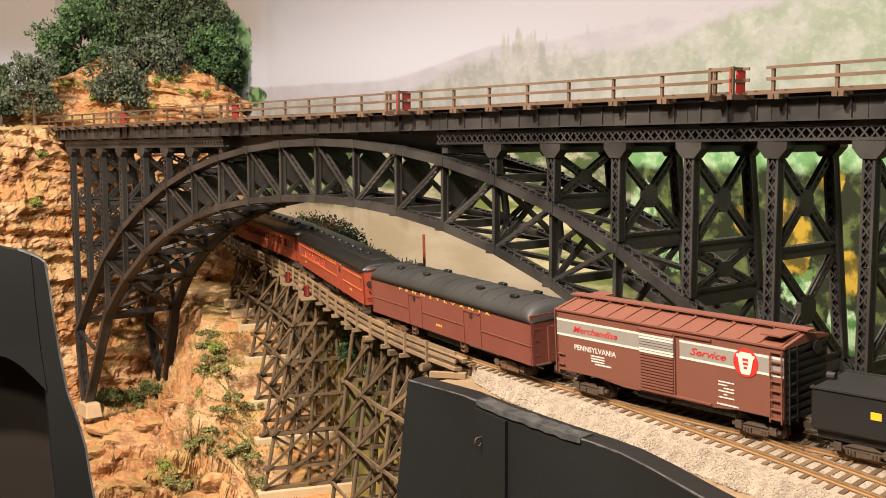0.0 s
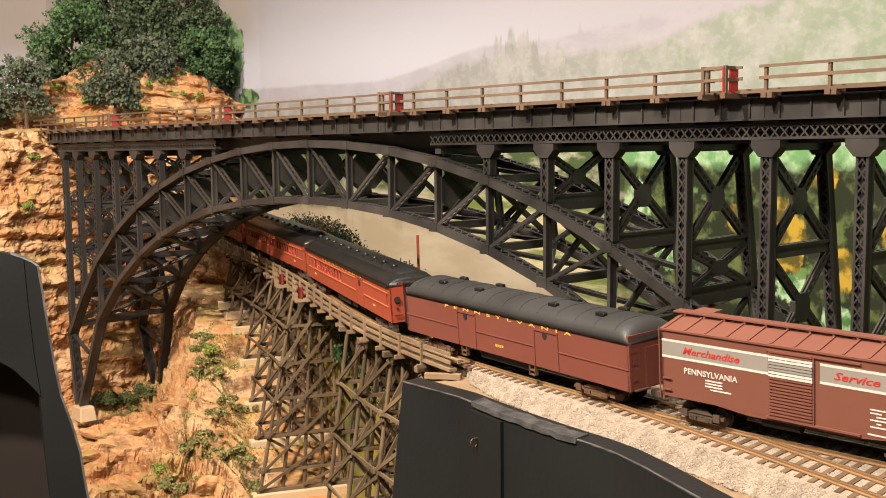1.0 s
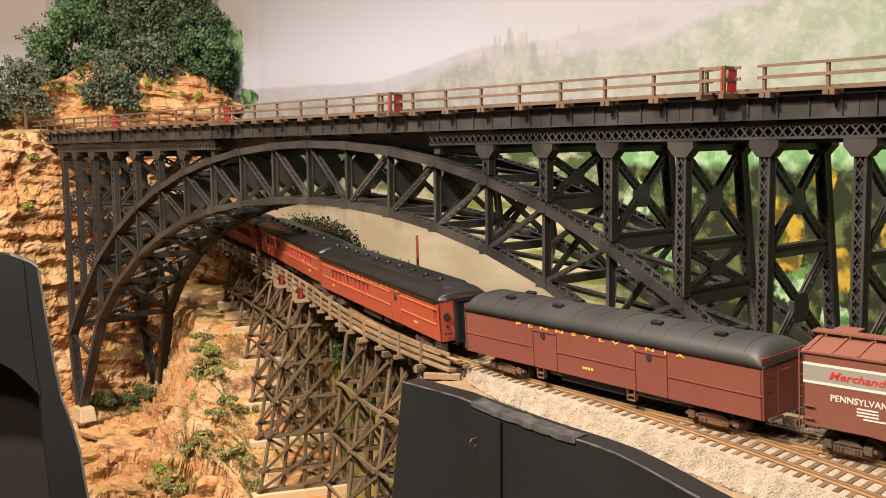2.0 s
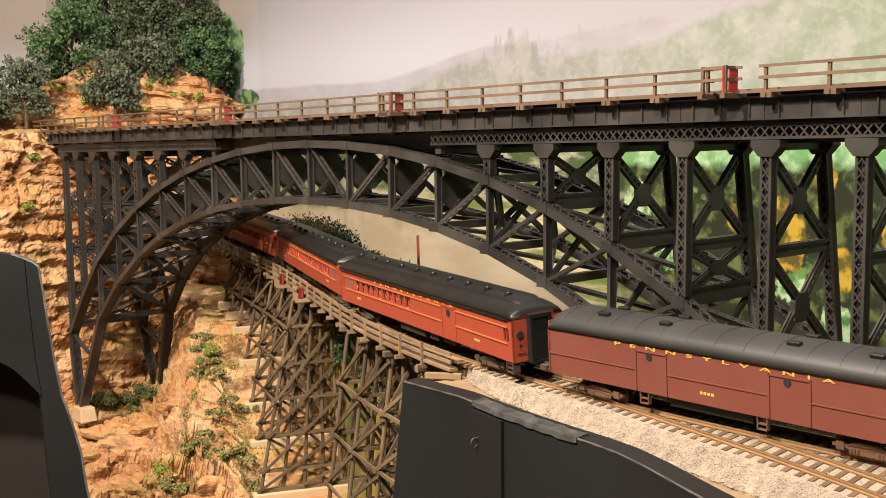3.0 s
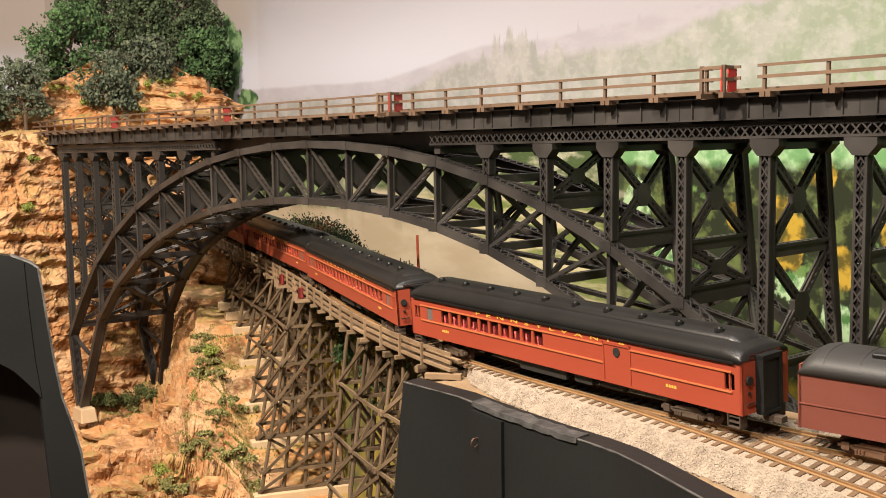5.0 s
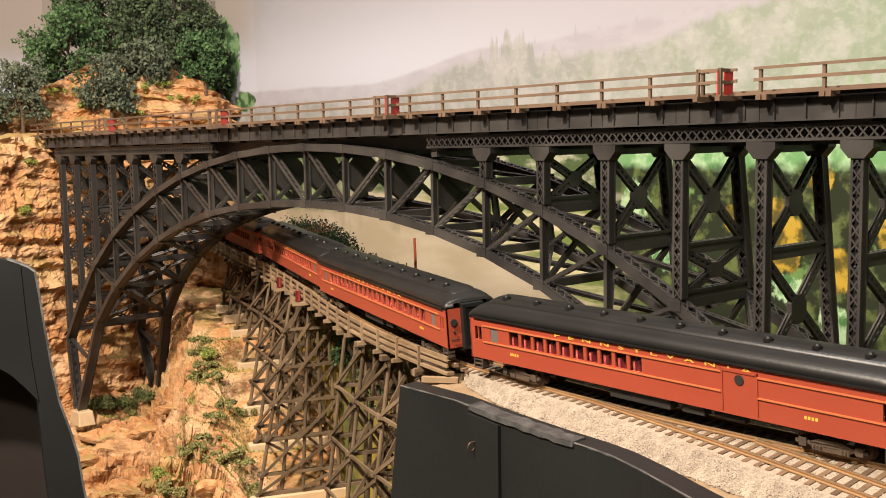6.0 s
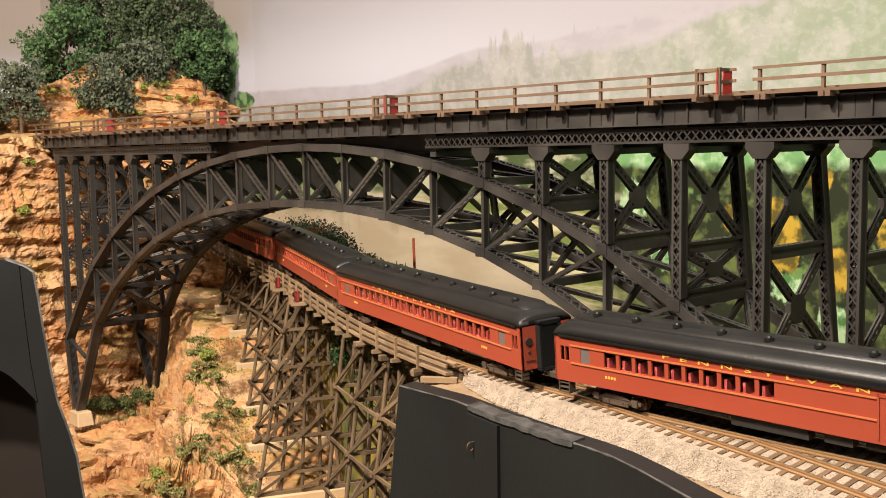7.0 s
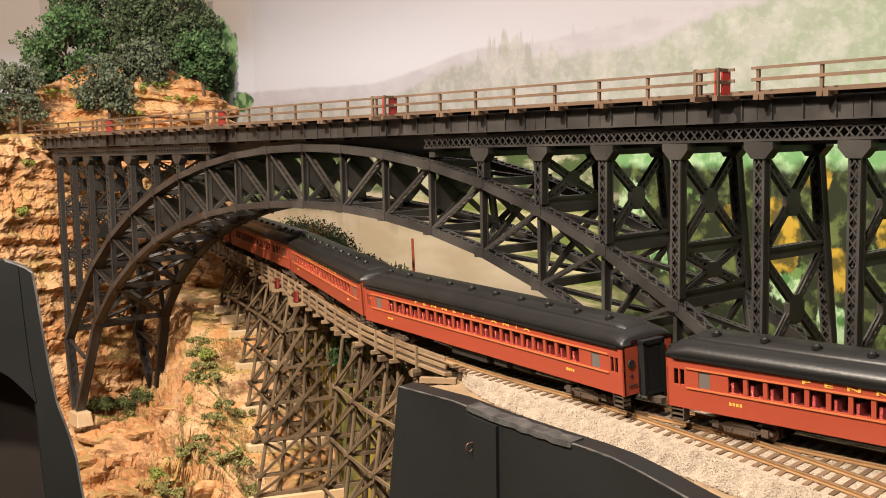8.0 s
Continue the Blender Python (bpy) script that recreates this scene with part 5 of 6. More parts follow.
def side_wall(L, y, thick, z0, z1, openings, zw0, zw1):
    """One car side with window openings cut through."""
    k = Kit()
    ya, yb = (y, y + thick) if y < 0 else (y - thick, y)
    k.box((-L / 2, ya, z0), (L / 2, yb, zw0))
    k.box((-L / 2, ya, zw1), (L / 2, yb, z1))
    xs = [-L / 2]
    for a, b in sorted(openings):
        xs += [a, b]
    xs.append(L / 2)
    for a, b in zip(xs[0::2], xs[1::2]):
        if b - a > 1e-5:
            k.box((a, ya, zw0), (b, yb, zw1))
    return k


def glass_material():
    m = bpy.data.materials.new("window_glass")
    m.use_nodes = True
    b = m.node_tree.nodes["Principled BSDF"]
    b.inputs["Base Color"].default_value = (0.85, 0.86, 0.86, 1)
    b.inputs["Transmission Weight"].default_value = 1.0
    b.inputs["Roughness"].default_value = 0.06
    b.inputs["IOR"].default_value = 1.2
    return m


GLASS = glass_material()
SEAT = material("red_seat", (0.30, 0.040, 0.036), 0.7, 0, (0.22, 0.028, 0.026), 60, 0.5)
FROST = material("frosted_window", (0.13, 0.11, 0.10), 0.4, 0, (0.16, 0.15, 0.14), 80, 0.4)


def passenger_car(name, label, L, red, windows, door=None, frosted=(), vestibule=True, words="PENNSYLVANIA", words_at=0.0, words_w=0.12, seats=True):
    car = thing(name, label, "railway car", group="train cars")
    W = 0.0355
    h = W / 2
    z0, z1, top = 0.0120, 0.0385, 0.0500
    zw0, zw1 = 0.0240, 0.0323
    body_mat = red
    ops = list(windows)
    if vestibule:
        ops += [(-L / 2 + 0.0045, -L / 2 + 0.0072), (-L / 2 + 0.0080, -L / 2 + 0.0107), (L / 2 - 0.0072, L / 2 - 0.0045), (L / 2 - 0.0107, L / 2 - 0.0080)]
    ops += list(frosted)
    for y in (-h, h):
        part("side_wall", side_wall(L, y, 0.0012, z0, z1, ops, zw0, zw1), body_mat, car)
    for x, e in ((-L / 2, 1), (L / 2, -1)):
        k = Kit()
        xs = sorted((x, x + e * 0.0012))
        k.box((xs[0], -h, z0), (xs[1], -0.0052, z1 + 0.0005))
        k.box((xs[0], 0.0052, z0), (xs[1], h, z1 + 0.0005))
        k.box((xs[0], -0.0120, z1), (xs[1], 0.0120, z1 + 0.0030))
        k.box((xs[0], -0.0052, 0.034), (xs[1], 0.0052, z1 + 0.0030))
        k.box((xs[0] + e * 0.0002, -0.0052, z0), (xs[1] + e * 0.0002, 0.0052, 0.0340))
        part("end_wall", k, body_mat, car)
        k = Kit()
        xo = x - e * 0.0048
        xs = sorted((x, xo))
        for y in (-0.0075, 0.0055):
            k.box((xs[0], y, 0.0120), (xs[1], y + 0.0020, 0.0400))
        k.box((xs[0], -0.0075, 0.0385), (xs[1], 0.0075, 0.0410))
        k.box((xs[0], -0.0075, 0.0110), (xs[1], 0.0075, 0.0125))
        k.box((xs[0] + 0.001, -0.0055, 0.0125), (xs[1] - 0.001, 0.0055, 0.0385))
        part("diaphragm", k, FASCIA, car)
        k = Kit()
        k.rod((x - e * 0.0001, -0.0128, 0.0290), (x - e * 0.0012, -0.0128, 0.0290), 0.0024, 10)
        k.rod((x - e * 0.0001, -0.0128, 0.0225), (x - e * 0.0009, -0.0128, 0.0225), 0.0009, 6)
        k.beam((x - e * 0.0010, -0.0155, 0.0175), (x - e * 0.0010, -0.0095, 0.0175), 0.0006, 0.0006)
        part("brake_wheel", k, UNDER, car)
        k = Kit()
        k.box(tuple(min(a, b) for a, b in zip((x - e * 0.011, -0.0022, 0.0070), (x, 0.0022, 0.0100))), tuple(max(a, b) for a, b in zip((x - e * 0.011, -0.0022, 0.0070), (x, 0.0022, 0.0100))))
        part("coupler", k, TRUCKG, car)
    # roof: main shell, raised clerestory, rounded ends
    k = Kit()
    rings = []
    prof = arc(h + 0.0007, z1 - 0.0004, 0.0475, 14, 2.6)
    for f, sc in ((-1.0, 0.52), (-0.985, 0.70), (-0.955, 0.88), (-0.91, 1.0), (0.91, 1.0), (0.955, 0.88), (0.985, 0.70), (1.0, 0.52)):
        rings.append([(f * L / 2, y * (1 if abs(f) < 0.99 else 0.99), z1 - 0.0004 + (z - z1 + 0.0004) * max(sc, 0.22)) for y, z in prof])
    k.loft(rings)
    roof = part("roof", k, ROOF, car, smooth=True)
    k = Kit()
    rings = []
    prof = arc(h * 0.60, 0.0440, top, 10, 3.0)
    for f, sc in ((-0.965, 0.05), (-0.94, 0.6), (-0.90, 1.0), (0.90, 1.0), (0.94, 0.6), (0.965, 0.05)):
        rings.append([(f * L / 2, y * (0.75 + 0.25 * sc), 0.0440 + (z - 0.0440) * sc) for y, z in prof])
    k.loft(rings)
    part("clerestory", k, ROOF, roof, smooth=True)
    k = Kit()
    for y in (-h - 0.0009, h + 0.0009):
        k.beam((-L / 2 + 0.004, y, z1 - 0.0002), (L / 2 - 0.004, y, z1 - 0.0002), 0.0010, 0.0010, (0, 1, 0))
    part("gutter", k, ROOF, roof)
    n = 10
    for i in range(n):
        x = -L * 0.42 + L * 0.84 * i / (n - 1)
        k = Kit()
        k.rod((x, -0.0060, top - 0.0008), (x, -0.0060, top + 0.0009), 0.0027, 14, 0.0025)
        k.rod((x, -0.0060, top + 0.0009), (x, -0.0060, top + 0.0017), 0.0019, 12, 0.0015)
        part("roof_vent", k, ROOF, roof)
    # belt rails and letterboard edges
    for zz in (zw0 - 0.0009, zw1 + 0.0010):
        for y in (-h - 0.0003, h + 0.0003):
            stops = (-L / 2 + 0.012, L / 2 - 0.012) if not door else (-L / 2 + 0.012, door[0], door[1], L / 2 - 0.006)
            for a, b in zip(stops[0::2], stops[1::2]):
                part("belt_rail", Kit().box((a, y - 0.0004, zz - 0.0004), (b, y + 0.0004, zz + 0.0004)), BELT, car)
    # glazing, floor, seats
    k = Kit()
    for y in (-h + 0.0009, h - 0.0009):
        k.box((-L / 2 + 0.002, y - 0.0001, zw0 - 0.001), (L / 2 - 0.002, y + 0.0001, zw1 + 0.001))
    g = part("glazing", k, GLASS, car)
    g.visible_shadow = False
    part("floor_pan", Kit().box((-L / 2 + 0.001, -h + 0.0013, 0.0125), (L / 2 - 0.001, h - 0.0013, 0.0150)), UNDER, car)
    for a, b in frosted:
        part("frosted_pane", Kit().box((a, -h + 0.0003, zw0), (b, -h + 0.0007, zw1)), FROST, car)
    if seats:
        for a, b in windows[::1]:
            k = Kit()
            for y in (-0.0113, 0.0113):
                k.box((a + 0.0006, y - 0.0046, 0.0150), (a + 0.0050, y + 0.0046, 0.0225))
                k.box((a + 0.0006, y - 0.0046, 0.0225), (a + 0.0022, y + 0.0046, 0.0288))
            part("seat", k, SEAT, car)
    # baggage door
    if door:
        for y, e in ((-h, -1), (h, 1)):
            k = Kit()
            a, b = door
            k.box((a, y - 0.0005 if e < 0 else y, z0 + 0.002), (a + 0.0010, y if e < 0 else y + 0.0005, z1 - 0.003))
            k.box((b - 0.0010, y - 0.0005 if e < 0 else y, z0 + 0.002), (b, y if e < 0 else y + 0.0005, z1 - 0.003))
            k.box((a, y - 0.0005 if e < 0 else y, z1 - 0.0045), (b, y if e < 0 else y + 0.0005, z1 - 0.003))
            d = part("baggage_door", k, body_mat, car)
            k = Kit().rod(((a + b) / 2, y + e * 0.0005, 0.0305), ((a + b) / 2, y - e * 0.0004, 0.0305), 0.0026, 16)
            part("door_window", k, UNDER, d)
    # underframe
    k = Kit()
    k.box((-L / 2 + 0.06, -0.004, 0.0060), (L / 2 - 0.06, 0.004, 0.0125))
    k.box((-0.030, -0.0150, 0.0058), (0.012, -0.0085, 0.0118))
    k.box((0.020, -0.0150, 0.0066), (0.034, -0.0090, 0.0118))
    k.box((-0.052, 0.0085, 0.0060), (-0.012, 0.0150, 0.0118))
    k.rod((0.040, -0.012, 0.0090), (0.058, -0.012, 0.0090), 0.0026, 10)
    part("underframe", k, UNDER, car)
    if vestibule:
        for x, e in ((-L / 2, 1), (L / 2, -1)):
            for y in (-h + 0.0028, h - 0.0028):
                k = Kit()
                xa, xb = sorted((x + e * 0.0018, x + e * 0.0098))
                for j in range(3):
                    k.box((xa, y - 0.0026 + 0.0003 * j, 0.0048 + 0.0026 * j), (xb, y + 0.0026, 0.0056 + 0.0026 * j))
                k.box((xa, y - 0.0026, 0.0046), (xa + 0.0006, y + 0.0026, 0.0125))
                k.box((xb - 0.0006, y - 0.0026, 0.0046), (xb, y + 0.0026, 0.0125))
                part("step", k, TRUCKG, car)
    if words:
        text_part(words, 0.0032, GOLD, car, on_side(words_at, (zw1 + z1) / 2 + 0.0004, -h - 0.0002), words_w, 2.2)
    for x in (-L / 2 + 0.040, L / 2 - 0.046):
        number_bar(car, x, 0.0185, -h, 0.0078, 0.0015, GOLD)
    sets = [build_truck(car, x, 0.028, TRUCKG, 2) for x in (-L / 2 + 0.040, L / 2 - 0.040)]
    return car, sets, L


def baggage_car():
    car = thing("baggage_car", "tuscan brown baggage car with grey black roof and gold lettering", "railway car", group="train cars")
    L, W = 0.226, 0.0355
    h = W / 2
    z0, z1, top = 0.0118, 0.0385, 0.0490
    for y in (-h, h):
        part("side_wall", Kit().box((-L / 2, min(y, y * 0.93), z0), (L / 2, max(y, y * 0.93), z1)), TUSCAN, car)
    for x, e in ((-L / 2, 1), (L / 2, -1)):
        xs = sorted((x, x + e * 0.0012))
        k = Kit().box((xs[0], -h, z0), (xs[1], h, z1 + 0.004))
        xs = sorted((x, x - e * 0.0006))
        k.box((xs[0], -h, z0), (xs[1], -h + 0.002, z1)).box((xs[0], h - 0.002, z0), (xs[1], h, z1))
        end = part("end_wall", k, TUSCAN, car)
        xs = sorted((x, x - e * 0.0010))
        part("end_door", Kit().box((xs[0], -0.006, z0 + 0.001), (xs[1], 0.006, z1 - 0.004)), TUSCAN, end)
        k = Kit()
        for z in (0.0185, 0.0275, 0.0345):
            k.beam((x - e * 0.0012, -h + 0.002, z), (x - e * 0.0012, -h + 0.005, z), 0.0003, 0.0003)
        k.beam((x - e * 0.0025, -0.016, 0.0125), (x - e * 0.0025, -0.006, 0.0125), 0.0022, 0.0008, (1, 0, 0))
        part("grab_iron", k, WHEEL, end)
        lo = tuple(min(a, b) for a, b in zip((x - e * 0.008, -0.0022, 0.0070), (x, 0.0022, 0.0100)))
        hi = tuple(max(a, b) for a, b in zip((x - e * 0.008, -0.0022, 0.0070), (x, 0.0022, 0.0100)))
        part("coupler", Kit().box(lo, hi), TRUCKG, car)
    k = Kit()
    rings = []
    prof = arc(h + 0.0008, z1 - 0.0006, top, 14, 2.5)
    for f, sc, wy in ((-1.004, 0.15, 0.98), (-0.992, 0.62, 1), (-0.965, 0.9, 1), (-0.93, 1.0, 1), (0.93, 1.0, 1), (0.965, 0.9, 1), (0.992, 0.62, 1), (1.004, 0.15, 0.98)):
        rings.append([(f * L / 2, y * wy, z1 - 0.0006 + (z - z1 + 0.0006) * sc) for y, z in prof])
    k.loft(rings)
    roof = part("roof", k, ROOF_GREY, car, smooth=True)
    k = Kit()
    for i in range(13):
        x = -L / 2 * 0.9 + L * 0.9 * i / 12
        pr = arc(h + 0.0008, z1 - 0.0006, top + 0.0001, 14, 2.5)
        for a, b in zip(pr[2:-3], pr[3:-2]):
            k.beam((x, *a), (x, *b), 0.0005, 0.0002, (1, 0, 0))
    part("roof_seam", k, ROOF_GREY, roof)
    for x in (-0.078, -0.036, 0.040, 0.082):
        for y in (-0.0085, 0.0085):
            k = Kit().box((x - 0.0036, y - 0.0018, top - 0.0022), (x + 0.0036, y + 0.0018, top + 0.0010))
            part("roof_vent", k, ROOF, roof, bevel=0.0005)
    for a, b in ((-0.0500, -0.0290), (0.0310, 0.0540)):
        for y, e in ((-h, -1), (h, 1)):
            k = Kit()
            lo, hi = sorted((y, y + e * 0.0006))
            k.box((a, lo, z0 + 0.001), (a + 0.0010, hi, z1 - 0.0035))
            k.box((b - 0.0008, lo, z0 + 0.001), (b, hi, z1 - 0.0035))
            k.box((a, lo, z1 - 0.0046), (b, hi, z1 - 0.0036))
            d = part("baggage_door", k, TUSCAN, car)
            part("door_window", Kit().rod(((a + b) / 2 - 0.001, y + e * 0.0004, 0.0318), ((a + b) / 2 - 0.001, y - e * 0.0004, 0.0318), 0.0020, 14), UNDER, d)
    for y in (-h - 0.0002, h + 0.0002):
        for a, b in ((-L / 2, -0.050), (-0.029, 0.031), (0.054, L / 2)):
            part("belt_rail", Kit().box((a, y - 0.0003, 0.0235), (b, y + 0.0003, 0.0241)), TUSCAN, car)
    text_part("PENNSYLVANIA", 0.0027, GOLD, car, on_side(0.001, 0.0362, -h - 0.0002), 0.130, 2.2)
    number_bar(car, -0.004, 0.0180, -h, 0.0090, 0.0015, GOLD)
    k = Kit().box((-0.06, -0.004, 0.006), (0.06, 0.004, 0.012))
    k.box((-0.030, -0.014, 0.0062), (0.020, -0.008, 0.0118))
    part("underframe", k, UNDER, car)
    for x in (-0.048, 0.024):
        k = Kit()
        for z in (0.0050, 0.0078):
            k.box((x, -h + 0.0006, z), (x + 0.006, -h + 0.003, z + 0.0006))
        k.box((x, -h + 0.0006, 0.005), (x + 0.0006, -h + 0.003, 0.0118)).box((x + 0.0054, -h + 0.0006, 0.005), (x + 0.006, -h + 0.003, 0.0118))
        part("step", k, TRUCKM, car)
    sets = [build_truck(car, x, 0.0265, TRUCKM) for x in (-L / 2 + 0.034, L / 2 - 0.034)]
    return car, sets, L


def box_car():
    car = thing("box_car", "brown steel box car with grey stripe and red keystone emblem", "railway car", group="train cars")
    L, W = 0.1500, 0.0365
    h = W / 2
    z0, z1 = 0.0122, 0.0500
    part("side_wall", Kit().box((-L / 2, -h, z0 + 0.002), (L / 2, -h + 0.001, z1)), BOXCAR, car)
    part("side_wall", Kit().box((-L / 2, h - 0.001, z0 + 0.002), (L / 2, h, z1)), BOXCAR, car)
    k = Kit()
    for a, b in ((-L / 2 + 0.030, 0.030),):
        for y in (-h, h - 0.001):
            k.prism([(a, y + 0.0001, z0 + 0.002), (b + 0.02, y + 0.0001, z0 + 0.002), (b, y + 0.0001, z0), (a + 0.02, y + 0.0001, z0)], (0, 0.0008, 0))
    part("side_sill", k, BOXCAR, car)
    for x, e in ((-L / 2, 1), (L / 2, -1)):
        xs = sorted((x, x + e * 0.001))
        k = Kit().prism([(xs[0], -h, z0), (xs[0], h, z0), (xs[0], h, z1), (xs[0], 0, z1 + 0.0038), (xs[0], -h, z1)], (xs[1] - xs[0], 0, 0))
        for i in range(9):
            z = z0 + 0.003 + i * 0.0040
            k.beam((x - e * 0.0004, -h + 0.002, z), (x - e * 0.0004, h - 0.002, z), 0.0012, 0.0018, (1, 0, 0))
        # the leading end and its ladder go black: their shade is put into the colour
        end = part("corrugated_end", k, BLACK_END_SHADE if e < 0 else BOXCAR, car)
        k = Kit()
        for y in (-h + 0.001, -h + 0.0075):
            k.beam((x - e * 0.0022, y, z0), (x - e * 0.0022, y, z1), 0.0006, 0.0006)
        for i in range(7):
            z = z0 + 0.003 + i * 0.0055
            k.beam((x - e * 0.0022, -h + 0.001, z), (x - e * 0.0022, -h + 0.0075, z), 0.0006, 0.0006)
        part("ladder", k, BLACK_END_SHADE if e < 0 else BOXCAR, end)
        k = Kit()
        k.rod((x - e * 0.002, 0.006, z1 - 0.004), (x - e * 0.0028, 0.006, z1 - 0.004), 0.0034, 14)
        k.rod((x, 0.006, z1 - 0.004), (x - e * 0.003, 0.006, z1 - 0.004), 0.0007, 6)
        part("brake_wheel", k, UNDER, end)
        lo = tuple(min(a, b) for a, b in zip((x - e * 0.008, -0.0022, 0.0070), (x, 0.0022, 0.0100)))
        hi = tuple(max(a, b) for a, b in zip((x - e * 0.008, -0.0022, 0.0070), (x, 0.0022, 0.0100)))
        part("coupler", Kit().box(lo, hi), TRUCKG, car)
    # roof with cross ribs and running board
    k = Kit().prism([(-L / 2 - 0.0006, -h - 0.0008, z1 - 0.001), (-L / 2 - 0.0006, h + 0.0008, z1 - 0.001), (-L / 2 - 0.0006, h + 0.0008, z1),
                     (-L / 2 - 0.0006, 0, z1 + 0.0040), (-L / 2 - 0.0006, -h - 0.0008, z1)], (L + 0.0012, 0, 0))
    roof = part("roof", k, BOXCAR, car)
    for i in range(13):
        x = -L / 2 + 0.002 + (L - 0.004) * i / 12
        k = Kit()
        for y in (-1, 1):
            k.beam((x, y * h, z1 + 0.0002), (x, y * 0.001, z1 + 0.0042), 0.0012, 0.0008, (1, 0, 0))
        part("roof_rib", k, BOXCAR, roof)
    k = Kit()
    for y in (-0.0023, 0.0, 0.0023):
        k.box((-L / 2 - 0.003, y - 0.0010, z1 + 0.0052), (L / 2 + 0.003, y + 0.0010, z1 + 0.0060))
    for i in range(13):
        x = -L / 2 + 0.004 + (L - 0.008) * i / 12
        k.box((x - 0.0005, -0.003, z1 + 0.0036), (x + 0.0005, 0.003, z1 + 0.0052))
    part("running_board", k, BOXCAR, roof)
    for x, y in ((L / 2 - 0.008, -0.010), (-L / 2 + 0.008, 0.010)):
        part("roof_walk_end", Kit().box((x - 0.006, y - 0.007, z1 + 0.0040), (x + 0.006, y + 0.007, z1 + 0.0047)), BOXCAR, roof)
    # stripe, in three runs with the door's between
    for a, b in ((-L / 2 + 0.0002, -0.0132), (0.0132, L / 2 - 0.0002)):
        k = Kit().box((a, -h - 0.0001, 0.0352), (b, -h, 0.0442))
        st = part("stripe", k, GREY, car)
        part("stripe_line", Kit().box((a, -h - 0.00018, 0.0434), (b, -h, 0.0446)), WHITE, st)
        part("stripe_line", Kit().box((a, -h - 0.00018, 0.0348), (b, -h, 0.0360)), WHITE, st)
        m = (a + b) / 2 - (0.002 if a < 0 else 0.0135)
        text_part("Merchandise" if a < 0 else "Service", 0.0052, SIGNRED, st, on_side(m, 0.0396, -h - 0.00022), 0.033 if a < 0 else 0.022, 1.0, "script_lettering", shear=0.35)
    # doors
    for y, e in ((-h, -1), (h, 1)):
        lo, hi = sorted((y, y + e * 0.0009))
        door = part("sliding_door", Kit().box((-0.0132, lo, z0 + 0.0022), (0.0105, hi, z1 - 0.0035)), BOXCAR, car)
        k = Kit()
        for i in range(20):
            z = z0 + 0.0038 + i * 0.00162
            if e < 0 and 0.0345 < z < 0.0445:
                continue
            k.beam((-0.0124, y + e * 0.0011, z), (0.0097, y + e * 0.0011, z), 0.0007, 0.0009, (0, 1, 0))
        part("door_rib", k, BOXCAR, door)
        if e < 0:
            k = Kit()
            grey = Kit()
            for i in range(7):
                z = 0.0352 + i * 0.00150
                (k if i in (0, 1, 5, 6) else grey).beam((-0.0126, y - 0.0012, z), (0.0100, y - 0.0012, z), 0.0008, 0.0011, (0, 1, 0))
            part("door_stripe", k, WHITE, door)
            part("door_stripe", grey, GREY, door, "grey band between the white door stripes")
        for z in (z1 - 0.0034, z0 + 0.0012):
            part("door_track", Kit().box((-0.0145, lo, z), (0.0330, hi, z + 0.0010)), BOXCAR, car)
    text_part("PENNSYLVANIA", 0.0042, WHITE, car, on_side(-0.0460, 0.0292, -h - 0.0002), 0.0310, 1.0)
    k = Kit()
    for i in range(4):
        k.box((-0.0490 + (0.0 if i != 3 else 0.003), -h - 0.0002, 0.0258 - i * 0.0015), (-0.0390 + (0.005 if i == 3 else 0), -h, 0.0265 - i * 0.0015))
    part("data_bars", k, WHITE, car)
    k = Kit()
    for i in range(6):
        k.box((0.0372 + (0.003 if i in (2, 4) else 0), -h - 0.0002, 0.0267 - i * 0.0016), (0.0465 - (0.004 if i in (1, 4) else 0), -h, 0.0273 - i * 0.0016))
    k.box((0.0362, -h - 0.0002, 0.0150), (0.0490, -h, 0.0157))
    part("data_bars", k, WHITE, car)
    # emblem: red disc with white keystone
    c = (0.0535, -h - 0.0004, 0.0390)
    disc = part("emblem_disc", Kit().rod((c[0], -h, c[2]), (c[0], -h - 0.0003, c[2]), 0.0072, 28), SIGNRED, car, "red round emblem with a white keystone")
    key = [(-0.0033, 0.0052), (0.0033, 0.0052), (0.0037, 0.0042), (0.0052, 0.0042), (0.0052, 0.0026), (0.0044, 0.0024), (0.0030, -0.0046), (0.0022, -0.0058),
           (-0.0022, -0.0058), (-0.0030, -0.0046), (-0.0044, 0.0024), (-0.0052, 0.0026), (-0.0052, 0.0042), (-0.0037, 0.0042)]
    part("keystone", Kit().prism([(c[0] + x, -h - 0.0003, c[2] + z) for x, z in key], (0, -0.0002, 0)), WHITE, disc)
    k = Kit()
    for a, b, z in ((-0.0016, 0.0016, 0.0016), (-0.0014, 0.0014, -0.0004), (-0.0010, 0.0010, -0.0024)):
        k.box((c[0] + a, -h - 0.0006, c[2] + z - 0.0006), (c[0] + b, -h - 0.0005, c[2] + z + 0.0006))
    part("monogram_bars", k, SIGNRED, disc)
    # ladder on the side and grabs
    k = Kit()
    for x in (L / 2 - 0.0072, L / 2 - 0.0008):
        k.beam((x, -h - 0.0012, z0), (x, -h - 0.0012, z1 - 0.003), 0.0006, 0.0007)
    for i in range(8):
        z = z0 + 0.002 + i * 0.0047
        k.beam((L / 2 - 0.0072, -h - 0.0012, z), (L / 2 - 0.0008, -h - 0.0012, z), 0.0006, 0.0008)
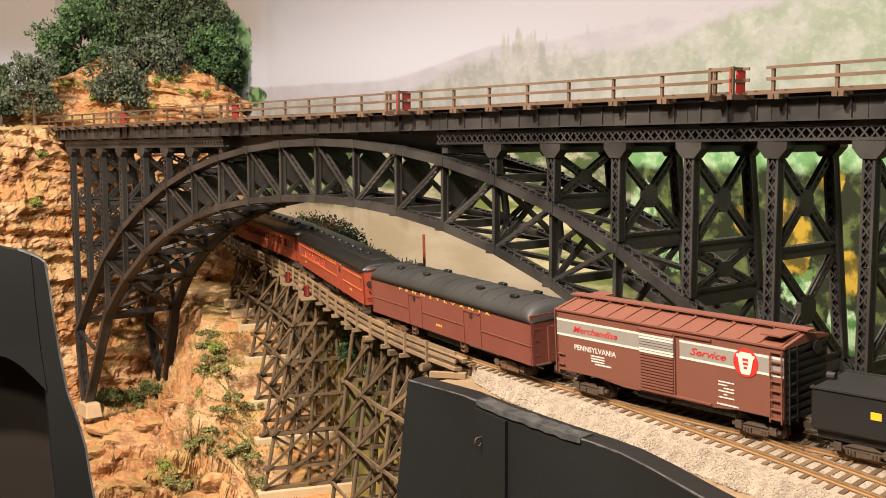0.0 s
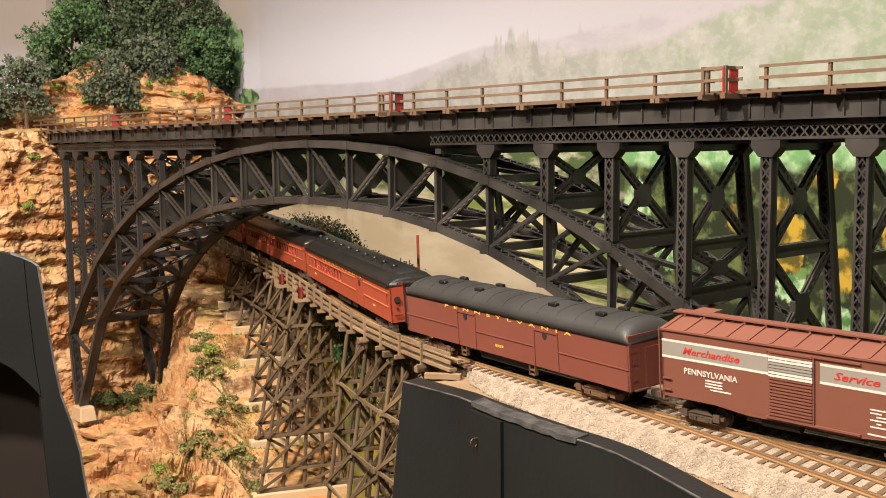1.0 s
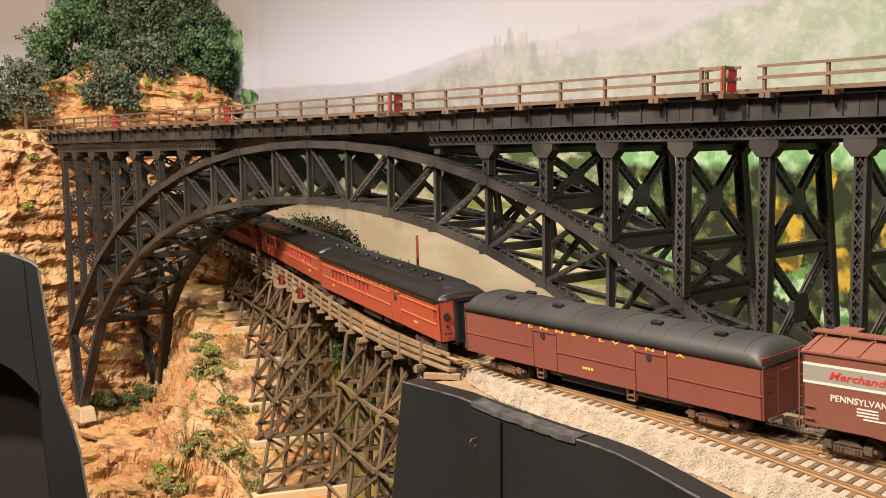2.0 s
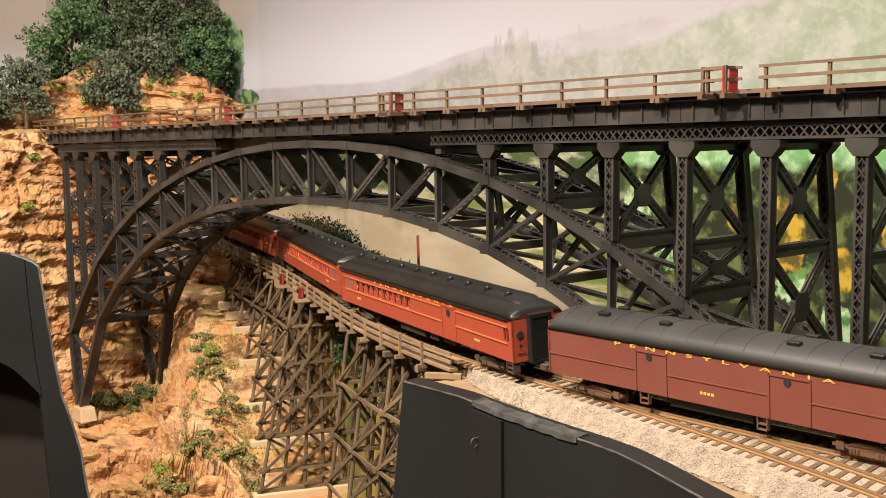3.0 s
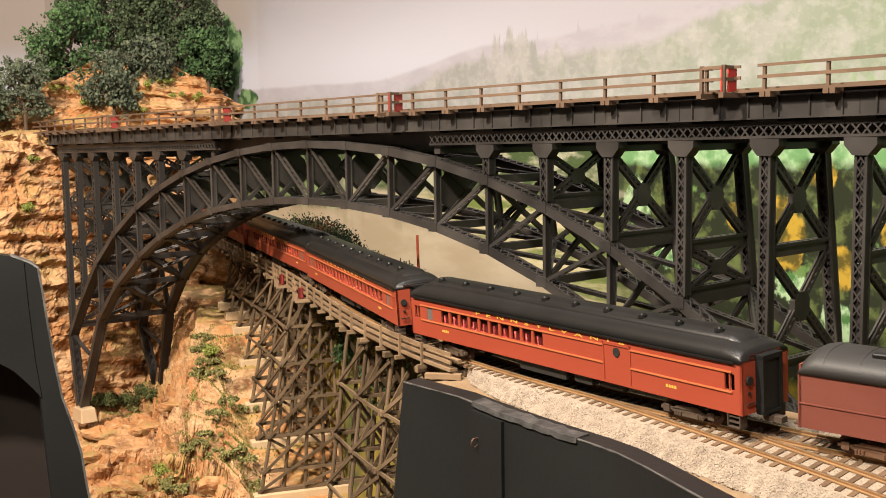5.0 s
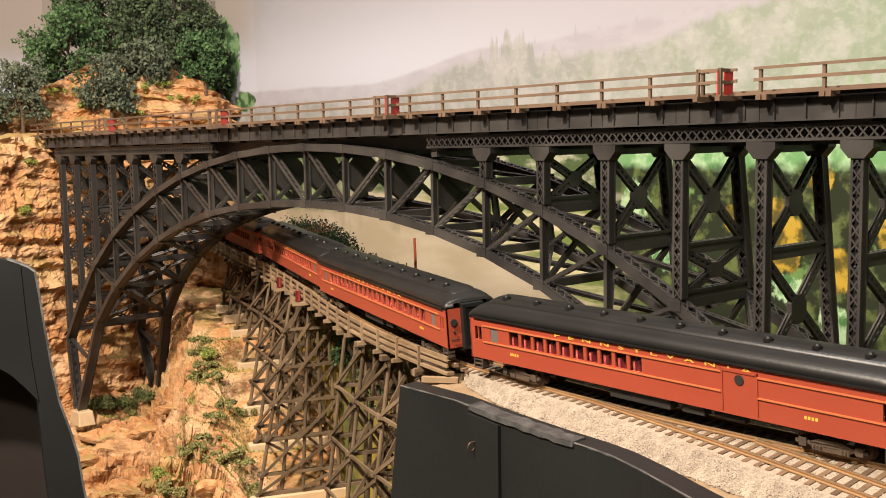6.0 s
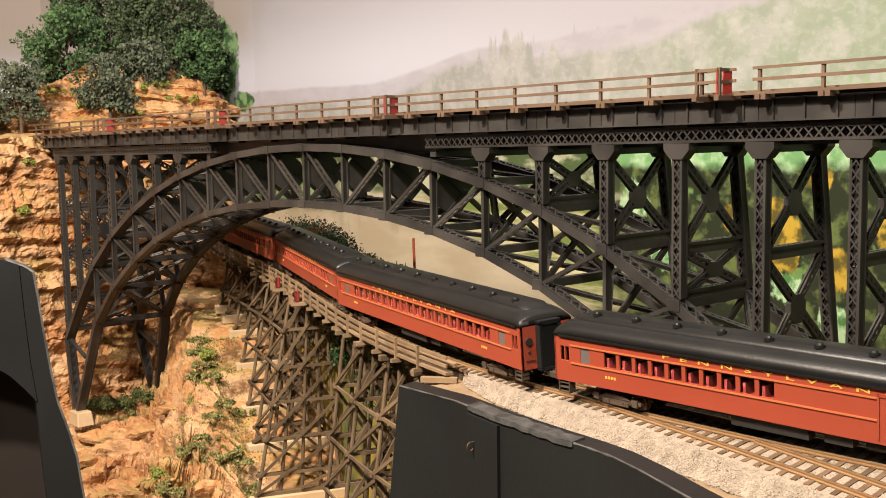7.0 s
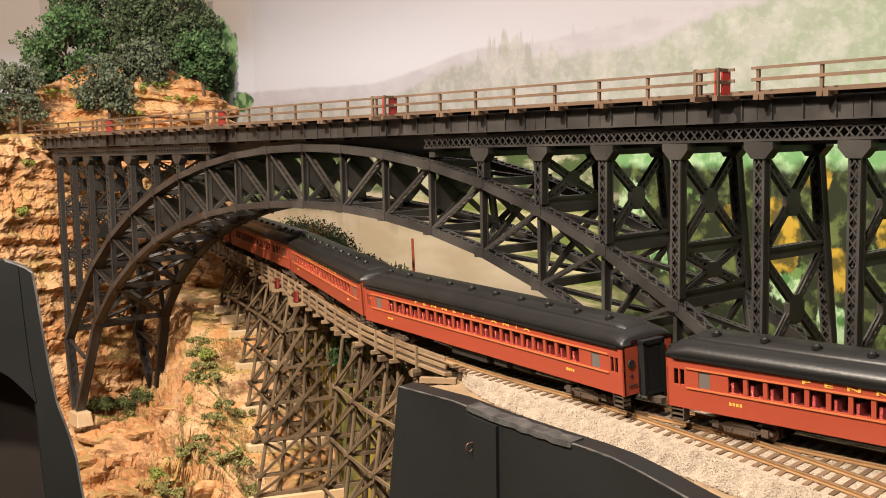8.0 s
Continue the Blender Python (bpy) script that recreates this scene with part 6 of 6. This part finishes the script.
    part("side_ladder", k, BOXCAR, car)
    k = Kit()
    for z in (0.0180, 0.0240):
        k.beam((-L / 2 + 0.001, -h - 0.0010, z), (-L / 2 + 0.006, -h - 0.0010, z), 0.0006, 0.0006)
    part("grab_iron", k, BOXCAR, car)
    k = Kit().box((-0.045, -0.005, 0.0065), (0.045, 0.005, 0.0135)).box((-0.070, -0.013, 0.0118), (0.070, 0.013, 0.0135))
    k.rod((-0.02, -0.011, 0.0090), (0.0, -0.011, 0.0090), 0.0028, 10)
    part("underframe", k, UNDER, car)
    sets = [build_truck(car, x, 0.0195, TRUCKG) for x in (-L / 2 + 0.020, L / 2 - 0.020)]
    return car, sets, L


def tender():
    car = thing("tender", "black steam locomotive tender with yellow lettering", "tender", group="train cars")
    L, W = 0.115, 0.0345
    h = W / 2
    k = Kit().box((-L / 2, -h, 0.0125), (L / 2, h, 0.0330))
    body = part("body", k, BLACK_END_SHADE, car, bevel=0.0012)
    k = Kit().box((-L / 2 + 0.045, -h + 0.001, 0.0330), (L / 2, h - 0.001, 0.0400))
    part("coal_bunker", k, BLACK_END_SHADE, car, bevel=0.001)
    k = Kit()
    for y in (-h, h):
        k.beam((-L / 2, y, 0.0330), (L / 2, y, 0.0330), 0.0012, 0.0010, (0, 1, 0))
    part("top_rim", k, UNDER, car)
    k = Kit()
    for x in (-L / 2 - 0.0008,):
        for y in (-0.013, 0.013):
            k.rod((x, y, 0.0135), (x, y, 0.0330), 0.0004, 6)
    part("handrail", k, WHEEL, car)
    part("lamp", Kit().rod((-L / 2, 0, 0.0345), (-L / 2 + 0.004, 0, 0.0345), 0.0020, 10), UNDER, car)
    k = Kit()
    for i in range(8):
        x = -L / 2 + 0.029 + i * 0.0085
        k.box((x, -h - 0.0002, 0.0225), (x + 0.005, -h, 0.0260))
    part("lettering_bars", k, YELLOW, car)
    part("underframe", Kit().box((-L / 2 + 0.002, -0.014, 0.0085), (L / 2 - 0.002, 0.014, 0.0125)), UNDER, car)
    part("coupler", Kit().box((-L / 2 - 0.008, -0.0022, 0.0070), (-L / 2, 0.0022, 0.0100)), TRUCKG, car)
    sets = [build_truck(car, x, 0.024, TRUCKG) for x in (-L / 2 + 0.024, L / 2 - 0.024)]
    return car, sets, L


BELT = material("belt_rail_paint", (0.46, 0.135, 0.050), 0.5, 0, (0.4, 0.10, 0.04), 60, 0.3)
ROOF_GREY = material("baggage_roof_grey", (0.026, 0.025, 0.024), 0.5, 0, (0.024, 0.024, 0.023), 60, 0.5, 0.1, 600, (0.08, 0.08, 0.076), 14, 0.4)
# tender black, deepened for shade; also the shade on the box car's leading end
BLACK_END_SHADE = material("end_black_paint", (0.013, 0.012, 0.0115), 0.6, 0, (0.020, 0.019, 0.018), 60, 0.5)


def coach_windows(L, n, a, b):
    out = []
    p = (b - a) / n
    for i in range(n):
        out.append((a + p * i + p * 0.11, a + p * i + p * 0.89))
    return out


def build_train():
    """Cars with the middle of each one's place along the line at 0 s."""
    fleet = []
    fleet.append((tender(), 0.4515 + 0.0575))
    fleet.append((box_car(), 0.3657))
    fleet.append((baggage_car(), 0.1600))
    Lc = 0.287
    comb = passenger_car("combine_car", "red combination coach and baggage car with black roof and gold lettering", Lc, RED,
                         coach_windows(Lc, 10, -0.109, -0.003), (0.047, 0.0685), [(-0.1245, -0.1180)], True, "PENNSYLVANIA", -0.002, 0.134)
    fleet.append((comb, -0.1215))
    Lp = 0.297
    first = passenger_car("coach", "red passenger coach with row of windows and black roof", Lp, RED,
                          coach_windows(Lp, 20, -0.112, 0.112), None, [(-0.1290, -0.1215), (0.1215, 0.1290)], True, "PENNSYLVANIA", -0.003, 0.136)
    fleet.append((first, -0.4350))
    for i in range(1, 4):
        car = copy_thing(first[0], Matrix())
        trucks = [c for c in car.children if c.name.startswith("truck")]
        sets = [(t, [w for w in t.children]) for t in trucks]
        fleet.append(((car, sets, Lp), -0.4350 - 0.3085 * i))
    return fleet


def pose_at(s, base):
    """Place of a car whose middle is s along the line, on two trucks base apart."""
    a, _ = track_at(s - base / 2)
    b, _ = track_at(s + base / 2)
    d = b - a
    return Matrix.Translation((a + b) / 2) @ Matrix.Rotation(math.atan2(d.y, d.x), 4, "Z") @ Matrix.Rotation(CANT, 4, "X"), math.atan2(d.y, d.x)


def motions():
    """The train runs along the lower line; its trucks steer and the wheels turn."""
    for (car, sets, L), s0 in FLEET:
        base = 2 * abs(sets[0][0].location.x)
        rows = []
        steer = [[] for _ in sets]
        places = [t.location.x for t, _ in sets]
        for i in range(33):
            t = 0.25 * i
            s = s0 + SPEED * t
            m, a = pose_at(s, base)
            rows.append((t, m))
            for j, x in enumerate(places):
                _, b = track_at(s + x)
                steer[j].append((t, pose(x, 0, 0, 0, 0, math.degrees((b - a + math.pi) % (2 * math.pi) - math.pi))))
        walk(car, rows)
        for (truck, wheels), rr in zip(sets, steer):
            walk(truck, rr)
            for w in wheels:
                x, z = w.location.x, w.location.z
                spin = math.degrees(SPEED / 0.0050)
                walk(w, [(0.08 * i, pose(x, 0, z) @ Matrix.Rotation(radians(spin * 0.08 * i), 4, "Y")) for i in range(101)])




# ---------------------------------------------------------------- greens
def leaf_material(name, dark, light, rough=0.8):
    """Scenic foliage: tone changes from leaf to leaf and from clump to clump."""
    m = bpy.data.materials.new(name)
    m.use_nodes = True
    nt = m.node_tree
    b = nt.nodes["Principled BSDF"]
    b.inputs["Roughness"].default_value = rough
    b.inputs["Specular IOR Level"].default_value = 0.2
    geo = nt.nodes.new("ShaderNodeNewGeometry")
    co = nt.nodes.new("ShaderNodeTexCoord")
    n = nt.nodes.new("ShaderNodeTexNoise")
    n.inputs["Scale"].default_value = 45
    nt.links.new(co.outputs["Object"], n.inputs["Vector"])
    add = nt.nodes.new("ShaderNodeMath")
    add.operation = "MULTIPLY_ADD"
    nt.links.new(geo.outputs["Random Per Island"], add.inputs[0])
    add.inputs[1].default_value = 0.6
    nt.links.new(n.outputs["Fac"], add.inputs[2])
    mr = nt.nodes.new("ShaderNodeMapRange")
    mr.inputs["From Min"].default_value, mr.inputs["From Max"].default_value = 0.4, 1.15
    nt.links.new(add.outputs[0], mr.inputs["Value"])
    mix = nt.nodes.new("ShaderNodeMix")
    mix.data_type = "RGBA"
    nt.links.new(mr.outputs["Result"], mix.inputs[0])
    mix.inputs[6].default_value, mix.inputs[7].default_value = (*dark, 1), (*light, 1)
    nt.links.new(mix.outputs[2], b.inputs["Base Color"])
    return m


LEAF_DARK = leaf_material("dark_green_foliage", (0.015, 0.026, 0.014), (0.100, 0.138, 0.068))
LEAF_GREEN = leaf_material("bright_green_foliage", (0.017, 0.040, 0.017), (0.098, 0.178, 0.068))
LEAF_GREY = leaf_material("grey_green_foliage", (0.034, 0.048, 0.034), (0.150, 0.175, 0.110))
LEAF_OLIVE = leaf_material("olive_tuft_foliage", (0.085, 0.085, 0.020), (0.240, 0.240, 0.065))
LEAF_SCRUB = leaf_material("dry_scrub_foliage", (0.135, 0.130, 0.042), (0.33, 0.31, 0.12))
LEAF_TRAIL = leaf_material("dark_trailing_foliage", (0.040, 0.052, 0.018), (0.150, 0.170, 0.062))
LEAF_MOSS = leaf_material("moss_green_foliage", (0.14, 0.165, 0.03), (0.36, 0.40, 0.10))
LEAF_RUST = leaf_material("rusty_autumn_foliage", (0.12, 0.045, 0.015), (0.30, 0.13, 0.05))
BARK = material("grey_brown_bark", (0.11, 0.075, 0.05), 0.9, 0, (0.06, 0.04, 0.028), 120, 0.6, 0.4, 600)


def leaves(kit, c, r, n, size, rnd, flat=0.85):
    """A clump of small leaves about c, denser towards its skin."""
    for _ in range(n):
        while True:
            d = Vector((rnd.uniform(-1, 1), rnd.uniform(-1, 1), rnd.uniform(-1, 1)))
            if 0.05 < d.length < 1:
                break
        d = d.normalized() * (0.35 + 0.65 * rnd.random() ** 0.5) * rnd.uniform(0.7, 1.12)
        p = Vector(c) + Vector((d.x * r, d.y * r, d.z * r * flat))
        q = Euler((rnd.random() * 6.3, rnd.random() * 6.3, rnd.random() * 6.3)).to_matrix()
        s = size * rnd.uniform(0.55, 1.25)
        i = len(kit.v)
        kit.v += [p + q @ Vector(v) * s for v in ((-0.5, -0.1, 0), (0.0, -0.42, 0.12), (0.55, 0.05, 0), (0.05, 0.42, 0.14))]
        kit.f.append((i, i + 1, i + 2, i + 3))


def build_tree(at, height, spread, mat, seed, label, dense=1.0):
    rnd = random.Random(seed)
    root = thing("tree", label, "tree", at, "trees on the knoll")
    trunk, crown = Kit(), Kit()
    top = Vector((rnd.uniform(-0.1, 0.1) * spread, 0, height * 0.72))
    pts = [Vector((0, 0, -0.02)), Vector((rnd.uniform(-.05, .05) * spread, 0, height * 0.3)), top]
    rad = (0.0032, 0.0022, 0.0010)
    for a, b, ra, rb in zip(pts[:-1], pts[1:], rad[:-1], rad[1:]):
        trunk.rod(a, b, ra, 7, rb)
    n = 15
    for i in range(n):
        a = i * 2.4 + rnd.random()
        zz = height * (0.30 + 0.62 * (i / n) + rnd.uniform(-0.05, 0.05))
        w = spread * 0.5 * (1.0 - 0.65 * abs(zz / height - 0.52) * 1.6) * rnd.uniform(0.45, 0.95)
        c = Vector((math.cos(a) * w, math.sin(a) * w, zz))
        s = pts[1].lerp(top, min(1, max(0, zz / height - 0.25)))
        trunk.rod(s, c, 0.0011, 5, 0.0004)
        r = spread * rnd.uniform(0.16, 0.27)
        leaves(crown, c, r, int(170 * dense), 0.0056, rnd)
        for _ in range(3):
            e = c + Vector((rnd.uniform(-1, 1), rnd.uniform(-1, 1), rnd.uniform(-0.6, 0.9))).normalized() * r * 1.15
            trunk.rod(c, e, 0.0004, 4, 0.0002)
            leaves(crown, e, r * 0.36, 22, 0.0048, rnd)
    leaves(crown, top + Vector((0, 0, height * 0.1)), spread * 0.22, int(170 * dense), 0.0056, rnd)
    part("trunk", trunk, BARK, root)
    part("crown", crown, mat, root, fix=False)


def build_bush(at, wide, high, mat, seed, label, size=0.0042, name="bush", dense=1.0):
    rnd = random.Random(seed)
    k = Kit()
    n = max(5, int(dense * 9 * wide / 0.04))
    for i in range(n):
        a, w = rnd.random() * 6.3, wide * 0.5 * rnd.random() ** 0.6
        c = Vector((math.cos(a) * w, math.sin(a) * w * 0.7, high * rnd.uniform(0.15, 0.7) * (1 - 0.6 * w / (wide * 0.5))))
        leaves(k, c, max(0.004, high * 0.42), 110, size * 0.72, rnd, 0.8)
        k.rod((c.x * 0.4, c.y * 0.4, -0.006), c, 0.0004, 4)
    ob = part(name, k, mat, fix=False)
    ob.location = at
    tagged(ob, label, "bush", "bushes and tufts")


def build_greens():
    for at, h, w, mat, seed, label, dense in (
            ((-0.551, 1.715, 0.195), 0.160, 0.120, LEAF_GREEN, 1, "bushy green model tree on the sandstone knoll", 1.0),
            ((-0.477, 1.655, 0.165), 0.105, 0.076, LEAF_GREY, 2, "small grey-green model tree before the knoll", 0.8),
            ((-0.594, 1.620, 0.150), 0.110, 0.080, LEAF_GREY, 3, "thin grey-green model tree at the cliff's top", 0.5),
            ((-0.498, 1.800, 0.235), 0.190, 0.125, LEAF_DARK, 4, "tall dark green model tree on the knoll", 1.2),
            ((-0.412, 1.800, 0.230), 0.195, 0.120, LEAF_DARK, 5, "tall dark green model tree on the knoll", 1.2),
            ((-0.352, 1.735, 0.205), 0.105, 0.082, LEAF_GREEN, 6, "bright green model tree at the knoll's edge", 1.0),
            ((-0.428, 1.695, 0.215), 0.082, 0.072, LEAF_GREY, 7, "small dark grey-green model tree on the knoll", 0.8),
            ((-0.660, 1.660, 0.140), 0.115, 0.058, LEAF_DARK, 8, "narrow dark model tree behind the cliff", 1.0),
            ((-0.605, 1.765, 0.180), 0.130, 0.090, LEAF_DARK, 9, "dark green model tree behind the knoll", 1.0),
            ((-0.335, 1.830, 0.175), 0.150, 0.062, LEAF_DARK, 10, "narrow dark green model tree behind the knoll", 1.0),
            ((-0.552, 1.800, 0.250), 0.160, 0.110, LEAF_DARK, 11, "tall dark green model tree on the knoll", 1.2),
            ((-0.455, 1.770, 0.250), 0.120, 0.100, LEAF_DARK, 12, "dark green model tree on the knoll", 1.2),
            ((-0.375, 1.790, 0.215), 0.140, 0.085, LEAF_DARK, 14, "dark green model tree on the knoll", 1.2)):
        build_tree(at, h, w, mat, seed, label, dense)
    for i, (at, w, h, tone, label) in enumerate(BUSHES):
        w, h = (w * 1.25, h * 0.62) if tone == 2 else (w * 1.2, h)
        build_bush(at, w, h, (LEAF_TRAIL, LEAF_MOSS, LEAF_SCRUB, LEAF_MOSS)[tone], 40 + i, label, 0.0030 if tone == 1 else 0.0036)
    # short dry grass in patches round the bushes
    rnd = random.Random(5)
    spots = [b for b in BUSHES if b[3] in (0, 2, 3)]
    blades = Kit()
    for _ in range(11000):
        c, w = rnd.choice(spots)[:2]
        a, r = rnd.random() * 6.3, (0.008 + 1.1 * w) * rnd.random() ** 0.7
        x, y = c[0] + math.cos(a) * r * 1.4, c[1] + math.sin(a) * r
        x, y, z = GROUND(x, y) if c[2] < -0.05 else (x, y, c[2] + (y - c[1]) * 0.12 + rnd.uniform(-0.008, 0.004))
        d = Vector((rnd.uniform(-1, 1), rnd.uniform(-1, 1), 1.0)).normalized() * rnd.uniform(0.0018, 0.0045)
        i = len(blades.v)
        p = Vector((x, y, z))
        s = Vector((0.0005, rnd.uniform(-0.0004, 0.0004), 0))
        blades.v += [p - s, p + s, p + d]
        blades.f.append((i, i + 1, i + 2))
    tagged(part("grass", blades, LEAF_OLIVE, fix=False), "short dry olive grass on the rocky slope", "grass", kind="stuff")
    # planted bank beyond the lower line
    def bank(s, lat):
        p, a = track_at(s)
        return p + Vector((-math.sin(a), math.cos(a), 0)) * lat

    rings = []
    for i in range(61):
        s = -0.62 + 0.60 * i / 60
        w = lambda q: 0.004 * noise.noise(Vector((s * 20, q, 2.0)))
        fade = min(1.0, (i + 1) / 6, (61 - i) / 8)
        rings.append([bank(s, 0.034 + w(1)) + Vector((0, 0, -0.40)), bank(s, 0.036 + w(2)) + Vector((0, 0, -0.030 - 0.05 * (1 - fade))),
                      bank(s, 0.052 + w(3)) + Vector((0, 0, -0.004 - 0.05 * (1 - fade) + w(4))), bank(s, 0.085 + w(5)) + Vector((0, 0, -0.004 - 0.05 * (1 - fade) + w(6))),
                      bank(s, 0.105) + Vector((0, 0, -0.05)), bank(s, 0.11) + Vector((0, 0, -0.40))])
    tagged(part("river_bank", Kit().loft(rings), BANK), "green mossy earth bank planted with hedge beyond the lower track", "bank", kind="structure")
    rnd = random.Random(77)
    for i in range(26):
        s = -0.56 + 0.395 * i / 25
        p = bank(s, rnd.uniform(0.050, 0.078))
        tall = 0.021 + 0.010 * rnd.random() + (0.030 if s < -0.38 else 0)
        build_bush((p.x, p.y, -0.006), 0.040, tall, (LEAF_DARK, LEAF_DARK, LEAF_OLIVE, LEAF_GREY, LEAF_RUST)[0 if s > -0.25 else i % 5], 300 + i, "dark hedge bush on the bank beyond the track", dense=3.2)
    for i in range(10):
        s = -0.30 + 0.27 * i / 9
        p = bank(s, 0.034)
        build_bush((p.x, p.y, -0.05 - 0.02 * (i % 3)), 0.036, 0.034, LEAF_DARK if i % 2 else LEAF_GREEN, 500 + i, "dark green bush on the bank's slope")
    post = Kit().beam((-0.017, 1.050, -0.012), (-0.0185, 1.050, 0.0505), 0.0026, 0.0018, (1, 0, 0))
    tagged(part("marker_post", post, MARKER, bevel=0.0003), "rust red marker post on the bank", "post")
    fence = thing("picket_fence", "short weathered picket fence on the planted bank", "fence")
    for i in range(9):
        a = Vector((-0.060 + 0.0042 * i, 1.062 - 0.0020 * i, -0.010))
        part("picket", Kit().beam(a, a + Vector((0, 0, 0.036 + 0.003 * rnd.random())), 0.0009, 0.0007), PALE_TIMBER, fence)


BANK = material("mossy_bank_earth", (0.11, 0.12, 0.03), 0.9, 0, (0.045, 0.06, 0.02), 60, 0.7, 0.6, 400, (0.50, 0.36, 0.05), 11, 0.9)
MARKER = material("rust_red_post_paint", (0.30, 0.060, 0.025), 0.7, 0, (0.20, 0.04, 0.02), 120, 0.6)
BUSHES = [
    ((-0.495, 1.569, -0.238), 0.035, 0.021, 0, "dark trailing scrub on the rock bench"),
    ((-0.479, 1.571, -0.236), 0.036, 0.021, 0, "dark trailing scrub on the rock bench"),
    ((-0.477, 1.635, -0.248), 0.036, 0.021, 0, "dark trailing scrub on the rock bench"),
    ((-0.444, 1.596, -0.235), 0.036, 0.021, 0, "dark trailing scrub on the rock bench"),
    ((-0.403, 1.516, -0.213), 0.035, 0.021, 0, "dark trailing scrub on the rock bench"),
    ((-0.469, 1.578, -0.241), 0.036, 0.021, 0, "dark trailing scrub on the rock bench"),
    ((-0.446, 1.573, -0.239), 0.036, 0.021, 0, "dark trailing scrub on the rock bench"),
    ((-0.269, 1.296, -0.111), 0.022, 0.017, 3, "bright green bush on the rocky slope"),
    ((-0.290, 1.332, -0.102), 0.025, 0.017, 2, "grey-green bush on the rocky slope"),
    ((-0.276, 1.287, -0.121), 0.025, 0.017, 2, "grey-green bush on the rocky slope"),
    ((-0.281, 1.300, -0.110), 0.025, 0.017, 2, "grey-green bush on the rocky slope"),
    ((-0.284, 1.283, -0.134), 0.024, 0.016, 2, "grey-green bush on the rocky slope"),
    ((-0.259, 1.172, -0.188), 0.023, 0.016, 2, "grey-green bush on the rocky slope"),
    ((-0.236, 1.150, -0.191), 0.022, 0.015, 2, "grey-green bush on the rocky slope"),
    ((-0.214, 1.154, -0.190), 0.022, 0.015, 2, "grey-green bush on the rocky slope"),
    ((-0.250, 1.176, -0.179), 0.023, 0.016, 2, "grey-green bush on the rocky slope"),
    ((-0.337, 1.297, -0.258), 0.021, 0.016, 3, "bright green bush on the rocky slope"),
    ((-0.304, 1.218, -0.244), 0.022, 0.015, 2, "grey-green bush on the rocky slope"),
    ((-0.287, 1.186, -0.241), 0.022, 0.015, 2, "grey-green bush on the rocky slope"),
    ((-0.318, 1.243, -0.258), 0.022, 0.015, 2, "grey-green bush on the rocky slope"),
    ((-0.219, 1.229, -0.164), 0.023, 0.015, 2, "grey-green bush on the rocky slope"),
    ((-0.555, 1.515, 0.115), 0.023, 0.011, 1, "olive grass tuft on the sandstone"),
    ((-0.556, 1.502, 0.050), 0.023, 0.011, 1, "olive grass tuft on the sandstone"),
    ((-0.571, 1.701, 0.216), 0.026, 0.012, 1, "olive grass tuft on the sandstone"),
    ((-0.540, 1.685, 0.217), 0.026, 0.012, 1, "olive grass tuft on the sandstone"),
    ((-0.521, 1.683, 0.195), 0.026, 0.012, 1, "olive grass tuft on the sandstone"),
    ((-0.504, 1.692, 0.202), 0.026, 0.012, 1, "olive grass tuft on the sandstone"),
    ((-0.580, 1.687, 0.183), 0.026, 0.012, 1, "olive grass tuft on the sandstone"),
    ((-0.429, 1.688, 0.219), 0.026, 0.012, 1, "olive grass tuft on the sandstone"),
    ((-0.415, 1.700, 0.226), 0.026, 0.012, 1, "olive grass tuft on the sandstone"),
    ((-0.390, 1.702, 0.204), 0.026, 0.012, 1, "olive grass tuft on the sandstone"),
    ((-0.366, 1.717, 0.202), 0.026, 0.012, 1, "olive grass tuft on the sandstone"),
    ((-0.449, 1.676, 0.183), 0.026, 0.012, 1, "olive grass tuft on the sandstone"),
    ((-0.238, 1.185, -0.157), 0.023, 0.016, 2, "grey-green bush on the rocky slope"),
    ((-0.251, 1.354, -0.097), 0.026, 0.018, 2, "grey-green bush on the rocky slope"),
    ((-0.235, 1.205, -0.149), 0.023, 0.016, 2, "grey-green bush on the rocky slope"),
    ((-0.208, 1.150, -0.197), 0.022, 0.015, 2, "grey-green bush on the rocky slope"),
    ((-0.252, 1.249, -0.126), 0.024, 0.016, 2, "grey-green bush on the rocky slope"),
    ((-0.291, 1.219, -0.205), 0.024, 0.016, 2, "grey-green bush on the rocky slope"),
    ((-0.199, 1.138, -0.223), 0.022, 0.015, 2, "grey-green bush on the rocky slope"),
    ((-0.440, 1.560, -0.246), 0.031, 0.021, 2, "grey-green bush on the rocky slope"),
]

build_room()
GROUND = build_rocks()
build_bridge()
build_trestle()
build_track()
build_fascia()
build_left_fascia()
build_greens()
FLEET = build_train()
motions()
